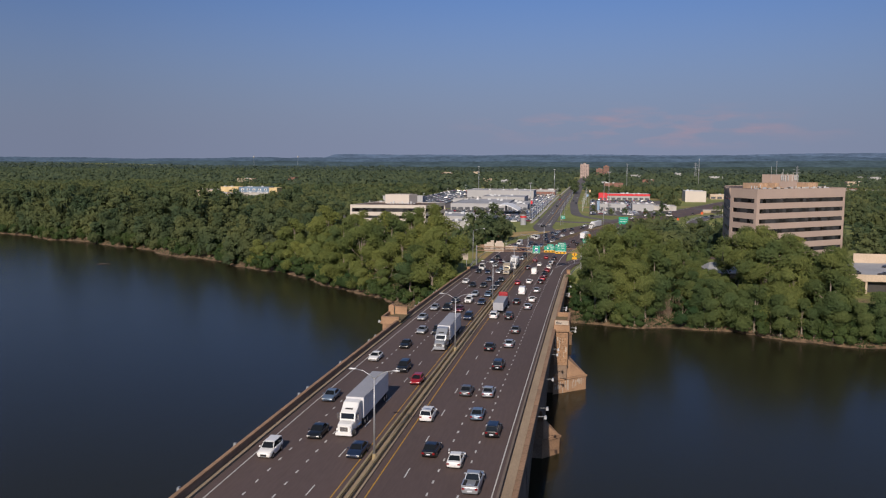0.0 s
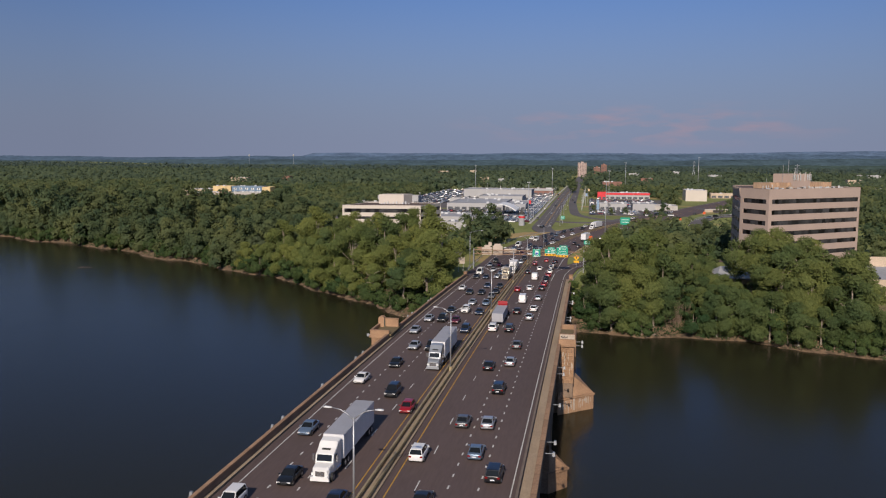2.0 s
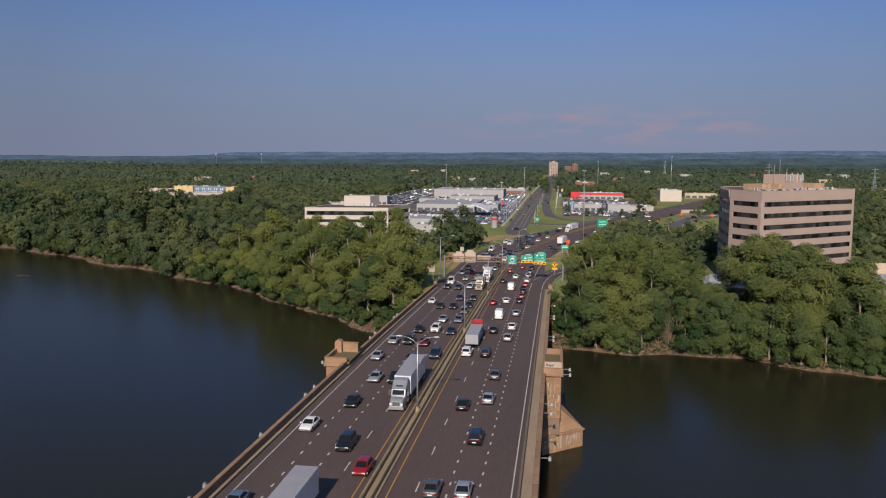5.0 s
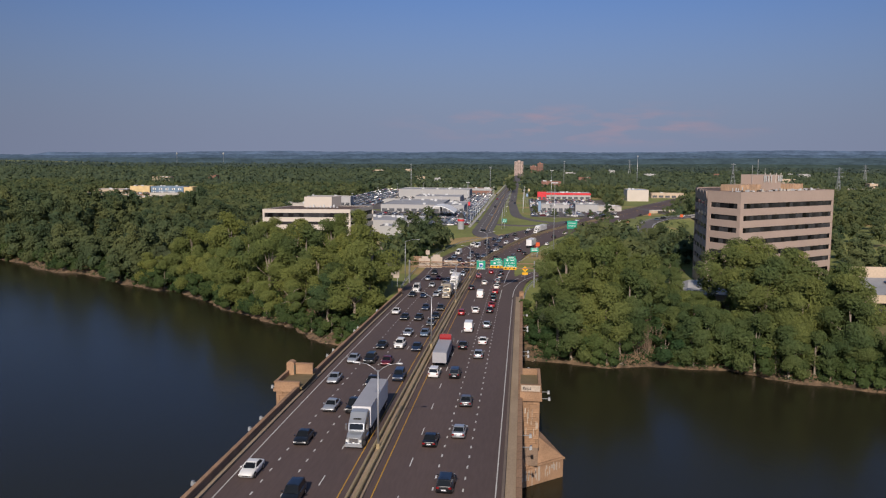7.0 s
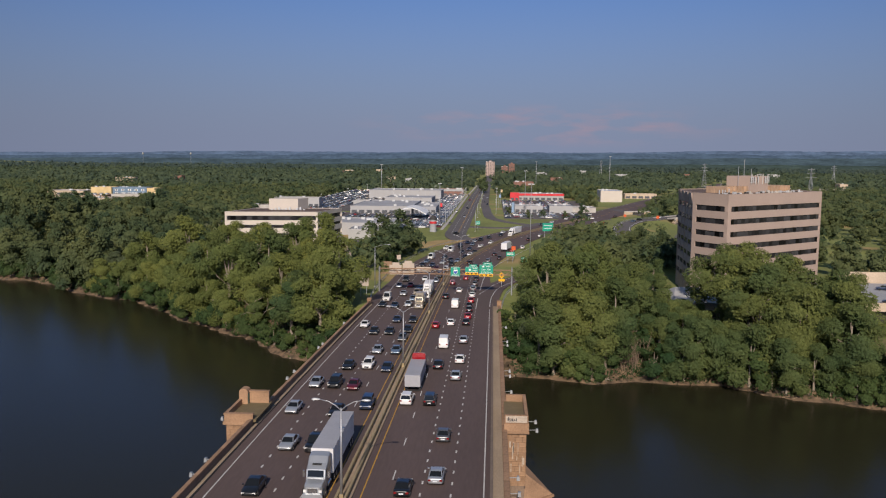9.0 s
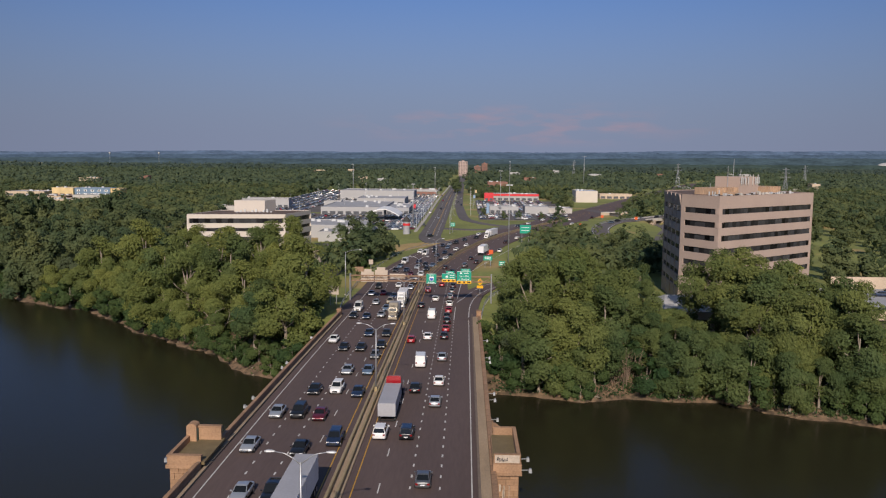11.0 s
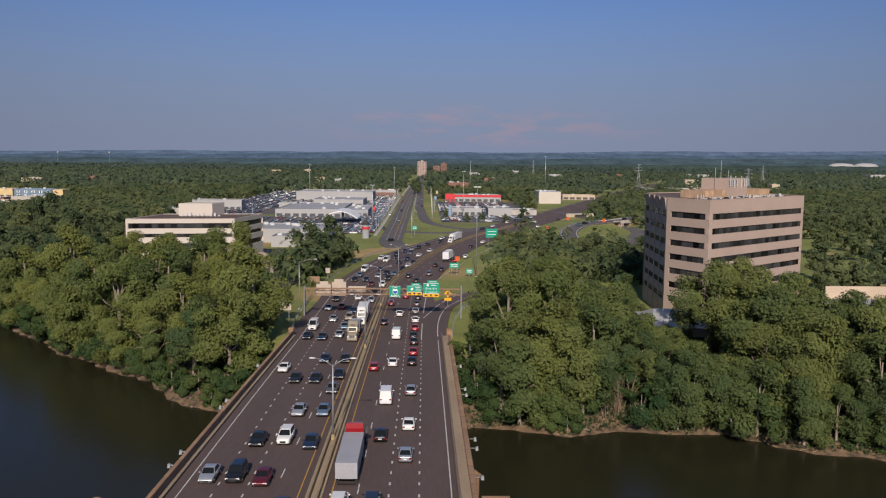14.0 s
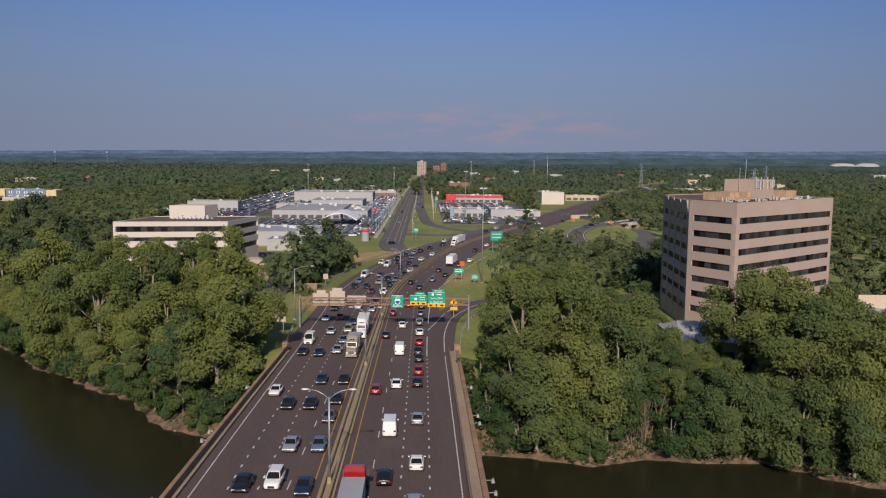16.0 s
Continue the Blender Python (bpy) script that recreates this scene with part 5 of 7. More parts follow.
bay = thing("pier_tower", "tan granite bay on the bridge pier with a rounded pillar", "bridge tower")
part("core", Soup().box(-25.9, -22.6, 123.2, 131.6, -11.5, -0.6), STONE_DARK, bay)
ashlar(bay, -25.9, 123.2, -9.5, 3.3, 8.9, 0, 11, 1.1)
part("cornice", Soup().box(-26.3, -22.3, 122.8, 132.0, -0.7, -0.25), STONE, bay)
part("platform", Soup().box(-26.1, -21.6, 123.0, 131.8, -0.25, 0.1), SOIL, bay, "weedy floor of the bay")
part("front_wall", Soup().box(-26.1, -22.0, 122.85, 123.4, -0.25, 0.75), STONE, bay)
part("front_wall", Soup().box(-26.2, -21.95, 122.8, 123.5, 0.75, 0.95), STONE, bay)
part("back_wall", Soup().box(-24.9, -21.9, 131.0, 131.5, 0.1, 1.75), STONE, bay)
part("back_wall", Soup().box(-24.9, -21.85, 130.9, 131.6, 1.75, 1.95), STONE, bay)
pil = Soup().box(-26.2, -24.9, 130.2, 131.7, 0.1, 2.0)
pil.loft([[(-26.2 + 0.65 - 0.65 * math.cos(a), y, 2.0 + 0.42 * math.sin(a)) for a in np.linspace(0, math.pi, 9)] for y in (130.2, 131.7)])
part("pillar", pil, STONE, bay, "rounded stone pillar")
part("outer_wall", Soup().box(-26.2, -25.75, 123.5, 130.2, 0.1, 0.9), STONE, bay)
part("door", Soup().box(-24.88, -24.84, 130.4, 131.0, 0.15, 1.7), material("faded green door", (0.06, 0.13, 0.11), 0.6, scale=2, fine=9), bay, "faded green metal door")
for x0, x1, y0, z0 in ((12.7, 13.9, 235.2, -4.2), (-22.9, -21.9, 235.2, -4.2)):
    e = thing("end_pillar", "square tan stone pillar at the end of the parapet", "pillar")
    part("shaft", Soup().box(x0, x1, y0, y0 + 1.6, z0, -2.0), STONE, e)
    part("cap", Soup().taper(x0 - 0.12, x1 + 0.12, y0 - 0.12, y0 + 1.72, -2.0, -1.75, 0.1, 0.1), STONE, e)

# floodlight brackets on the outer sides of the bridge
flood = thing("floodlight", "grey floodlight on a bracket at the bridge's side", "floodlight", group="floodlights of the bridge")
part("arm", Soup().tube([(-0.6, 0, 0), (0.7, 0, 0.05)], 0.06, 6), STEEL, flood)
part("arm_plate", Soup().box(-0.75, -0.55, -0.2, 0.2, -0.3, 0.3), STEEL, flood)
part("housing", Soup().taper(0.5, 0.9, -0.24, 0.24, -0.26, 0.26, 0.06, 0.06), STEEL, flood)
flood.matrix_world = pose(14.1, 61.0, -1.0)
for x, y in ((14.1, 66), (14.1, 84), (14.1, 104), (14.1, 109), (17.2, 125.5), (17.2, 129.5), (14.1, 149), (14.1, 160), (14.1, 164), (14.1, 188), (14.1, 192), (14.1, 210)):
    copy_thing(flood, pose(x, y, float(deck(y)) - (1.0 if x < 15 else 0.2)))
for x, y in ((-23.2, 18), (-23.2, 23), (-23.2, 38), (-23.2, 62), (-23.2, 66), (-23.2, 84), (-23.2, 104), (-23.2, 109), (-26.7, 126), (-23.2, 150), (-23.2, 155), (-23.2, 176), (-23.2, 180), (-23.2, 205)):
    copy_thing(flood, pose(x, y, float(deck(y)) + 0.1, 0, 0, 180))

# ---- buildings ----
PINK = material("pinkish concrete panels", (0.425, 0.325, 0.268), 0.85, scale=0.12, fine=2, dark=0.9, light=1.08, bump=0.15)
PANE = material("tinted window glass", (0.034, 0.034, 0.036), 0.15, scale=0.5, fine=3, dark=0.6, light=1.5, bump=0, vary=0.85, spec=0.14)
FRAME = material("dark frames and shaded insides", (0.05, 0.045, 0.04), 0.6, scale=1, fine=6, bump=0)
ROOF = material("brown gravel roof", (0.115, 0.078, 0.062), 0.95, scale=0.1, fine=3)
ROOF_GREY = material("grey membrane roof", (0.34, 0.345, 0.36), 0.9, scale=0.06, fine=1.5)
CREAM = material("cream concrete bands", (0.59, 0.525, 0.455), 0.8, scale=0.12, fine=2, dark=0.93, light=1.05, bump=0.1)
WHITE_WALL = material("white painted metal wall", (0.39, 0.385, 0.38), 0.7, scale=0.1, fine=2, dark=0.9, light=1.05)
BRICK = material("red brick", (0.25, 0.13, 0.098), 0.9, scale=0.2, fine=3, dark=0.8, light=1.15)
RED_FASCIA = material("red fascia", (0.62, 0.03, 0.04), 0.5, scale=0.3, fine=3, bump=0)
APARTMENT_BLUE = material("grey-blue cladding", (0.15, 0.22, 0.31), 0.7, scale=0.2, fine=3)
BLUE_WALL = material("pale blue cladding", (0.25, 0.36, 0.50), 0.7, scale=0.2, fine=3)
YELLOW_WALL = material("sandy yellow wall", (0.62, 0.46, 0.24), 0.8, scale=0.2, fine=3)
TAN_WALL = material("tan precast wall", (0.52, 0.41, 0.30), 0.85, scale=0.15, fine=2)
pane_cache = {}


def pane_at(parent, p, q, z0, z1, inset=0.0, mat=None, name="pane"):
    """One upright glass pane between the plan points p and q."""
    d = Vector((q[0] - p[0], q[1] - p[1]))
    key = (round(d.length, 2), round(z1 - z0, 2), mat.name if mat else "")
    if key not in pane_cache:
        pane_cache[key] = Soup().box(0, d.length, -0.03, 0.03, 0, z1 - z0).mesh(name, mat or PANE)
    o = new(name, pane_cache[key])
    o.parent = parent
    n = Vector((-d.y, d.x)).normalized() * inset
    o.matrix_basis = pose(p[0] + n.x, p[1] + n.y, z0, 0, 0, math.degrees(math.atan2(d.y, d.x)))
    return o


def inner(outline, gap):
    """The outline drawn in by gap (anticlockwise)."""
    out, k = [], len(outline)
    for i in range(k):
        a, b2, c = Vector(outline[i - 1]), Vector(outline[i]), Vector(outline[(i + 1) % k])
        d1, d2 = (b2 - a).normalized(), (c - b2).normalized()
        n1, n2 = Vector((-d1.y, d1.x)), Vector((-d2.y, d2.x))
        m = (n1 + n2).normalized()
        out.append(tuple(b2 + m * (gap / max(0.3, m.dot(n1)))))
    return out


def banded_block(name, label, outline, base, top, windows, wall, roof, pane_w, margins, recess=0.35, parapet=0.7):
    """An office block with ribbon windows: spandrels and corner piers of wall, set-back panes, roof and parapet."""
    h = thing(name, label, "building")
    zs = [base] + [z for w in sorted(windows) for z in w] + [top]
    for a, b2 in zip(zs[::2], zs[1::2]):
        part("spandrel", Soup().prism(outline, a, b2), wall, h)
    # solid core behind the panes; the rooms' darkness is put into its colour
    core = inner(outline, recess + 0.5)
    part("core", Soup().prism(core, base, top - 0.2), FRAME, h, "solid dark core standing for the unlit interior")
    k = len(outline)
    for i in range(k):
        p, q = Vector(outline[i]), Vector(outline[(i + 1) % k])
        d = q - p
        ln, u = d.length, d.normalized()
        n = Vector((-u.y, u.x))
        m0, m1, visible = margins[i]
        for a, b2 in sorted(windows):
            for s0, s1 in ((0, m0), (ln - m1, ln)):
                if s1 - s0 > 0.05:
                    c0, c1 = p + u * s0, p + u * s1
                    part("corner_pier", Soup().prism([tuple(c0), tuple(c1), tuple(c1 + n * 0.9), tuple(c0 + n * 0.9)], a, b2), wall, h)
            if visible:
                cnt = max(1, round((ln - m0 - m1) / pane_w))
                w = (ln - m0 - m1) / cnt
                for j in range(cnt):
                    c0, c1 = p + u * (m0 + w * j + 0.05), p + u * (m0 + w * (j + 1) - 0.05)
                    pane_at(h, c0, c1, a, b2, recess)
    part("roof", Soup().prism(inner(outline, 0.36), top - 0.3, top + 0.03), roof, h)
    ringy, inn = Soup(), inner(outline, 0.35)
    for i in range(k):
        ringy.add([(*outline[i], top - 0.05), (*outline[(i + 1) % k], top - 0.05), (*inn[(i + 1) % k], top - 0.05), (*inn[i], top - 0.05), (*outline[i], top + 0.25), (*outline[(i + 1) % k], top + 0.25), (*inn[(i + 1) % k], top + 0.25), (*inn[i], top + 0.25)], [(4, 5, 6, 7), (0, 1, 5, 4), (2, 3, 7, 6)])
    part("parapet", ringy, wall, h)
    return h


A, B2, C2 = Vector((80.5, 261.3)), Vector((73.1, 273.8)), Vector((119.9, 294.3))
U = (C2 - A).normalized()
N = Vector((-U.y, U.x))
office_outline = [tuple(A), tuple(C2), (106.0, 325.0), (75.3, 303.5), tuple(B2)]
rows7 = [(21.55 - 3.8 * k, 23.15 - 3.8 * k) for k in range(7)]
office = banded_block("office_building", "seven-storey pinkish concrete office block with dark ribbon windows", office_outline, GRADE - 0.5, 26.55, rows7, PINK, ROOF, 1.9,
                      [(1.6, 0.5, True), (3, 3, False), (3, 3, False), (1.0, 1.0, True), (1.4, 1.4, True)])


def local_box(s0, s1, d0, d1, z0, z1, sp=None):
    pts = [A + U * s + N * d for s, d in ((s0, d0), (s1, d0), (s1, d1), (s0, d1))]
    return (sp or Soup()).prism([tuple(p) for p in pts], z0, z1)


RUSTY = material("rust-stained roof panels", (0.46, 0.31, 0.20), 0.8, scale=0.5, fine=2.5, stretch=(1, 1, 0.25), dark=0.55, light=1.3)
part("penthouse", local_box(22.3, 32.5, 8, 16.5, 26.4, 31.8), PINK, office)
part("screen_wall", local_box(10.3, 22.2, 8.5, 15.5, 26.4, 28.6), RUSTY, office, "rust-stained roof screen")
part("screen_wall", local_box(32.6, 43.2, 7, 15, 26.4, 28.7), RUSTY, office, "rust-stained roof screen")
rng = np.random.default_rng(5)
for k in range(14):
    s, d = rng.uniform(22.6, 32.2), 7.85 if k % 2 else rng.uniform(8, 12)
    p = A + U * s + N * d
    part("antenna", Soup().box(p.x - 0.12, p.x + 0.12, p.y - 0.1, p.y + 0.1, 29.2, 31.9 + rng.uniform(-0.6, 0.7)), CONCRETE, office)
for s, h in ((22, 35), (25, 37), (29, 34), (13, 30), (38, 31)):
    p = A + U * s + N * 12
    part("mast", Soup().tube([(p.x, p.y, 28.5), (p.x, p.y, h)], 0.07, 5), STEEL, office)
for k in range(18):
    p = A + U * rng.uniform(3, 45) + N * rng.uniform(1.5, 6)
    part("roof_vent", Soup().box(p.x - 0.3, p.x + 0.3, p.y - 0.3, p.y + 0.3, 26.4, 26.4 + rng.uniform(0.4, 1.1)), CONCRETE if k % 3 else LAMP_HEAD, office)

for s0, s1 in ((10.3, 22.2), (32.6, 43.2)):
    k = s0 + 0.4
    while k < s1:
        part("screen_post", local_box(k, k + 0.16, 6.7 if s0 > 30 else 8.2, 7.0 if s0 > 30 else 8.5, 26.4, 28.75), RUSTY, office)
        k += 1.45
for s0 in (4.5, 6.2, 7.4, 9.4):
    p = A + U * s0 + N * 6.5
    part("vent_pipe", Soup().tube([(p.x, p.y, 26.4), (p.x, p.y, 28.0 + 0.5 * math.sin(s0 * 5))], 0.16, 7), LAMP_HEAD, office)
for s0 in (22.5, 23.5, 24.6, 26.2, 30.2, 31.2, 32.2):
    part("antenna_panel", local_box(s0, s0 + 0.24, 7.55, 7.75, 29.7, 31.8 - 0.3 * (s0 % 1)), LAMP_HEAD, office, "white antenna panel")
    part("antenna_bracket", local_box(s0 + 0.1, s0 + 0.24, 7.8, 8.05, 29.9, 31.4), FRAME, office)
for k in range(22):
    part("roof_pipe", local_box(2 + 2.05 * k, 3.6 + 2.05 * k, 4.0 + 0.5 * (k % 3), 4.5 + 0.5 * (k % 3), 26.5, 26.75 + 0.16 * (k % 4)), LAMP_HEAD if k % 2 else FRAME, office)
part("roof_duct", local_box(12, 21, 6.2, 7.4, 26.5, 27.3), RUSTY, office)

# sloping hoods and piers on the office's narrow side
W2 = Vector((75.3, 303.5)) - B2
W2.normalize()
OUT2 = Vector((-W2.y, W2.x))
for k in range(4):
    q = [B2 + W2 * (0.9 + 7.3 * k), B2 + W2 * (6.9 + 7.3 * k)]
    v = [(*p, 23.2) for p in q] + [(*p, 26.6) for p in q] + [(*(p + OUT2 * 0.55), 26.6) for p in q]
    part("window_hood", Soup().add(v, [(0, 2, 4), (1, 5, 3), (0, 4, 5, 1), (2, 3, 5, 4), (0, 1, 3, 2)]), PINK, office)
    p0, p1 = B2 + W2 * (7.15 + 7.3 * k - 0.35), B2 + W2 * (7.15 + 7.3 * k + 0.35)
    part("side_pier", Soup().prism([tuple(p0), tuple(p0 + OUT2 * 0.18), tuple(p1 + OUT2 * 0.18), tuple(p1)][::-1], GRADE, 26.5), PINK, office)

white_office = banded_block("office_building", "low white office block with dark ribbon windows and a brown roof", [(-105.5, 367.1), (-65.8, 373.1), (-60.4, 402), (-100, 396)], GRADE - 0.5, 12.2,
                            [(1.0, 3.0), (5.3, 6.7), (8.7, 10.7)], CREAM, ROOF, 2.4, [(0.0, 0.3, True), (0.3, 0.3, True), (1, 1, False), (1, 1, False)])
part("penthouse", Soup().prism([(-91.5, 388), (-78.5, 390), (-76, 400), (-89, 398)], 12.0, 17.2), CREAM, white_office)
for k in range(10):
    part("roof_unit", Soup().box(-90 + k * 1.6, -89.2 + k * 1.6, 385.6 + 0.2 * k, 386.4 + 0.2 * k, 12.0, 12.6 + 0.5 * (k % 3)), LAMP_HEAD, white_office)

# the parking deck and the podium by the river
garage = thing("parking_deck", "open concrete parking deck with tan walls", "parking deck")
part("deck_slab", Soup().box(104, 205, 234, 276, -1.5, -1.0), ROOF_GREY, garage, "pale grey parking surface")
part("parapet", Soup().box(103.6, 205, 233.6, 234, -2.4, -0.1), TAN_WALL, garage)
part("parapet", Soup().box(119, 205, 276, 276.4, -2.4, 2.5), TAN_WALL, garage)
part("parapet", Soup().box(103.6, 104, 234, 276, -2.4, -0.1), TAN_WALL, garage)
# the open storey's shade, put in as a solid dark block
part("lower_wall", Soup().box(104.4, 205, 236, 275.5, -8, -2.5), FRAME, garage, "solid dark block standing for the shaded open storey")
for k in range(14):
    part("column", Soup().box(104 + 7 * k, 104.6 + 7 * k, 234.1, 234.7, -8, -1.5), TAN_WALL, garage)
podium = thing("low_annex", "low tan annex with a pale flat roof behind the trees", "building")
part("wall", Soup().box(61, 103.2, 236, 256, -8, -1.6), TAN_WALL, podium)
part("roof", Soup().box(60.8, 103.4, 235.8, 256.2, -1.6, -1.3), CONCRETE, podium)
for k in range(8):
    part("window", Soup().box(64 + 4.8 * k, 67 + 4.8 * k, 235.96, 236.05, -5.2, -3.4), FRAME, podium)


part("roof_light", Soup().add([(61, 240, -1.3), (73, 240, -1.3), (73, 255, -1.3), (61, 255, -1.3), (63, 247.5, 1.1), (71, 247.5, 1.1)], [(0, 1, 5, 4), (1, 2, 5), (2, 3, 4, 5), (3, 0, 4)]), WHITE_WALL, podium, "white ridged roof light")


SHOP_GLASS = material("shop window glass", (0.10, 0.105, 0.115), 0.2, scale=0.5, fine=3, dark=0.7, light=1.3, bump=0, spec=0.4)


def hall(name, label, x0, x1, y0, y1, h, wall, roof, bays=0, turn=0.0, door=True, fascia=None, base=GRADE):
    """A flat-roofed hall: walls, a proud parapet, roof, doors or shop windows and roof units."""
    t = thing(name, label, "building", pose((x0 + x1) / 2, (y0 + y1) / 2, base - 0.2, 0, 0, turn))
    w, d = (x1 - x0) / 2, (y1 - y0) / 2
    part("wall", Soup().box(-w, w, -d, d, 0, h), wall, t)
    part("roof", Soup().box(-w + 0.3, w - 0.3, -d + 0.3, d - 0.3, h, h + 0.1), roof, t)
    rim = Soup()
    for a in ((-w - 0.05, w + 0.05, -d - 0.05, -d + 0.25), (-w - 0.05, w + 0.05, d - 0.25, d + 0.05), (-w - 0.05, -w + 0.25, -d + 0.25, d - 0.25), (w - 0.25, w + 0.05, -d + 0.25, d - 0.25)):
        rim.box(*a, h - 0.3, h + 0.5)
    part("parapet", rim, wall, t)
    if fascia:
        part("fascia", Soup().box(-w - 0.15, w + 0.15, -d - 0.3, -d - 0.06, h - 1.6, h + 0.6), fascia, t)
    for k in range(bays):
        xb = -w + (k + 0.5) * 2 * w / bays
        part("shop_window", Soup().box(xb - w / bays * 0.7, xb + w / bays * 0.7, -d - 0.04, -d + 0.05, 0.6, min(h - 1.8, 3.0)), SHOP_GLASS, t)
    r = np.random.default_rng(int(abs(x0) * 7 + y0))
    for k in range(int(min(6, w * d / 40))):
        a, b3 = r.uniform(-w * 0.8, w * 0.8), r.uniform(-d * 0.8, d * 0.8)
        part("roof_unit", Soup().box(a - 1.1, a + 1.1, b3 - 0.8, b3 + 0.8, h + 0.05, h + 1.4), LAMP_HEAD, t)
    return t


hall("car_showroom", "white low showroom with a stepped flat roof", -80, -42, 462, 500, 6.5, WHITE_WALL, ROOF_GREY, 0)
hall("car_showroom", "white stepped annex of the showroom", -64, -42, 440, 461.5, 5.0, WHITE_WALL, ROOF_GREY, 0)
hall("car_showroom", "long white showroom with a grey roof", -96, -50, 632, 720, 5.6, WHITE_WALL, ROOF_GREY, 8)
hall("car_showroom", "grey glazed showroom with a low roof", -49, -32, 640, 700, 5, ROOF_GREY, ROOF_GREY, 4)
hall("car_showroom", "white showroom with a long front", -86, -44, 758, 806, 6, WHITE_WALL, ROOF_GREY, 6)
hall("warehouse", "long white warehouse with a pale roof", -116, -42, 860, 905, 8.5, WHITE_WALL, ROOF_GREY, 0)
hall("shop", "low brick and white shop", -50, -22, 930, 960, 7, BRICK, CONCRETE, 5, fascia=WHITE_WALL)
hall("shop", "red and white shop with a long red fascia", 29, 82, 856, 880, 6.5, WHITE_WALL, ROOF_GREY, 9, fascia=RED_FASCIA)
hall("shop", "tall red entrance block of the shop", 28, 37, 848, 855, 7.5, RED_FASCIA, ROOF_GREY, 2)
hall("brick_building", "dark red brick building behind the shops", 36, 60, 1034, 1060, 13, BRICK, ROOF, 4)
hall("car_showroom", "white showroom with a blue pylon", 28, 50, 662, 684, 5.5, WHITE_WALL, ROOF_GREY, 5)
hall("pylon_sign", "bright blue pylon beside the showroom", 25.5, 27.5, 656, 659, 8, BLUE_WALL, BLUE_WALL)
hall("workshop", "white workshop with a grey roof", 55, 73, 664, 690, 5.5, WHITE_WALL, ROOF_GREY, 0)
hall("workshop", "low grey workshop annex", 73.3, 92, 672, 692, 4, CONCRETE, ROOF_GREY, 0)
hall("warehouse", "tall white windowless warehouse", 117, 138, 842, 872, 11, CREAM, BLUE_WALL)
hall("shop", "low tan shop building beside the motorway", 152, 186, 916, 930, 5, TAN_WALL, ROOF_GREY, 5)
hall("apartment_building", "pale blue apartment block with white windows", -382, -346, 852, 868, 8.5, APARTMENT_BLUE, ROOF_GREY, 0)
hall("warehouse", "low hall with a pale grey roof", -452, -412, 850, 880, 4.5, TAN_WALL, ROOF_GREY, 4)
hall("warehouse", "low hall with a brown flat roof", -396, -352, 772, 800, 4.0, BRICK, ROOF, 4)
hall("warehouse", "low tan hall with a grey roof", -356, -322, 722, 748, 4.0, TAN_WALL, CONCRETE, 3)
hall("apartment_building", "sandy yellow end block of the apartments", -404, -382.4, 850, 868, 8.5, YELLOW_WALL, ROOF_GREY, 3)
hall("apartment_building", "sandy yellow corner of the apartments", -345.6, -336, 852, 868, 8.0, YELLOW_WALL, ROOF_GREY, 1)
for k in range(5):
    for z in (1.5, 5.0):
        w = thing("apartment_window", "white framed window of the apartments", "window", pose(-378 + 7 * k, 851.9, GRADE + z))
        part("frame", Soup().box(-1.5, 1.5, -0.1, 0.05, 0, 1.9), SIGN_WHITE, w)
        part("pane", Soup().box(-0.7, 0.7, -0.14, -0.1, 0.2, 1.7), FRAME, w)
hall("motel", "long low motel with a grey roof", -178, -140, 640, 652, 5, CONCRETE, ROOF)
hall("motel", "two-storey motel wing with white balconies", -172, -134, 700, 712, 8, WHITE_WALL, ROOF, 8)
hall("house", "small white house among the trees", -106, -92, 705, 716, 6, WHITE_WALL, ROOF, 2)
hall("workshop", "flat grey workshops among the trees", -350, -318, 780, 800, 5, CONCRETE, ROOF_GREY, 3)
hall("workshop", "brown-roofed workshops among the trees", -400, -356, 770, 792, 4, TAN_WALL, ROOF, 4)
def tower_block(label, x0, x1, y0, y1, h, wall):
    """A block of flats with rows of windows."""
    t = hall("tower_block", label, x0, x1, y0, y1, h, wall, ROOF)
    w, d = (x1 - x0) / 2, (y1 - y0) / 2
    for r in range(int(h / 3.2)):
        for k in range(5):
            xk = -w + (k + 0.5) * 2 * w / 5
            part("window", Soup().box(xk - 0.9, xk + 0.9, -d - 0.06, -d + 0.05, 1 + 3.2 * r, 2.6 + 3.2 * r), FRAME, t)
    part("lift_house", Soup().box(-w * 0.3, w * 0.3, -d * 0.3, d * 0.3, h, h + 3), wall, t)


PINK_BRICK = material("pinkish brick", (0.43, 0.325, 0.285), 0.9, scale=0.2, fine=3)
tower_block("pinkish brick tower block at the end of the boulevard", -7, 13, 1930, 1950, 32, PINK_BRICK)
tower_block("red brick apartment block on the horizon", 30, 46, 2065, 2085, 20, BRICK)
tower_block("red brick apartment block on the horizon", 48, 62, 2068, 2088, 27, BRICK)
hall("warehouse", "long white warehouse far across the plain", 1040, 1150, 1960, 2000, 12, WHITE_WALL, CONCRETE)
hall("house", "pale house among the distant trees", -165, -150, 1380, 1392, 9, TAN_WALL, BRICK, 2)
hall("house", "red-roofed house among the distant trees", -120, -105, 1250, 1262, 10, WHITE_WALL, BRICK, 2)
rng = np.random.default_rng(14)
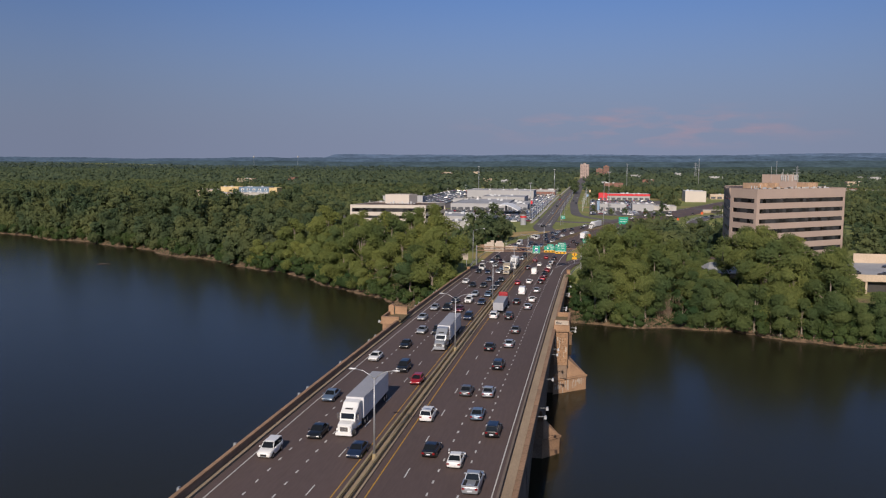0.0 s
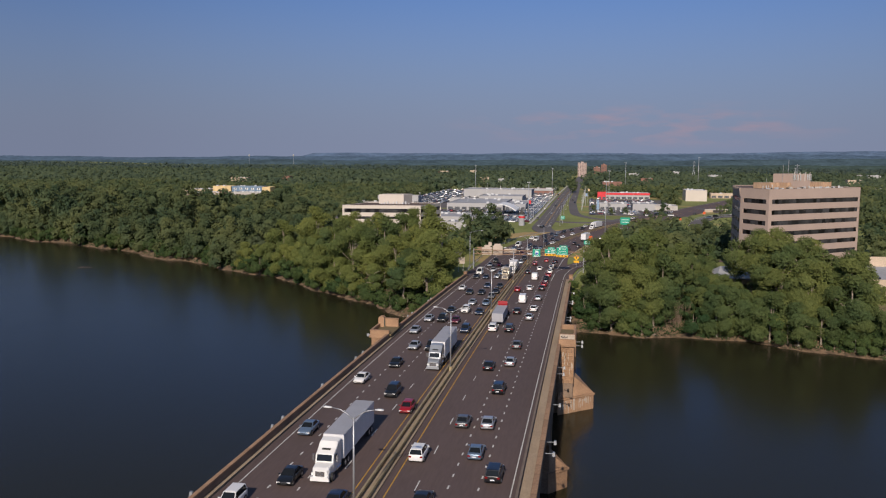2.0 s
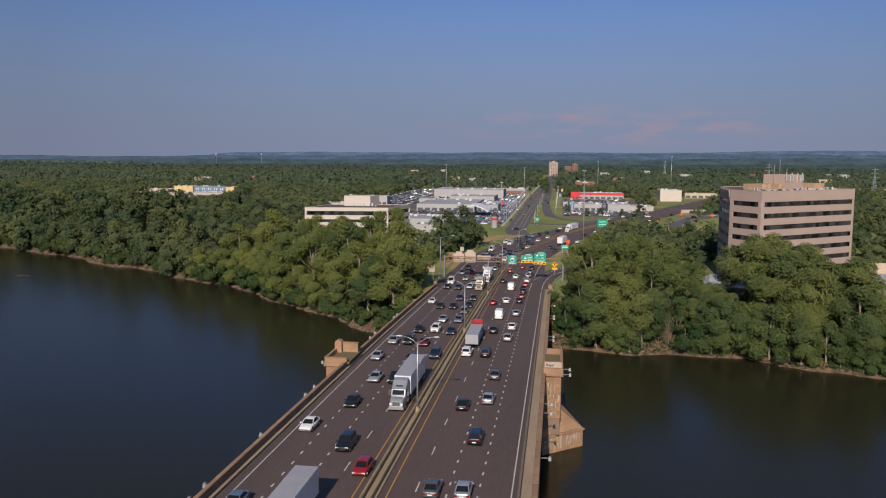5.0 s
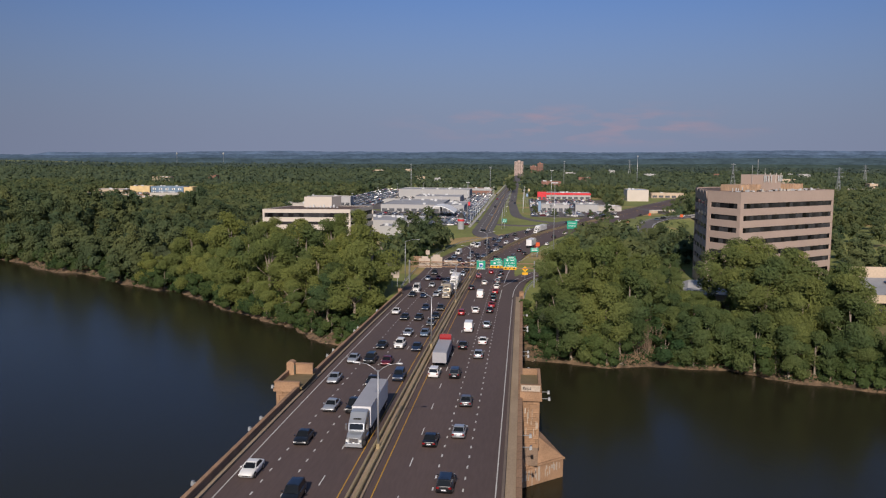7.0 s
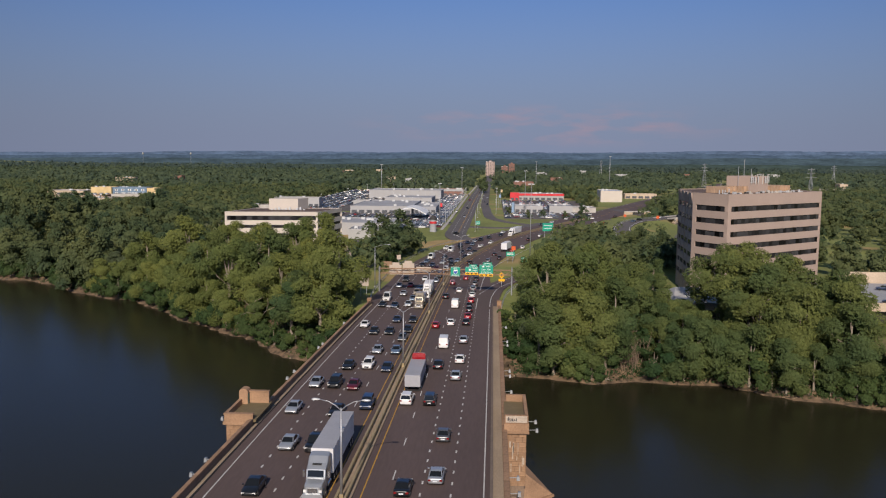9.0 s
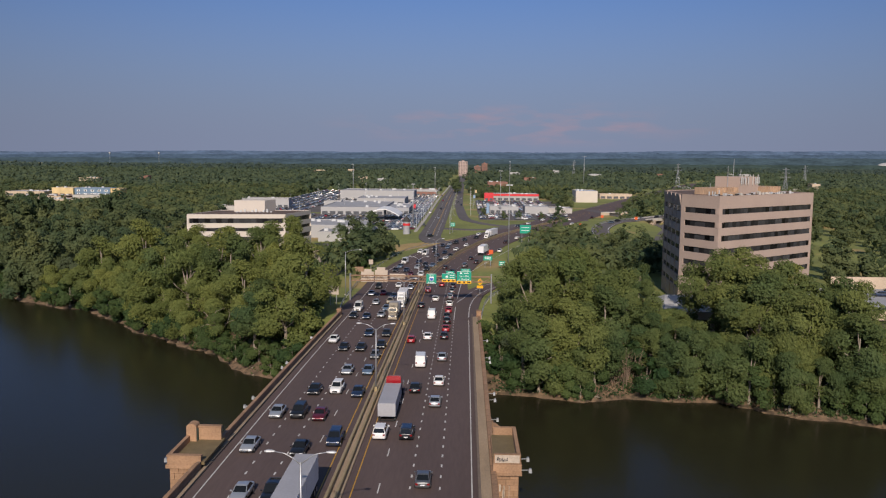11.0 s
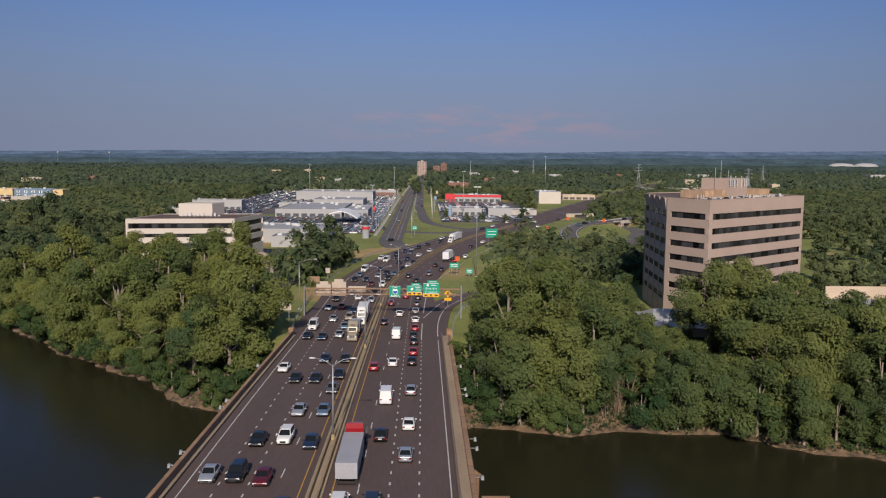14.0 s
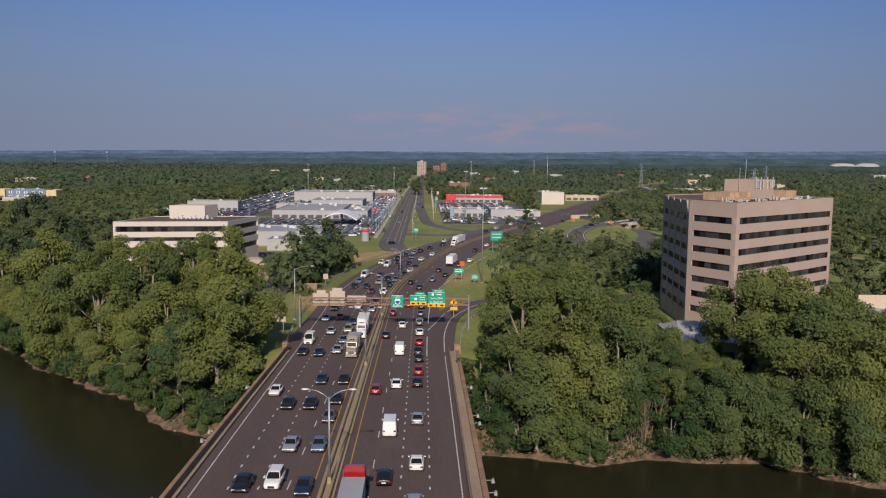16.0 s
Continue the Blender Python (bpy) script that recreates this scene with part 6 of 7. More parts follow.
for k in range(18):
    x, y = rng.uniform(-520, 620), rng.uniform(980, 2100)
    if abs(x) < 70:
        continue
    w, d = rng.uniform(10, 26), rng.uniform(9, 16)
    hall("house" if k % 3 else "warehouse", ("pale house half hidden in the woods", "white-walled hall half hidden in the woods", "brick house half hidden in the woods")[k % 3], x, x + w, y, y + d, rng.uniform(8, 12), (TAN_WALL, WHITE_WALL, BRICK)[k % 3], (ROOF, ROOF_GREY, ROOF)[k % 3], 3)
GREY_BRICK = material("grey brick", (0.25, 0.21, 0.18), 0.9, scale=0.3, fine=4)
brickhouse = hall("brick_house", "small grey brick office with a hipped tan roof", -57, -49, 352, 366, 5.0, GREY_BRICK, ROOF, 0, 14)
part("hipped_roof", Soup().taper(-4.4, 4.4, -7.4, 7.4, 5.3, 6.9, 3, 4), TAN_WALL, brickhouse)
for k in range(5):
    for z in (0.8, 3.0):
        if k < 3:
            part("window", Soup().box(-3.4 + 2.5 * k, -2.2 + 2.5 * k, -7.05, -6.95, z, z + 1.4), FRAME, brickhouse)
        part("window", Soup().box(3.95, 4.05, -6 + 2.6 * k, -4.8 + 2.6 * k, z, z + 1.4), FRAME, brickhouse)
canopy = thing("arched_canopy", "white arched canopy over a car forecourt", "canopy")
arc = [[(x, y, GRADE + 4.2 + 4.4 * math.sin(math.pi * (x + 56) / 22.0)) for y in (572, 604)] for x in np.linspace(-56, -34, 13)]
sp = Soup()
for (a, b2), (c, d) in zip(arc, arc[1:]):
    sp.add([a, b2, d, c, *[(p[0], p[1], p[2] - 0.5) for p in (a, b2, d, c)]], [(0, 3, 2, 1), (4, 5, 6, 7), (0, 4, 7, 3), (1, 2, 6, 5)])
part("roof", sp, SIGN_WHITE, canopy)
for x in (-55, -45, -35):
    for y in (584, 598):
        part("column", Soup().tube([(x, y, GRADE), (x, y, GRADE + 4.2 + 4.0 * math.sin(math.pi * (x + 56) / 22.0))], 0.2, 8), STEEL, canopy)
kiosk = thing("round_kiosk", "round grey kiosk tower with a red band", "kiosk", pose(-23, 486, GRADE))
part("wall", Soup().tube([(0, 0, -0.3), (0, 0, 7.5)], 1.9, 16), ROOF_GREY, kiosk)
part("band", Soup().tube([(0, 0, 5.0), (0, 0, 6.2)], 2.1, 16), RED_FASCIA, kiosk, "red sign band")
part("roof", Soup().tube([(0, 0, 7.5), (0, 0, 10.2)], [2.5, 0.1], 16), FRAME, kiosk)
for x, y, h, cl in ((-24, 560, 13, RED_FASCIA), (16, 720, 12, BLUE_WALL), (18, 780, 14, YELLOW_WALL)):
    p = thing("pole_banner", "banner hanging on a tall pole by the forecourts", "flag", pose(x, y, GRADE))
    part("pole", Soup().tube([(0, 0, 0), (0, 0, h)], 0.15, 6), STEEL, p)
    part("banner", Soup().box(0.1, 1.7, -0.04, 0.04, h - 3.0, h - 0.5), cl, p)

# the small bridge that carries the loop ramp over the lower road
under = thing("underpass", "low tan concrete bridge carrying the loop ramp", "bridge", pose(133.4, 583, GRADE - 0.3, 0, 0, 46))
for sx in (-1, 1):
    part("abutment", Soup().box(min(sx * 5.2, sx * 6.4), max(sx * 5.2, sx * 6.4), -6.6, 6.6, 0, 3.2), TAN_WALL, under)
    for sy in (-1, 1):
        v = [(sx * 5.2, sy * 6.0, 0), (sx * 12.5, sy * 8.4, 0), (sx * 12.5, sy * 8.4, 1.2), (sx * 5.2, sy * 6.0, 3.4)]
        v += [(x, y + sy * 0.5, z) for x, y, z in v]
        part("wing_wall", Soup().add(v, [(0, 1, 2, 3), (4, 7, 6, 5), (3, 2, 6, 7), (0, 3, 7, 4), (1, 5, 6, 2)]), TAN_WALL, under)
for sy in (-1, 1):
    part("girder", Soup().box(-7.5, 7.5, min(sy * 5.3, sy * 5.9), max(sy * 5.3, sy * 5.9), 2.5, 3.75), CONCRETE, under)
    part("parapet", Soup().box(-16, 16, min(sy * 5.35, sy * 5.65), max(sy * 5.35, sy * 5.65), 3.75, 4.5), CONCRETE, under)
hw = thing("underpass", "dark low underpass where the lower road meets the motorway", "bridge", pose(123, 661, GRADE - 0.3, 0, 0, 20))
part("wall", Soup().box(-12, -5, -0.4, 0.4, 0, 2.2), TAN_WALL, hw)
part("wall", Soup().box(5, 12, -0.4, 0.4, 0, 2.2), TAN_WALL, hw)
part("lintel", Soup().box(-12, 12, -0.5, 0.5, 2.2, 3.0), CONCRETE, hw)
# no passage is cut; a dark panel carries its shade
part("opening", Soup().box(-5, 5, 0.1, 0.3, 0, 2.2), FRAME, hw, "dark panel standing for the shaded passage")

# steel barrier along the outside of the loop ramp
barrier = thing("verge_rail", "steel guard rail along the outside of the loop ramp", "guard rail")
beam = Soup()
for h, w in ((0.55, 0.1), (0.70, 0.14)):
    ribbon(beam, loop_line, -4.9 - w / 2, -4.9 + w / 2, lambda y, h=h: loop_level(y) + h, 0.14)
part("beam", beam, STEEL, barrier)
lp = np.array(loop_line)
lt = np.gradient(lp, axis=0)
lt /= np.linalg.norm(lt, axis=1)[:, None]
pm = Soup().box(-0.07, 0.07, -0.07, 0.07, -0.3, 0.55).mesh("post", STEEL)
for (x, y), (tx, ty) in zip(lp, lt):
    o = new("post", pm)
    o.parent = barrier
    o.location = (x - 4.9 * ty, y + 4.9 * tx, float(loop_level(y)))

# the motorway overpass far behind the loop
flyover = thing("overpass", "pale concrete motorway overpass above distant trees", "bridge")
part("deck_slab", Soup().prism([(296, 1165), (262, 962), (274, 960), (308, 1163)], -1.6, 0.2), CONCRETE, flyover)
part("deck_slab", Soup().prism([(296, 1045), (420, 1010), (422, 1020), (298, 1055)], 1.6, 3.2), CONCRETE, flyover)
for k in range(6):
    part("column", Soup().box(300 + 21 * k, 302 + 21 * k, 1046 - 6 * k, 1049 - 6 * k, GRADE - 1, 1.7), CONCRETE, flyover)


# parking lots with cars in rows
for name, x0, x1, y0, y1 in (("lot_forecourts", -166, -20.5, 508, 1056), ("lot_east", 19, 94, 598, 845), ("lot_riverside", -60, -36, 316, 350), ("lot_office", -112, -56, 404, 432)):
    s = Soup()
    s.box(x0, x1, y0, y1, GRADE - 0.3, GRADE + 0.27)
    tagged(new(name, s.mesh(name, OLD_ASPHALT)), "grey asphalt parking lot", "parking lot", kind="structure")

# lines on the boulevard
for name, off, mat, dash in (("marking_boulevard_yellow", 0.9, PAINT_YELLOW, False), ("marking_boulevard_lane", -2.7, PAINT_WHITE, True), ("marking_boulevard_lane_east", 3.2, PAINT_WHITE, True)):
    s = Soup()
    p = smooth_path([(-9, 475), (-9, 520), (-8.6, 620), (-8, 900), (-3, 1500)], 6)
    if dash:
        for i in range(0, len(p) - 1, 2):
            ribbon(s, [p[i], p[i + 1]], off - 0.12, off + 0.12, GRADE + 0.43)
    else:
        ribbon(s, p, off - 0.22, off - 0.08, GRADE + 0.43)
        ribbon(s, p, off + 0.08, off + 0.22, GRADE + 0.43)
    marking(name, s, mat, "painted line on the boulevard")
s = Soup()
ribbon(s, smooth_path([(-18.6, 500), (-18, 560), (-17.6, 640), (-17, 900), (-13, 1300)], 8), -1.2, 0.6, GRADE + 0.45, 0.5)
tagged(new("pavement_boulevard", s.mesh("pavement_boulevard", CONCRETE)), "pale concrete pavement along the boulevard", "pavement", kind="structure")

# dry grass by the bend, and light poles along the forecourts
DRY = material("dry yellow grass", (0.40, 0.28, 0.11), 0.95, scale=0.12, fine=1.2, dark=0.7, light=1.2, bump=0.4)
patch = Soup()
pp = smooth_path([(-31, 372), (-25, 398), (-14, 424), (-2, 446), (8, 462)], 4)
for i, (x, y) in enumerate(pp):
    w = 7.5 * math.sin(math.pi * (i + 0.5) / len(pp)) + 0.8 * math.sin(i * 1.7)
    for k in (-1, 1):
        px, py = x + k * w - 2.5, y - k * w * 0.3
        patch.v.append((px, py, float(land(np.array(px), np.array(py))) + 0.1))
for i in range(len(pp) - 1):
    patch.f.append((2 * i, 2 * i + 1, 2 * i + 3, 2 * i + 2))
    patch.m.append(0)
tagged(new("ground_dry_grass", patch.mesh("ground_dry_grass", DRY)), "dry yellow grass beside the bend", "grass", kind="structure")
pole = thing("lot_lamp", "pale slim light pole beside the car lots", "lamp post", pose(-19.4, 520, GRADE + 0.2), group="light poles of the lots")
part("pole", Soup().tube([(0, 0, 0), (0, 0, 9)], [0.13, 0.09], 7), LAMP_HEAD, pole)
part("lamp_head", Soup().box(-0.9, 0.9, -0.15, 0.15, 8.9, 9.1), LAMP_HEAD, pole)
for k in range(1, 17):
    copy_thing(pole, pose(-19.4 + 0.04 * k, 520 + 26 * k, GRADE + 0.2))
for k in range(9):
    copy_thing(pole, pose(13.5 + 0.2 * k, 640 + 40 * k, GRADE + 0.2))
for k in range(14):
    copy_thing(pole, pose(-140 + (k % 4) * 28, 600 + 34 * k, GRADE + 0.2))


# far landmarks: domes, water towers and power pylons above the woods
def dome(x, y, w, d, base, top):
    t = thing("sports_dome", "wide white air-supported sports dome beyond the woods", "dome", pose(x, y, 0))
    s = Soup()
    s.loft([[(w * c * math.cos(a), d * c * math.sin(a), base + (top - base) * h) for a in np.linspace(0, 2 * math.pi, 28, endpoint=False)] for c, h in ((1, 0), (1, 0.55), (0.93, 0.78), (0.7, 0.93), (0.35, 1.0), (0.02, 1.01))])
    part("cover", s, WHITE_WALL, t)


dome(1812, 3430, 52, 30, -12, 30)
dome(1712, 3430, 56, 28, -12, 29)


def water_tower(x, y, top):
    t = thing("water_tower", "white water tower standing above distant woods", "water tower", pose(x, y, 0))
    part("tank", Soup().loft([[(r * math.cos(a), r * math.sin(a), top - z) for a in np.linspace(0, 2 * math.pi, 16, endpoint=False)] for r, z in ((0.8, 8), (2.4, 6.5), (3.3, 4.2), (2.8, 1.6), (1.2, 0.3), (0.1, 0))]), WHITE_WALL, t)
    part("stem", Soup().tube([(0, 0, -8), (0, 0, top - 7)], 0.4, 8), STEEL, t)


water_tower(-1268, 3000, 43)
water_tower(-1090, 3000, 44)


def power_pylon(x, y, h):
    t = thing("power_pylon", "grey steel lattice power pylon above the woods", "pylon", pose(x, y, GRADE))
    for sx in (-1, 1):
        for sy in (-1, 1):
            part("leg", Soup().tube([(3.2 * sx, 3.2 * sy, -0.5), (0.7 * sx, 0.7 * sy, h * 0.7), (0.3 * sx, 0.3 * sy, h)], 0.22, 4), STEEL, t)
    for k in range(6):
        z, z2 = h * k / 8, h * (k + 1) / 8
        r, r2 = 3.2 - 2.5 * min(1, z / h / 0.7), 3.2 - 2.5 * min(1, z2 / h / 0.7)
        part("brace", Soup().tube([(-r, -r, z), (r2, -r2, z2)], 0.12, 4), STEEL, t)
        part("brace", Soup().tube([(r, -r, z), (-r2, -r2, z2)], 0.12, 4), STEEL, t)
    for z, w in ((h * 0.72, 5.5), (h * 0.84, 4.5), (h * 0.95, 3.5)):
        part("crossarm", Soup().tube([(-w, 0, z), (w, 0, z)], 0.2, 4), STEEL, t)


for x, y, h in ((340, 900, 35), (330, 1300, 36), (600, 1500, 34), (250, 1900, 38)):
    power_pylon(x, y, h)

# ---- vehicles ----
GLASS = material("dark car glass", (0.012, 0.014, 0.016), 0.06, scale=2, fine=5, dark=0.95, light=1.05, bump=0, spec=0.35)
RIM = material("alloy wheel", (0.45, 0.45, 0.46), 0.35, 0.8, scale=5, fine=20, bump=0)
RED_LENS = material("red lamp lens", (0.20, 0.008, 0.010), 0.25, scale=5, fine=20, bump=0)
CLEAR_LENS = material("clear lamp lens", (0.75, 0.75, 0.72), 0.15, scale=5, fine=20, bump=0)
PLATE = material("pale number plate", (0.7, 0.72, 0.75), 0.5, scale=5, fine=20, bump=0)
CHROME = material("chrome grille", (0.5, 0.5, 0.5), 0.25, 0.9, scale=5, fine=20, bump=0)


def paint(name, c, metal=0.25, rough=0.3):
    m = material("car paint " + name, c, rough, metal, scale=0.8, fine=30, dark=0.93, light=1.05, bump=0)
    m.node_tree.nodes["Principled BSDF"].inputs["Coat Weight"].default_value = 0.35
    return m


PAINTS = {k: paint(k, c, mt) for k, c, mt in (
    ("white", (0.78, 0.77, 0.74), 0), ("black", (0.012, 0.013, 0.015), 0.1), ("silver", (0.45, 0.47, 0.49), 0.5), ("grey", (0.13, 0.135, 0.14), 0.4),
    ("dark blue", (0.02, 0.035, 0.075), 0.3), ("steel blue", (0.16, 0.22, 0.30), 0.4), ("red", (0.32, 0.012, 0.018), 0.1), ("maroon", (0.13, 0.015, 0.025), 0.3), ("beige", (0.42, 0.36, 0.27), 0.3))}
# length, half width, belt, roof, cabin foot (rear, front), cabin top (rear, front), nose height, tail height
BODIES = {
    "sedan": (4.75, 0.92, 0.95, 1.45, -1.80, 1.05, -1.05, 0.25, 0.80, 0.98),
    "hatchback": (4.2, 0.88, 0.96, 1.50, -1.95, 1.10, -1.55, 0.30, 0.80, 0.98),
    "suv": (4.75, 0.96, 1.10, 1.75, -2.25, 1.10, -2.10, 0.45, 0.98, 1.12),
    "minivan": (5.0, 0.99, 1.08, 1.78, -2.35, 1.55, -2.2, 0.75, 0.92, 1.10),
    "pickup": (5.7, 1.00, 1.12, 1.85, -0.75, 1.25, -0.55, 0.55, 1.05, 1.12),
    "panel_van": (5.9, 1.02, 1.25, 2.35, -2.85, 1.95, -2.75, 1.15, 1.05, 1.28),
}


def ring(y, w, z0, z1, r=0.14):
    """A rounded cross-section: upright sides that draw in above the sill and roll over at the top."""
    zm = z0 + (z1 - z0) * 0.55
    return [(-w * 0.97, y, z0 + r), (-w * 0.9, y, z0), (w * 0.9, y, z0), (w * 0.97, y, z0 + r), (w, y, zm), (w * 0.975, y, z1 - r * 0.9), (w * 0.93, y, z1 - r * 0.3), (w * 0.80, y, z1), (w * 0.4, y, z1 + 0.025), (-w * 0.4, y, z1 + 0.025), (-w * 0.80, y, z1), (-w * 0.93, y, z1 - r * 0.3), (-w * 0.975, y, z1 - r * 0.9), (-w, y, zm)]


def wheel_mesh(r=0.34, w=0.22):
    s = Soup()
    s.tube([(-w / 2, 0, 0), (w / 2, 0, 0)], r, 14, 0)
    s.tube([(-w / 2 - 0.01, 0, 0), (w / 2 + 0.01, 0, 0)], r * 0.62, 10, 1)
    return s.mesh("wheel", [BLACK, RIM])


WHEEL = wheel_mesh()
BIG_WHEEL = wheel_mesh(0.5, 0.3)


def pane(corners, out=0.012):
    """A thin pane, a little proud of the four corners, drawn in from them for the pillars."""
    c = [Vector(p) for p in corners]
    n = (c[1] - c[0]).cross(c[3] - c[0]).normalized()
    m = sum(c, Vector()) / 4
    q = [m + (p - m) * 0.9 for p in c]
    v = [tuple(p + n * out) for p in q] + [tuple(p - n * 0.02) for p in q]
    return Soup().add(v, [(0, 1, 2, 3), (0, 4, 5, 1), (1, 5, 6, 2), (2, 6, 7, 3), (3, 7, 4, 0)])


COLOUR_WORDS = {"sedan": "four-door saloon car", "hatchback": "small hatchback car", "suv": "tall sport utility car", "minivan": "family minivan", "pickup": "pickup truck with an open bed", "panel_van": "high-roofed delivery van"}


def build_car(kind, colour):
    length, w, belt, roof, r0, f0, r1, f1, nose, tail = BODIES[kind]
    col, h = PAINTS[colour], length / 2
    car = thing(kind, f"{colour} {COLOUR_WORDS[kind]} on the asphalt road", "van" if "van" in kind else "pickup" if kind == "pickup" else "car", group="traffic")
    b = Soup()
    b.loft([ring(-h, w * 0.78, 0.42, tail - 0.16), ring(-h + 0.05, w * 0.88, 0.34, tail - 0.05), ring(-h + 0.2, w * 0.95, 0.28, tail), ring(-h * 0.72, w * 0.99, 0.24, (tail + belt) / 2), ring(-h * 0.5, w, 0.24, belt), ring(0, w, 0.22, belt), ring(h * 0.42, w, 0.24, belt - 0.02), ring(h * 0.62, w * 0.985, 0.25, (belt + nose) / 2 + 0.02), ring(h * 0.82, w * 0.95, 0.26, nose), ring(h - 0.14, w * 0.88, 0.3, nose - 0.1), ring(h - 0.04, w * 0.80, 0.36, nose - 0.18), ring(h, w * 0.70, 0.42, nose - 0.26)])
    part("body", b, col, car, smooth=True)
    for sy in (-h * 0.60, h * 0.62):
        for sg in (-1, 1):
            part("wheel_arch", Soup().tube([(sg * (w - 0.12), sy, 0.36), (sg * (w + 0.006), sy, 0.36)], 0.41, 14), BLACK, car)
    ti, zb = 0.82, belt - 0.03
    c = Soup()
    lo = [(-w * 0.88, r0, zb), (w * 0.88, r0, zb), (w * 0.88, f0, zb), (-w * 0.88, f0, zb)]
    tp = ti if kind != "panel_van" else 0.95
    hi = [(-w * 0.88 * tp, r1, roof - 0.04), (w * 0.88 * tp, r1, roof - 0.04), (w * 0.88 * tp, f1, roof - 0.04), (-w * 0.88 * tp, f1, roof - 0.04)]
    top = [(x * 0.86, y + (0.12 if y < 0 else -0.12), roof - 0.005) for x, y, z in hi]
    crest = [(x * 0.5, y * 0.6 - 0.1, roof + 0.02) for x, y, z in hi]
    c.loft([lo, hi, top, crest])
    part("cabin", c, col, car)
    part("windscreen", pane([lo[2], lo[3], hi[3], hi[2]]), GLASS, car)
    if kind != "panel_van":
        part("rear_window", pane([lo[0], lo[1], hi[1], hi[0]]), GLASS, car)
        part("side_window", pane([lo[1], lo[2], hi[2], hi[1]]), GLASS, car)
        part("side_window", pane([lo[3], lo[0], hi[0], hi[3]]), GLASS, car)
    else:
        for sg in (1, -1):
            part("side_window", pane([(sg * w * 0.88, 0.7, zb), (sg * w * 0.88, 1.75, zb), (sg * w * 0.84, 1.2, 2.0), (sg * w * 0.84, 0.7, 2.0)][:: sg]), GLASS, car)
    if kind == "pickup":
        part("bed", Soup().box(-w * 0.82, w * 0.82, -h + 0.2, r0 - 0.1, belt - 0.005, belt + 0.02), BLACK, car, "dark open load bed")
        for sg in (-1, 1):
            part("bed_rail", Soup().box(sg * w * 0.9 - 0.06, sg * w * 0.9 + 0.06, -h + 0.15, r0, belt - 0.1, belt + 0.12), col, car)
        part("tailgate", Soup().box(-w * 0.9, w * 0.9, -h + 0.06, -h + 0.14, 0.6, belt + 0.12), col, car)
    for sy in (-h * 0.60, h * 0.62):
        for sg in (-1, 1):
            o = new("wheel", WHEEL)
            o.parent, o.location = car, (sg * (w - 0.085), sy, 0.34)
    for sg in (-1, 1):
        part("headlight", Soup().box(sg * w * 0.66 - 0.2, sg * w * 0.66 + 0.2, h - 0.16, h - 0.03, nose - 0.3, nose - 0.14), CLEAR_LENS, car)
        part("tail_light", Soup().box(sg * w * 0.72 - 0.16, sg * w * 0.72 + 0.16, -h - 0.005, -h + 0.12, tail - 0.36, tail - 0.14), RED_LENS, car)
        part("mirror", Soup().box(sg * (w + 0.08) - 0.1, sg * (w + 0.08) + 0.1, f0 - 0.35, f0 - 0.22, belt, belt + 0.14), col, car)
    part("number_plate", Soup().box(-0.26, 0.26, -h - 0.012, -h + 0.05, 0.55, 0.70), PLATE, car)
    part("grille", Soup().box(-w * 0.4, w * 0.4, h - 0.05, h + 0.012, 0.42, nose - 0.28), BLACK, car)
    return car


STOCK = {}


def park(kind, colour, x, y, heading=0.0, z=None):
    zz = float(deck(y)) + 0.01 if z is None else z
    slope = math.degrees(math.atan2(float(deck(y + 1) - deck(y - 1)), 2)) if z is None else 0.0
    m = pose(x, y, zz) @ pose(0, 0, 0, slope) @ pose(0, 0, 0, 0, 0, heading)
    if (kind, colour) not in STOCK:
        STOCK[kind, colour] = build_car(kind, colour)
        STOCK[kind, colour].matrix_world = m
        return STOCK[kind, colour]
    return copy_thing(STOCK[kind, colour], m)


def bearing(y):
    return -math.degrees(math.atan2(float(midline(np.array(y + 4.0)) - midline(np.array(y - 4.0))), 8.0))


SHORT = {"s": "sedan", "h": "hatchback", "u": "suv", "m": "minivan", "p": "pickup", "v": "panel_van", "w": "white", "k": "black", "i": "silver", "g": "grey", "d": "dark blue", "b": "steel blue", "r": "red", "a": "maroon", "e": "beige"}


def traffic(text, away):
    """Vehicles as kind and colour letters, x, y; away: they show their tails."""
    for item in text.split(";"):
        code, x, y = item.split()
        x, y = float(x), float(y)
        wig = 2.5 * math.sin(x * 3.1 + y)
        park(SHORT[code[0]], SHORT[code[1]], x, y + (2.2 if away else 2.0), bearing(y) + (0 if away else 180) + wig * 0.4)


# towards the camera, from the river to the bend
traffic("uw -18.3 34;sk -14.7 42;sd -7.5 36;sb -18.3 59;uk -11.3 79;hr -7.2 71;sw -18.3 86;sk -15.2 98", False)
traffic("si -14.9 113;pk -11.4 113;sk -11.4 128;ud -7.5 132;si -18.1 129;si -17.9 144;uk -14.7 144;sa -11.4 143;sk -14.7 157;uw -11.2 158;sd -7.5 156;si -11.3 171;sb -7.6 171;sk -11.4 191;sk -7.6 194;sk -14.9 191;sw -18.2 199;sg -7.7 184;sd -11.6 207;sk -7.7 207;sk -18.3 231", False)
traffic("vw -18.6 243;sd -14.9 230;si -11.5 233;si -15.2 255;si -18.6 274;sr -15.2 276;ue -11.4 257;sb -11.3 244;sd -11.3 269;uk -18.3 292;sw -12.0 295;si -7.9 291;uk -7.6 303;sk -16.1 332;sb -15.3 343;vw -14.4 356;sd -12.2 332;sa -9.9 322;uw -6.1 320;si -8.6 341;uk -4.8 335;sd -8.9 358;sk -6.0 349", False)
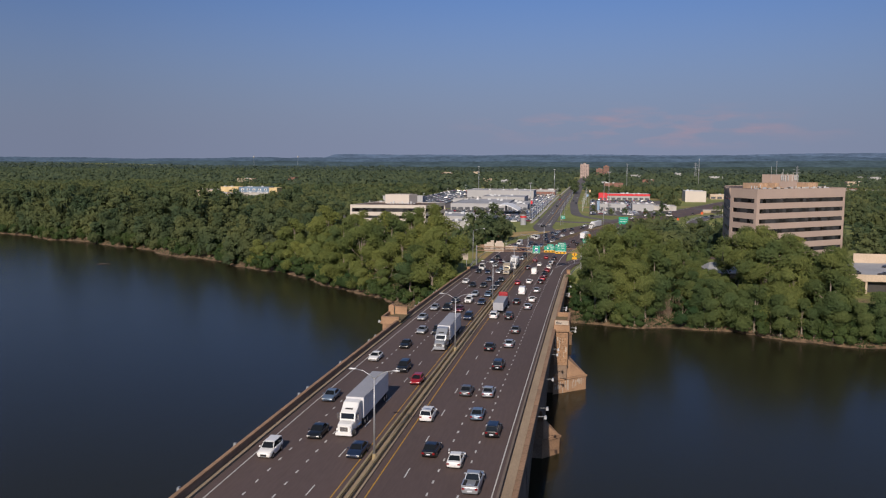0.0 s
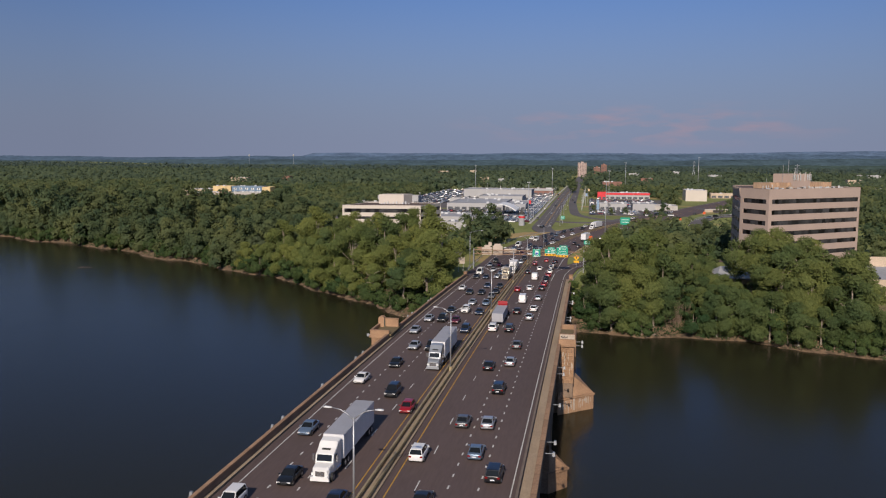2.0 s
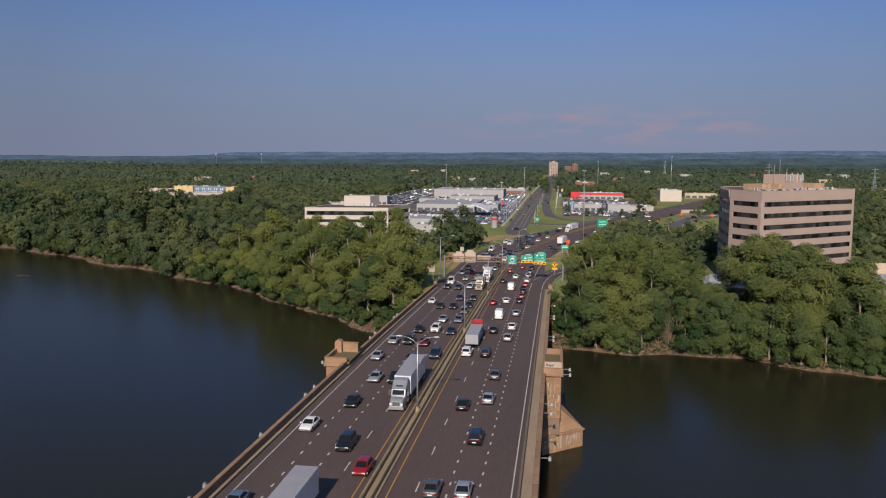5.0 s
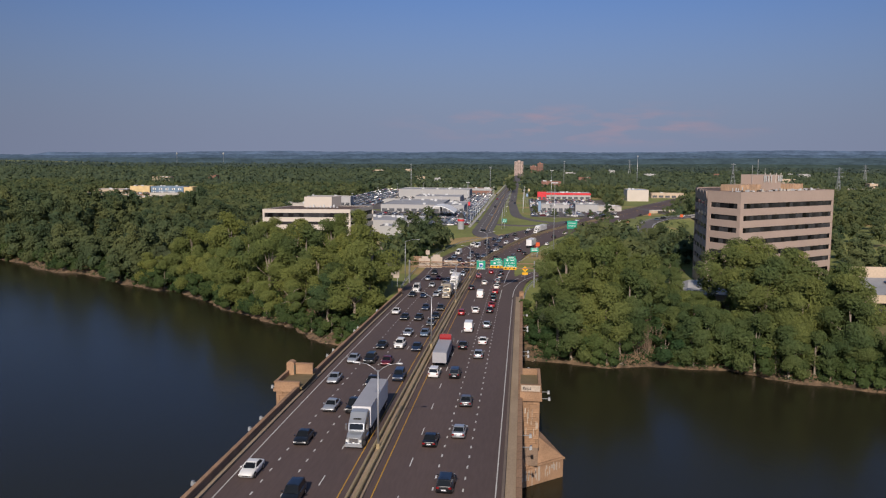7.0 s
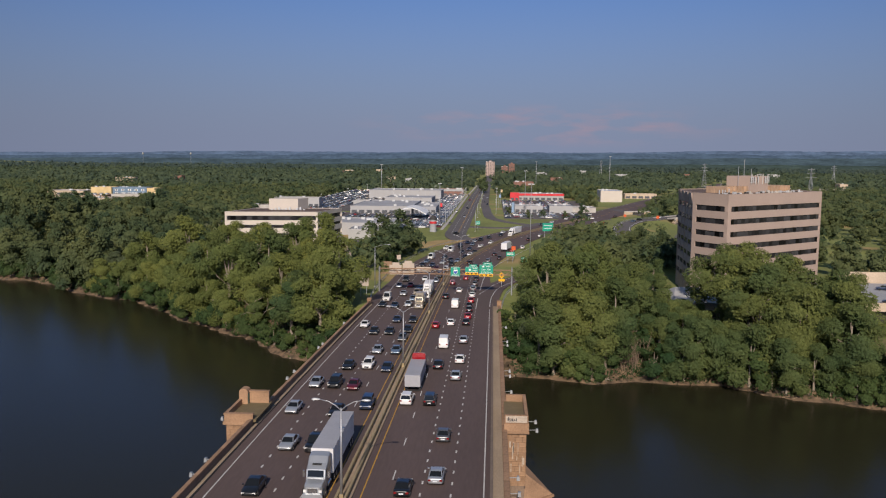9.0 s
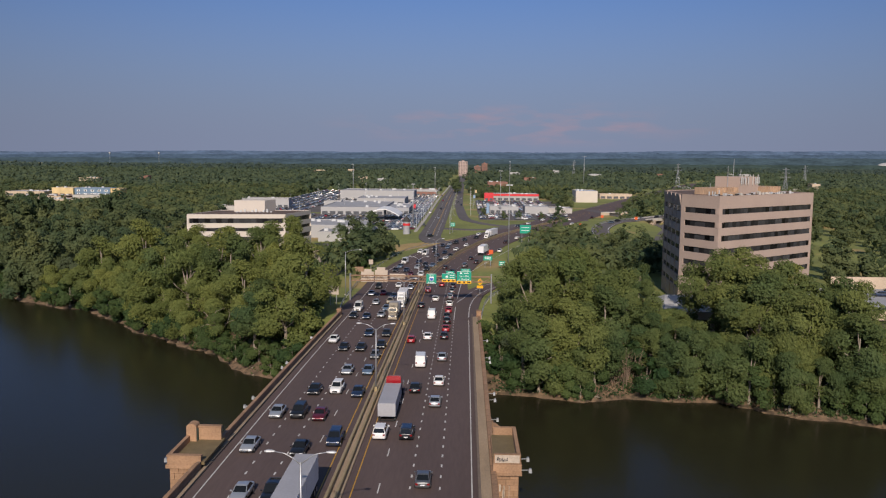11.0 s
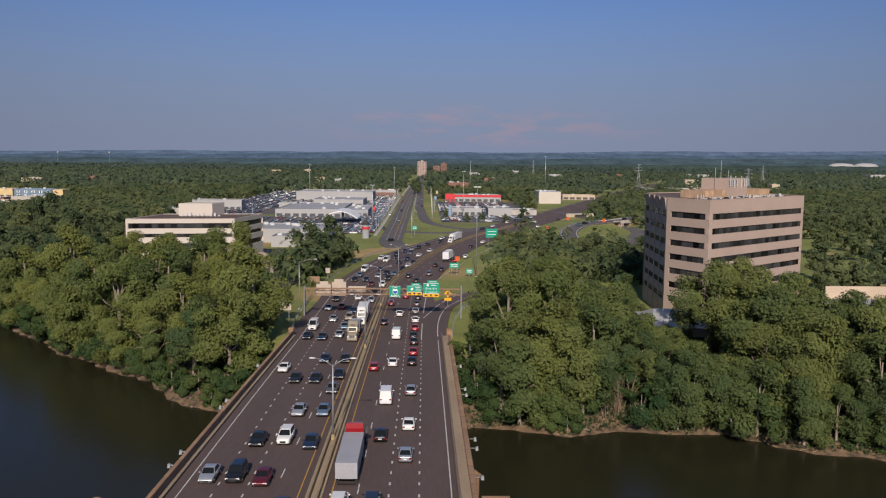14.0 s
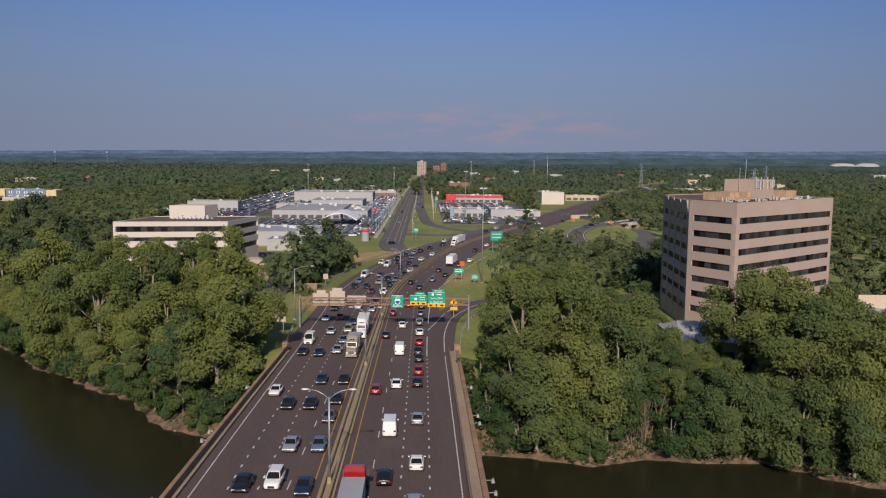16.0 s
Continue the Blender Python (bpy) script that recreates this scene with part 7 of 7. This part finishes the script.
traffic("sb -3.0 347;uw -10.2 392;vw -7.6 385;sk -3.8 396;sk -0.4 361;sw 1.5 370;sd -2.4 379;sk 3.3 380;sd 0.6 391;uk 5.1 434;sw 10.2 422;sw 5.5 404;sk 9.3 448;sb 1.5 412;sk -4.4 408;sd -1 420;si 2.2 428;sk 15.5 462;sw 17 480;uk 25 492;sd 42 540;sw 50 560;uw 62 590;sd 70 610;sw 84 640", False)
# away from the camera
traffic("pi 8.3 28;sw 5.2 35;sk 1.6 38;uk 8.4 47;uw -1.6 52;sb 5.3 54;si 5.4 66;sg 1.9 66;uk 5.0 84;sk 1.6 99", True)
traffic("si 5.1 103;sg 5.0 118;uk 1.9 135;uw -1.7 135;si 5.2 151;sk 1.6 159;sw 5.4 164;vw 1.5 178;si 5.4 183;hr -1.7 200;sw 1.6 204;sk 5.2 205;sr 5.4 214;sk 1.4 237;sk 5.4 225", True)
traffic("sk -2.2 250;sk 2.2 341;sk 5.0 330;ug 9.6 347;sk 12.2 371;sk 14.3 359;sr 20.3 387;sw 25.4 401;hr 2.1 298;sk 5.8 296;ua -1.8 284;sg 5.6 283;sw 1.2 264;ug 5.3 268;sw 5.4 254;sr 5.4 242;sk 5.2 232;vw 1.4 232;sk 30 440;sw 37 462;sk 46 486;si 60 520;sw 78 560;sk 100 620", True)


# heavy lorries
def lorry_wheels(t, ys, w=1.15):
    for y in ys:
        for sg in (-1, 1):
            o = new("wheel", BIG_WHEEL)
            o.parent, o.location = t, (sg * w, y, 0.5)


TRAILER_WHITE = material("white trailer panel", (0.72, 0.72, 0.73), 0.45, scale=0.3, fine=4, dark=0.85, light=1.06, bump=0.02)
TRAILER_GREY = material("grey trailer roof", (0.36, 0.36, 0.38), 0.55, scale=0.3, fine=4, dark=0.85, light=1.1, bump=0.02)


def lorry(label, cab, box, box_len, m, box_h=4.05, roof=None):
    """A tractor with a box trailer; it faces +y and its nose stands at y 0."""
    t = thing("articulated_lorry", label, "lorry", m)
    part("bonnet", Soup().loft([ring(-0.1, 0.85, 0.5, 1.55, 0.2), ring(-0.5, 1.02, 0.45, 1.75, 0.2), ring(-1.9, 1.1, 0.45, 1.95, 0.2)]), cab, t)
    part("bumper", Soup().taper(-1.15, 1.15, -0.25, 0.12, 0.35, 0.8, 0.08, 0.02), cab, t)
    part("grille", Soup().box(-0.55, 0.55, -0.1, -0.06, 0.85, 1.45), CHROME, t)
    c = Soup()
    c.loft([ring(-1.75, 1.1, 0.6, 2.05, 0.1), ring(-1.98, 1.12, 0.6, 2.85, 0.15), ring(-2.9, 1.14, 0.6, 3.3, 0.2), ring(-3.6, 1.16, 0.6, 3.85, 0.25), ring(-4.7, 1.18, 0.6, 4.0, 0.25)])
    part("cab", c, cab, t)
    part("windscreen", pane([(1.0, -1.72, 2.05), (-1.0, -1.72, 2.05), (-0.98, -1.99, 2.80), (0.98, -1.99, 2.80)], 0.05), GLASS, t)
    part("roof_window", Soup().box(-0.5, 0.5, -2.85, -2.5, 3.16, 3.28), BLACK, t)
    for sg in (-1, 1):
        part("side_window", Soup().box(sg * 1.15 - 0.02, sg * 1.15 + 0.02, -3.1, -2.35, 1.95, 2.65), GLASS, t)
        part("mirror", Soup().box(sg * 1.42 - 0.12, sg * 1.42 + 0.12, -2.2, -2.1, 1.9, 2.7), CHROME, t)
        part("headlight", Soup().box(sg * 0.85 - 0.18, sg * 0.85 + 0.18, -0.25, -0.08, 0.95, 1.25), CLEAR_LENS, t)
        part("fuel_tank", Soup().tube([(sg * 0.95, -3.0, 0.75), (sg * 0.95, -4.5, 0.75)], 0.3, 10), CHROME, t)
    part("chassis", Soup().box(-0.45, 0.45, -7.8, -1.0, 0.6, 0.95), BLACK, t)
    y0 = -5.4
    tr = part("trailer", Soup().box(-1.29, 1.29, y0 - box_len, y0, 1.15, box_h), box, t, "long box trailer")
    part("trailer_roof", Soup().box(-1.26, 1.26, y0 - box_len + 0.03, y0 - 0.03, box_h, box_h + 0.03), roof or box, tr)
    for k in range(int(box_len / 1.2)):
        for sg in (-1, 1):
            part("rib", Soup().box(sg * 1.29 - 0.015, sg * 1.29 + 0.015, y0 - 0.6 - 1.2 * k - 0.03, y0 - 0.6 - 1.2 * k + 0.03, 1.2, box_h - 0.1), box, tr)
    part("underride", Soup().box(-1.1, 1.1, y0 - box_len, y0 - box_len + 0.1, 0.5, 0.65), BLACK, tr)
    lorry_wheels(t, (-1.2, -6.0, -7.2, y0 - box_len + 1.2, y0 - box_len + 2.5))
    return t


def on_road(x, y, heading):
    return pose(x, y, float(deck(y)) + 0.01, 0, 0, heading)


lorry("white articulated lorry with a long white trailer", PAINTS["white"], TRAILER_WHITE, 14.2, on_road(-11.0, 43.5, 180), roof=TRAILER_GREY)
lorry("silver-grey articulated lorry with a white trailer", PAINTS["silver"], TRAILER_WHITE, 14.2, on_road(-8.0, 97.5, 180), roof=TRAILER_GREY)
lorry("red lorry with a grey covered trailer", PAINTS["red"], TRAILER_GREY, 11.0, on_road(-1.5, 160.0, 0), 3.05)
lorry("white lorry with a box body in slow traffic", PAINTS["white"], TRAILER_WHITE, 8.0, on_road(-7.8, 250, 180), 3.6)
lorry("dark tipper lorry with a tall pale cab", PAINTS["beige"], TRAILER_GREY, 6.0, on_road(-8.2, 229, 180), 3.0)
lorry("white box lorry driving away on the bend", PAINTS["white"], TRAILER_WHITE, 10, on_road(19.5, 403, bearing(403)), 4.0)
lorry("white articulated lorry coming round the bend", PAINTS["white"], TRAILER_WHITE, 14.2, on_road(20.5, 464, bearing(470) + 180), 4.05)


# parked cars on the lots, far from the road
def parked_shape(colour, wheels=True):
    s = Soup()
    s.loft([ring(-2.2, 0.72, 0.4, 0.85), ring(-2.0, 0.88, 0.25, 0.98), ring(1.3, 0.9, 0.25, 0.98), ring(2.0, 0.84, 0.3, 0.8), ring(2.2, 0.7, 0.4, 0.65)])
    lo = [(-0.8, -1.8, 0.95), (0.8, -1.8, 0.95), (0.8, 1.0, 0.95), (-0.8, 1.0, 0.95)]
    hi = [(-0.66, -1.3, 1.45), (0.66, -1.3, 1.45), (0.66, 0.3, 1.45), (-0.66, 0.3, 1.45)]
    s.loft([lo, hi], 1, False)
    s.add(hi, [(0, 1, 2, 3)], 0)
    for y in (-1.35, 1.35) if wheels else ():
        for sg in (-1, 1):
            s.tube([(sg * 0.75, y, 0.33), (sg * 0.93, y, 0.33)], 0.33, 8, 2)
    return s.mesh("parked_car", [PAINTS[colour], GLASS, BLACK])


PARKED = {c: parked_shape(c) for c in PAINTS}
rng = np.random.default_rng(9)
names = list(PAINTS)
odds = np.array([0.26, 0.2, 0.16, 0.12, 0.07, 0.06, 0.05, 0.04, 0.04])
rows_of_cars = [(-122 + 9 * r, 520, 620, 3.0, 90) for r in range(3)] + [(-37.8, 510, 574, 3.2, 90), (-100, 512, 628, 3.0, 90), 
                (33, 602, 655, 2.9, 90), (51, 604, 656, 2.9, 90)]
for x, y0, y1, step, turn in rows_of_cars:
    for y in np.arange(y0, y1, step):
        if rng.uniform() < 0.85:
            c = names[rng.choice(len(names), p=odds)]
            o = new("parked_car", PARKED[c])
            o.matrix_world = pose(x + rng.uniform(-0.4, 0.4), y, GRADE + 0.28, 0, 0, turn + rng.uniform(-4, 4))
            tagged(o, f"{c} car parked on the grey asphalt lot", "car", "cars on the forecourts")
for x, y, c, z in ((-51, 340, "red", GRADE + 0.28), (-46, 330, "silver", GRADE + 0.28), (109, 240, "black", -0.99), (127, 262, "dark blue", -0.99), (134, 270, "black", -0.99), (137, 256, "white", -0.99), (118, 238, "black", -0.99), (-92, 410, "white", GRADE + 0.28), (-84, 418, "grey", GRADE + 0.28)):
    o = new("parked_car", PARKED[c])
    o.matrix_world = pose(x, y, z, 0, 0, 75)
    tagged(o, f"{c} car parked near the river", "car")


# the packed lots farther off: too many to count, in one mesh a colour
def car_field(colour, places):
    base = parked_shape(colour, False)
    co = np.empty(len(base.vertices) * 3, np.float32)
    base.vertices.foreach_get("co", co)
    co = co.reshape(-1, 3)
    faces = [tuple(p.vertices) for p in base.polygons]
    slots = [p.material_index for p in base.polygons]
    s = Soup()
    for x, y, a in places:
        ca, sa = math.cos(a), math.sin(a)
        w = np.stack([co[:, 0] * ca - co[:, 1] * sa + x, co[:, 0] * sa + co[:, 1] * ca + y, co[:, 2] + GRADE + 0.28], -1)
        n0 = len(s.v)
        s.v.extend(map(tuple, w.tolist()))
        s.f.extend([tuple(i + n0 for i in f) for f in faces])
        s.m.extend(slots)
    tagged(new("parked_cars", s.mesh("parked_cars", [PAINTS[colour], GLASS, BLACK])), f"rows of {colour} cars on a crowded dealer's lot", "cars", kind="stuff")


fields = {c: [] for c in names}
odds = np.array([0.13, 0.24, 0.15, 0.18, 0.12, 0.08, 0.03, 0.04, 0.03])
for x in [-162 + 8.5 * r for r in range(6)] + [-118, -109, -101]:
    for y in np.arange(640 if x < -115 else 722, 1050, 3.1):
        if -122 < x < -40 and 854 < y < 910 or rng.uniform() > 0.86:
            continue
        fields[names[rng.choice(len(names), p=odds)]].append((x + rng.uniform(-0.5, 0.5), y, math.pi / 2 + rng.uniform(-0.08, 0.08)))
for x in (-95, -86, -78, -70, -62, -54):
    for y in list(np.arange(724, 755, 3.0)) + list(np.arange(810, 856, 3.0)) + list(np.arange(912, 1040, 3.2)):
        if rng.uniform() < 0.8:
            fields[names[rng.choice(len(names), p=odds)]].append((x, y, math.pi / 2))
for x in (-22.5, -27, -31.5, -36, -41, -46):
    for y in np.arange(510, 940, 2.9):
        if rng.uniform() < 0.75 and not (-50 < x < -31.5 and (636 < y < 704 or 576 < y < 604)) and not (x < -43 and 755 < y < 910):
            fields[names[rng.choice(len(names), p=odds)]].append((x, y, math.pi / 2 + rng.uniform(-0.1, 0.1)))
for x in (22, 28, 38, 46, 56, 64, 72, 80):
    for y in list(np.arange(602, 655, 3.0)) + list(np.arange(700, 842, 3.4)):
        if rng.uniform() < 0.6:
            fields[names[rng.choice(len(names), p=odds)]].append((x, y, math.pi / 2 + rng.uniform(-0.1, 0.1)))
for x in (-90, -82, -74, -66, -58):
    for y in np.arange(512, 628, 3.0):
        if rng.uniform() < 0.7:
            fields[names[rng.choice(len(names), p=odds)]].append((x, y, math.pi / 2))
for c, pl in fields.items():
    car_field(c, pl)

for y, x, c, a in ((470, -9, "black", 0.4), (540, -16, "grey", 0.0), (600, -9, "silver", 3.14), (655, -17, "white", 0.0), (700, -10, "black", 3.14), (760, 6, "dark blue", 0.0), (800, 3, "grey", 0.0), (830, -12, "red", 3.14), (880, 5, "silver", 0.0), (930, -16, "black", 0.0), (440, 82, "silver", 0.0)):
    o = new("moving_car", PARKED[c])
    o.matrix_world = pose(x, y, GRADE + 0.44, 0, 0, math.degrees(-a))
    tagged(o, f"{c} car on the side road", "car")
for x, y, c in ((99, 538.5, "steel blue"), (105, 551, "black"), (121, 571, "white"), (138, 588, "black"), (151, 606, "white"), (155, 608, "silver")):
    o = new("moving_car", PARKED[c])
    o.matrix_world = pose(x, y, float(loop_level(y)) + 0.02, 0, 0, -42)
    tagged(o, f"{c} car on the loop ramp", "car")
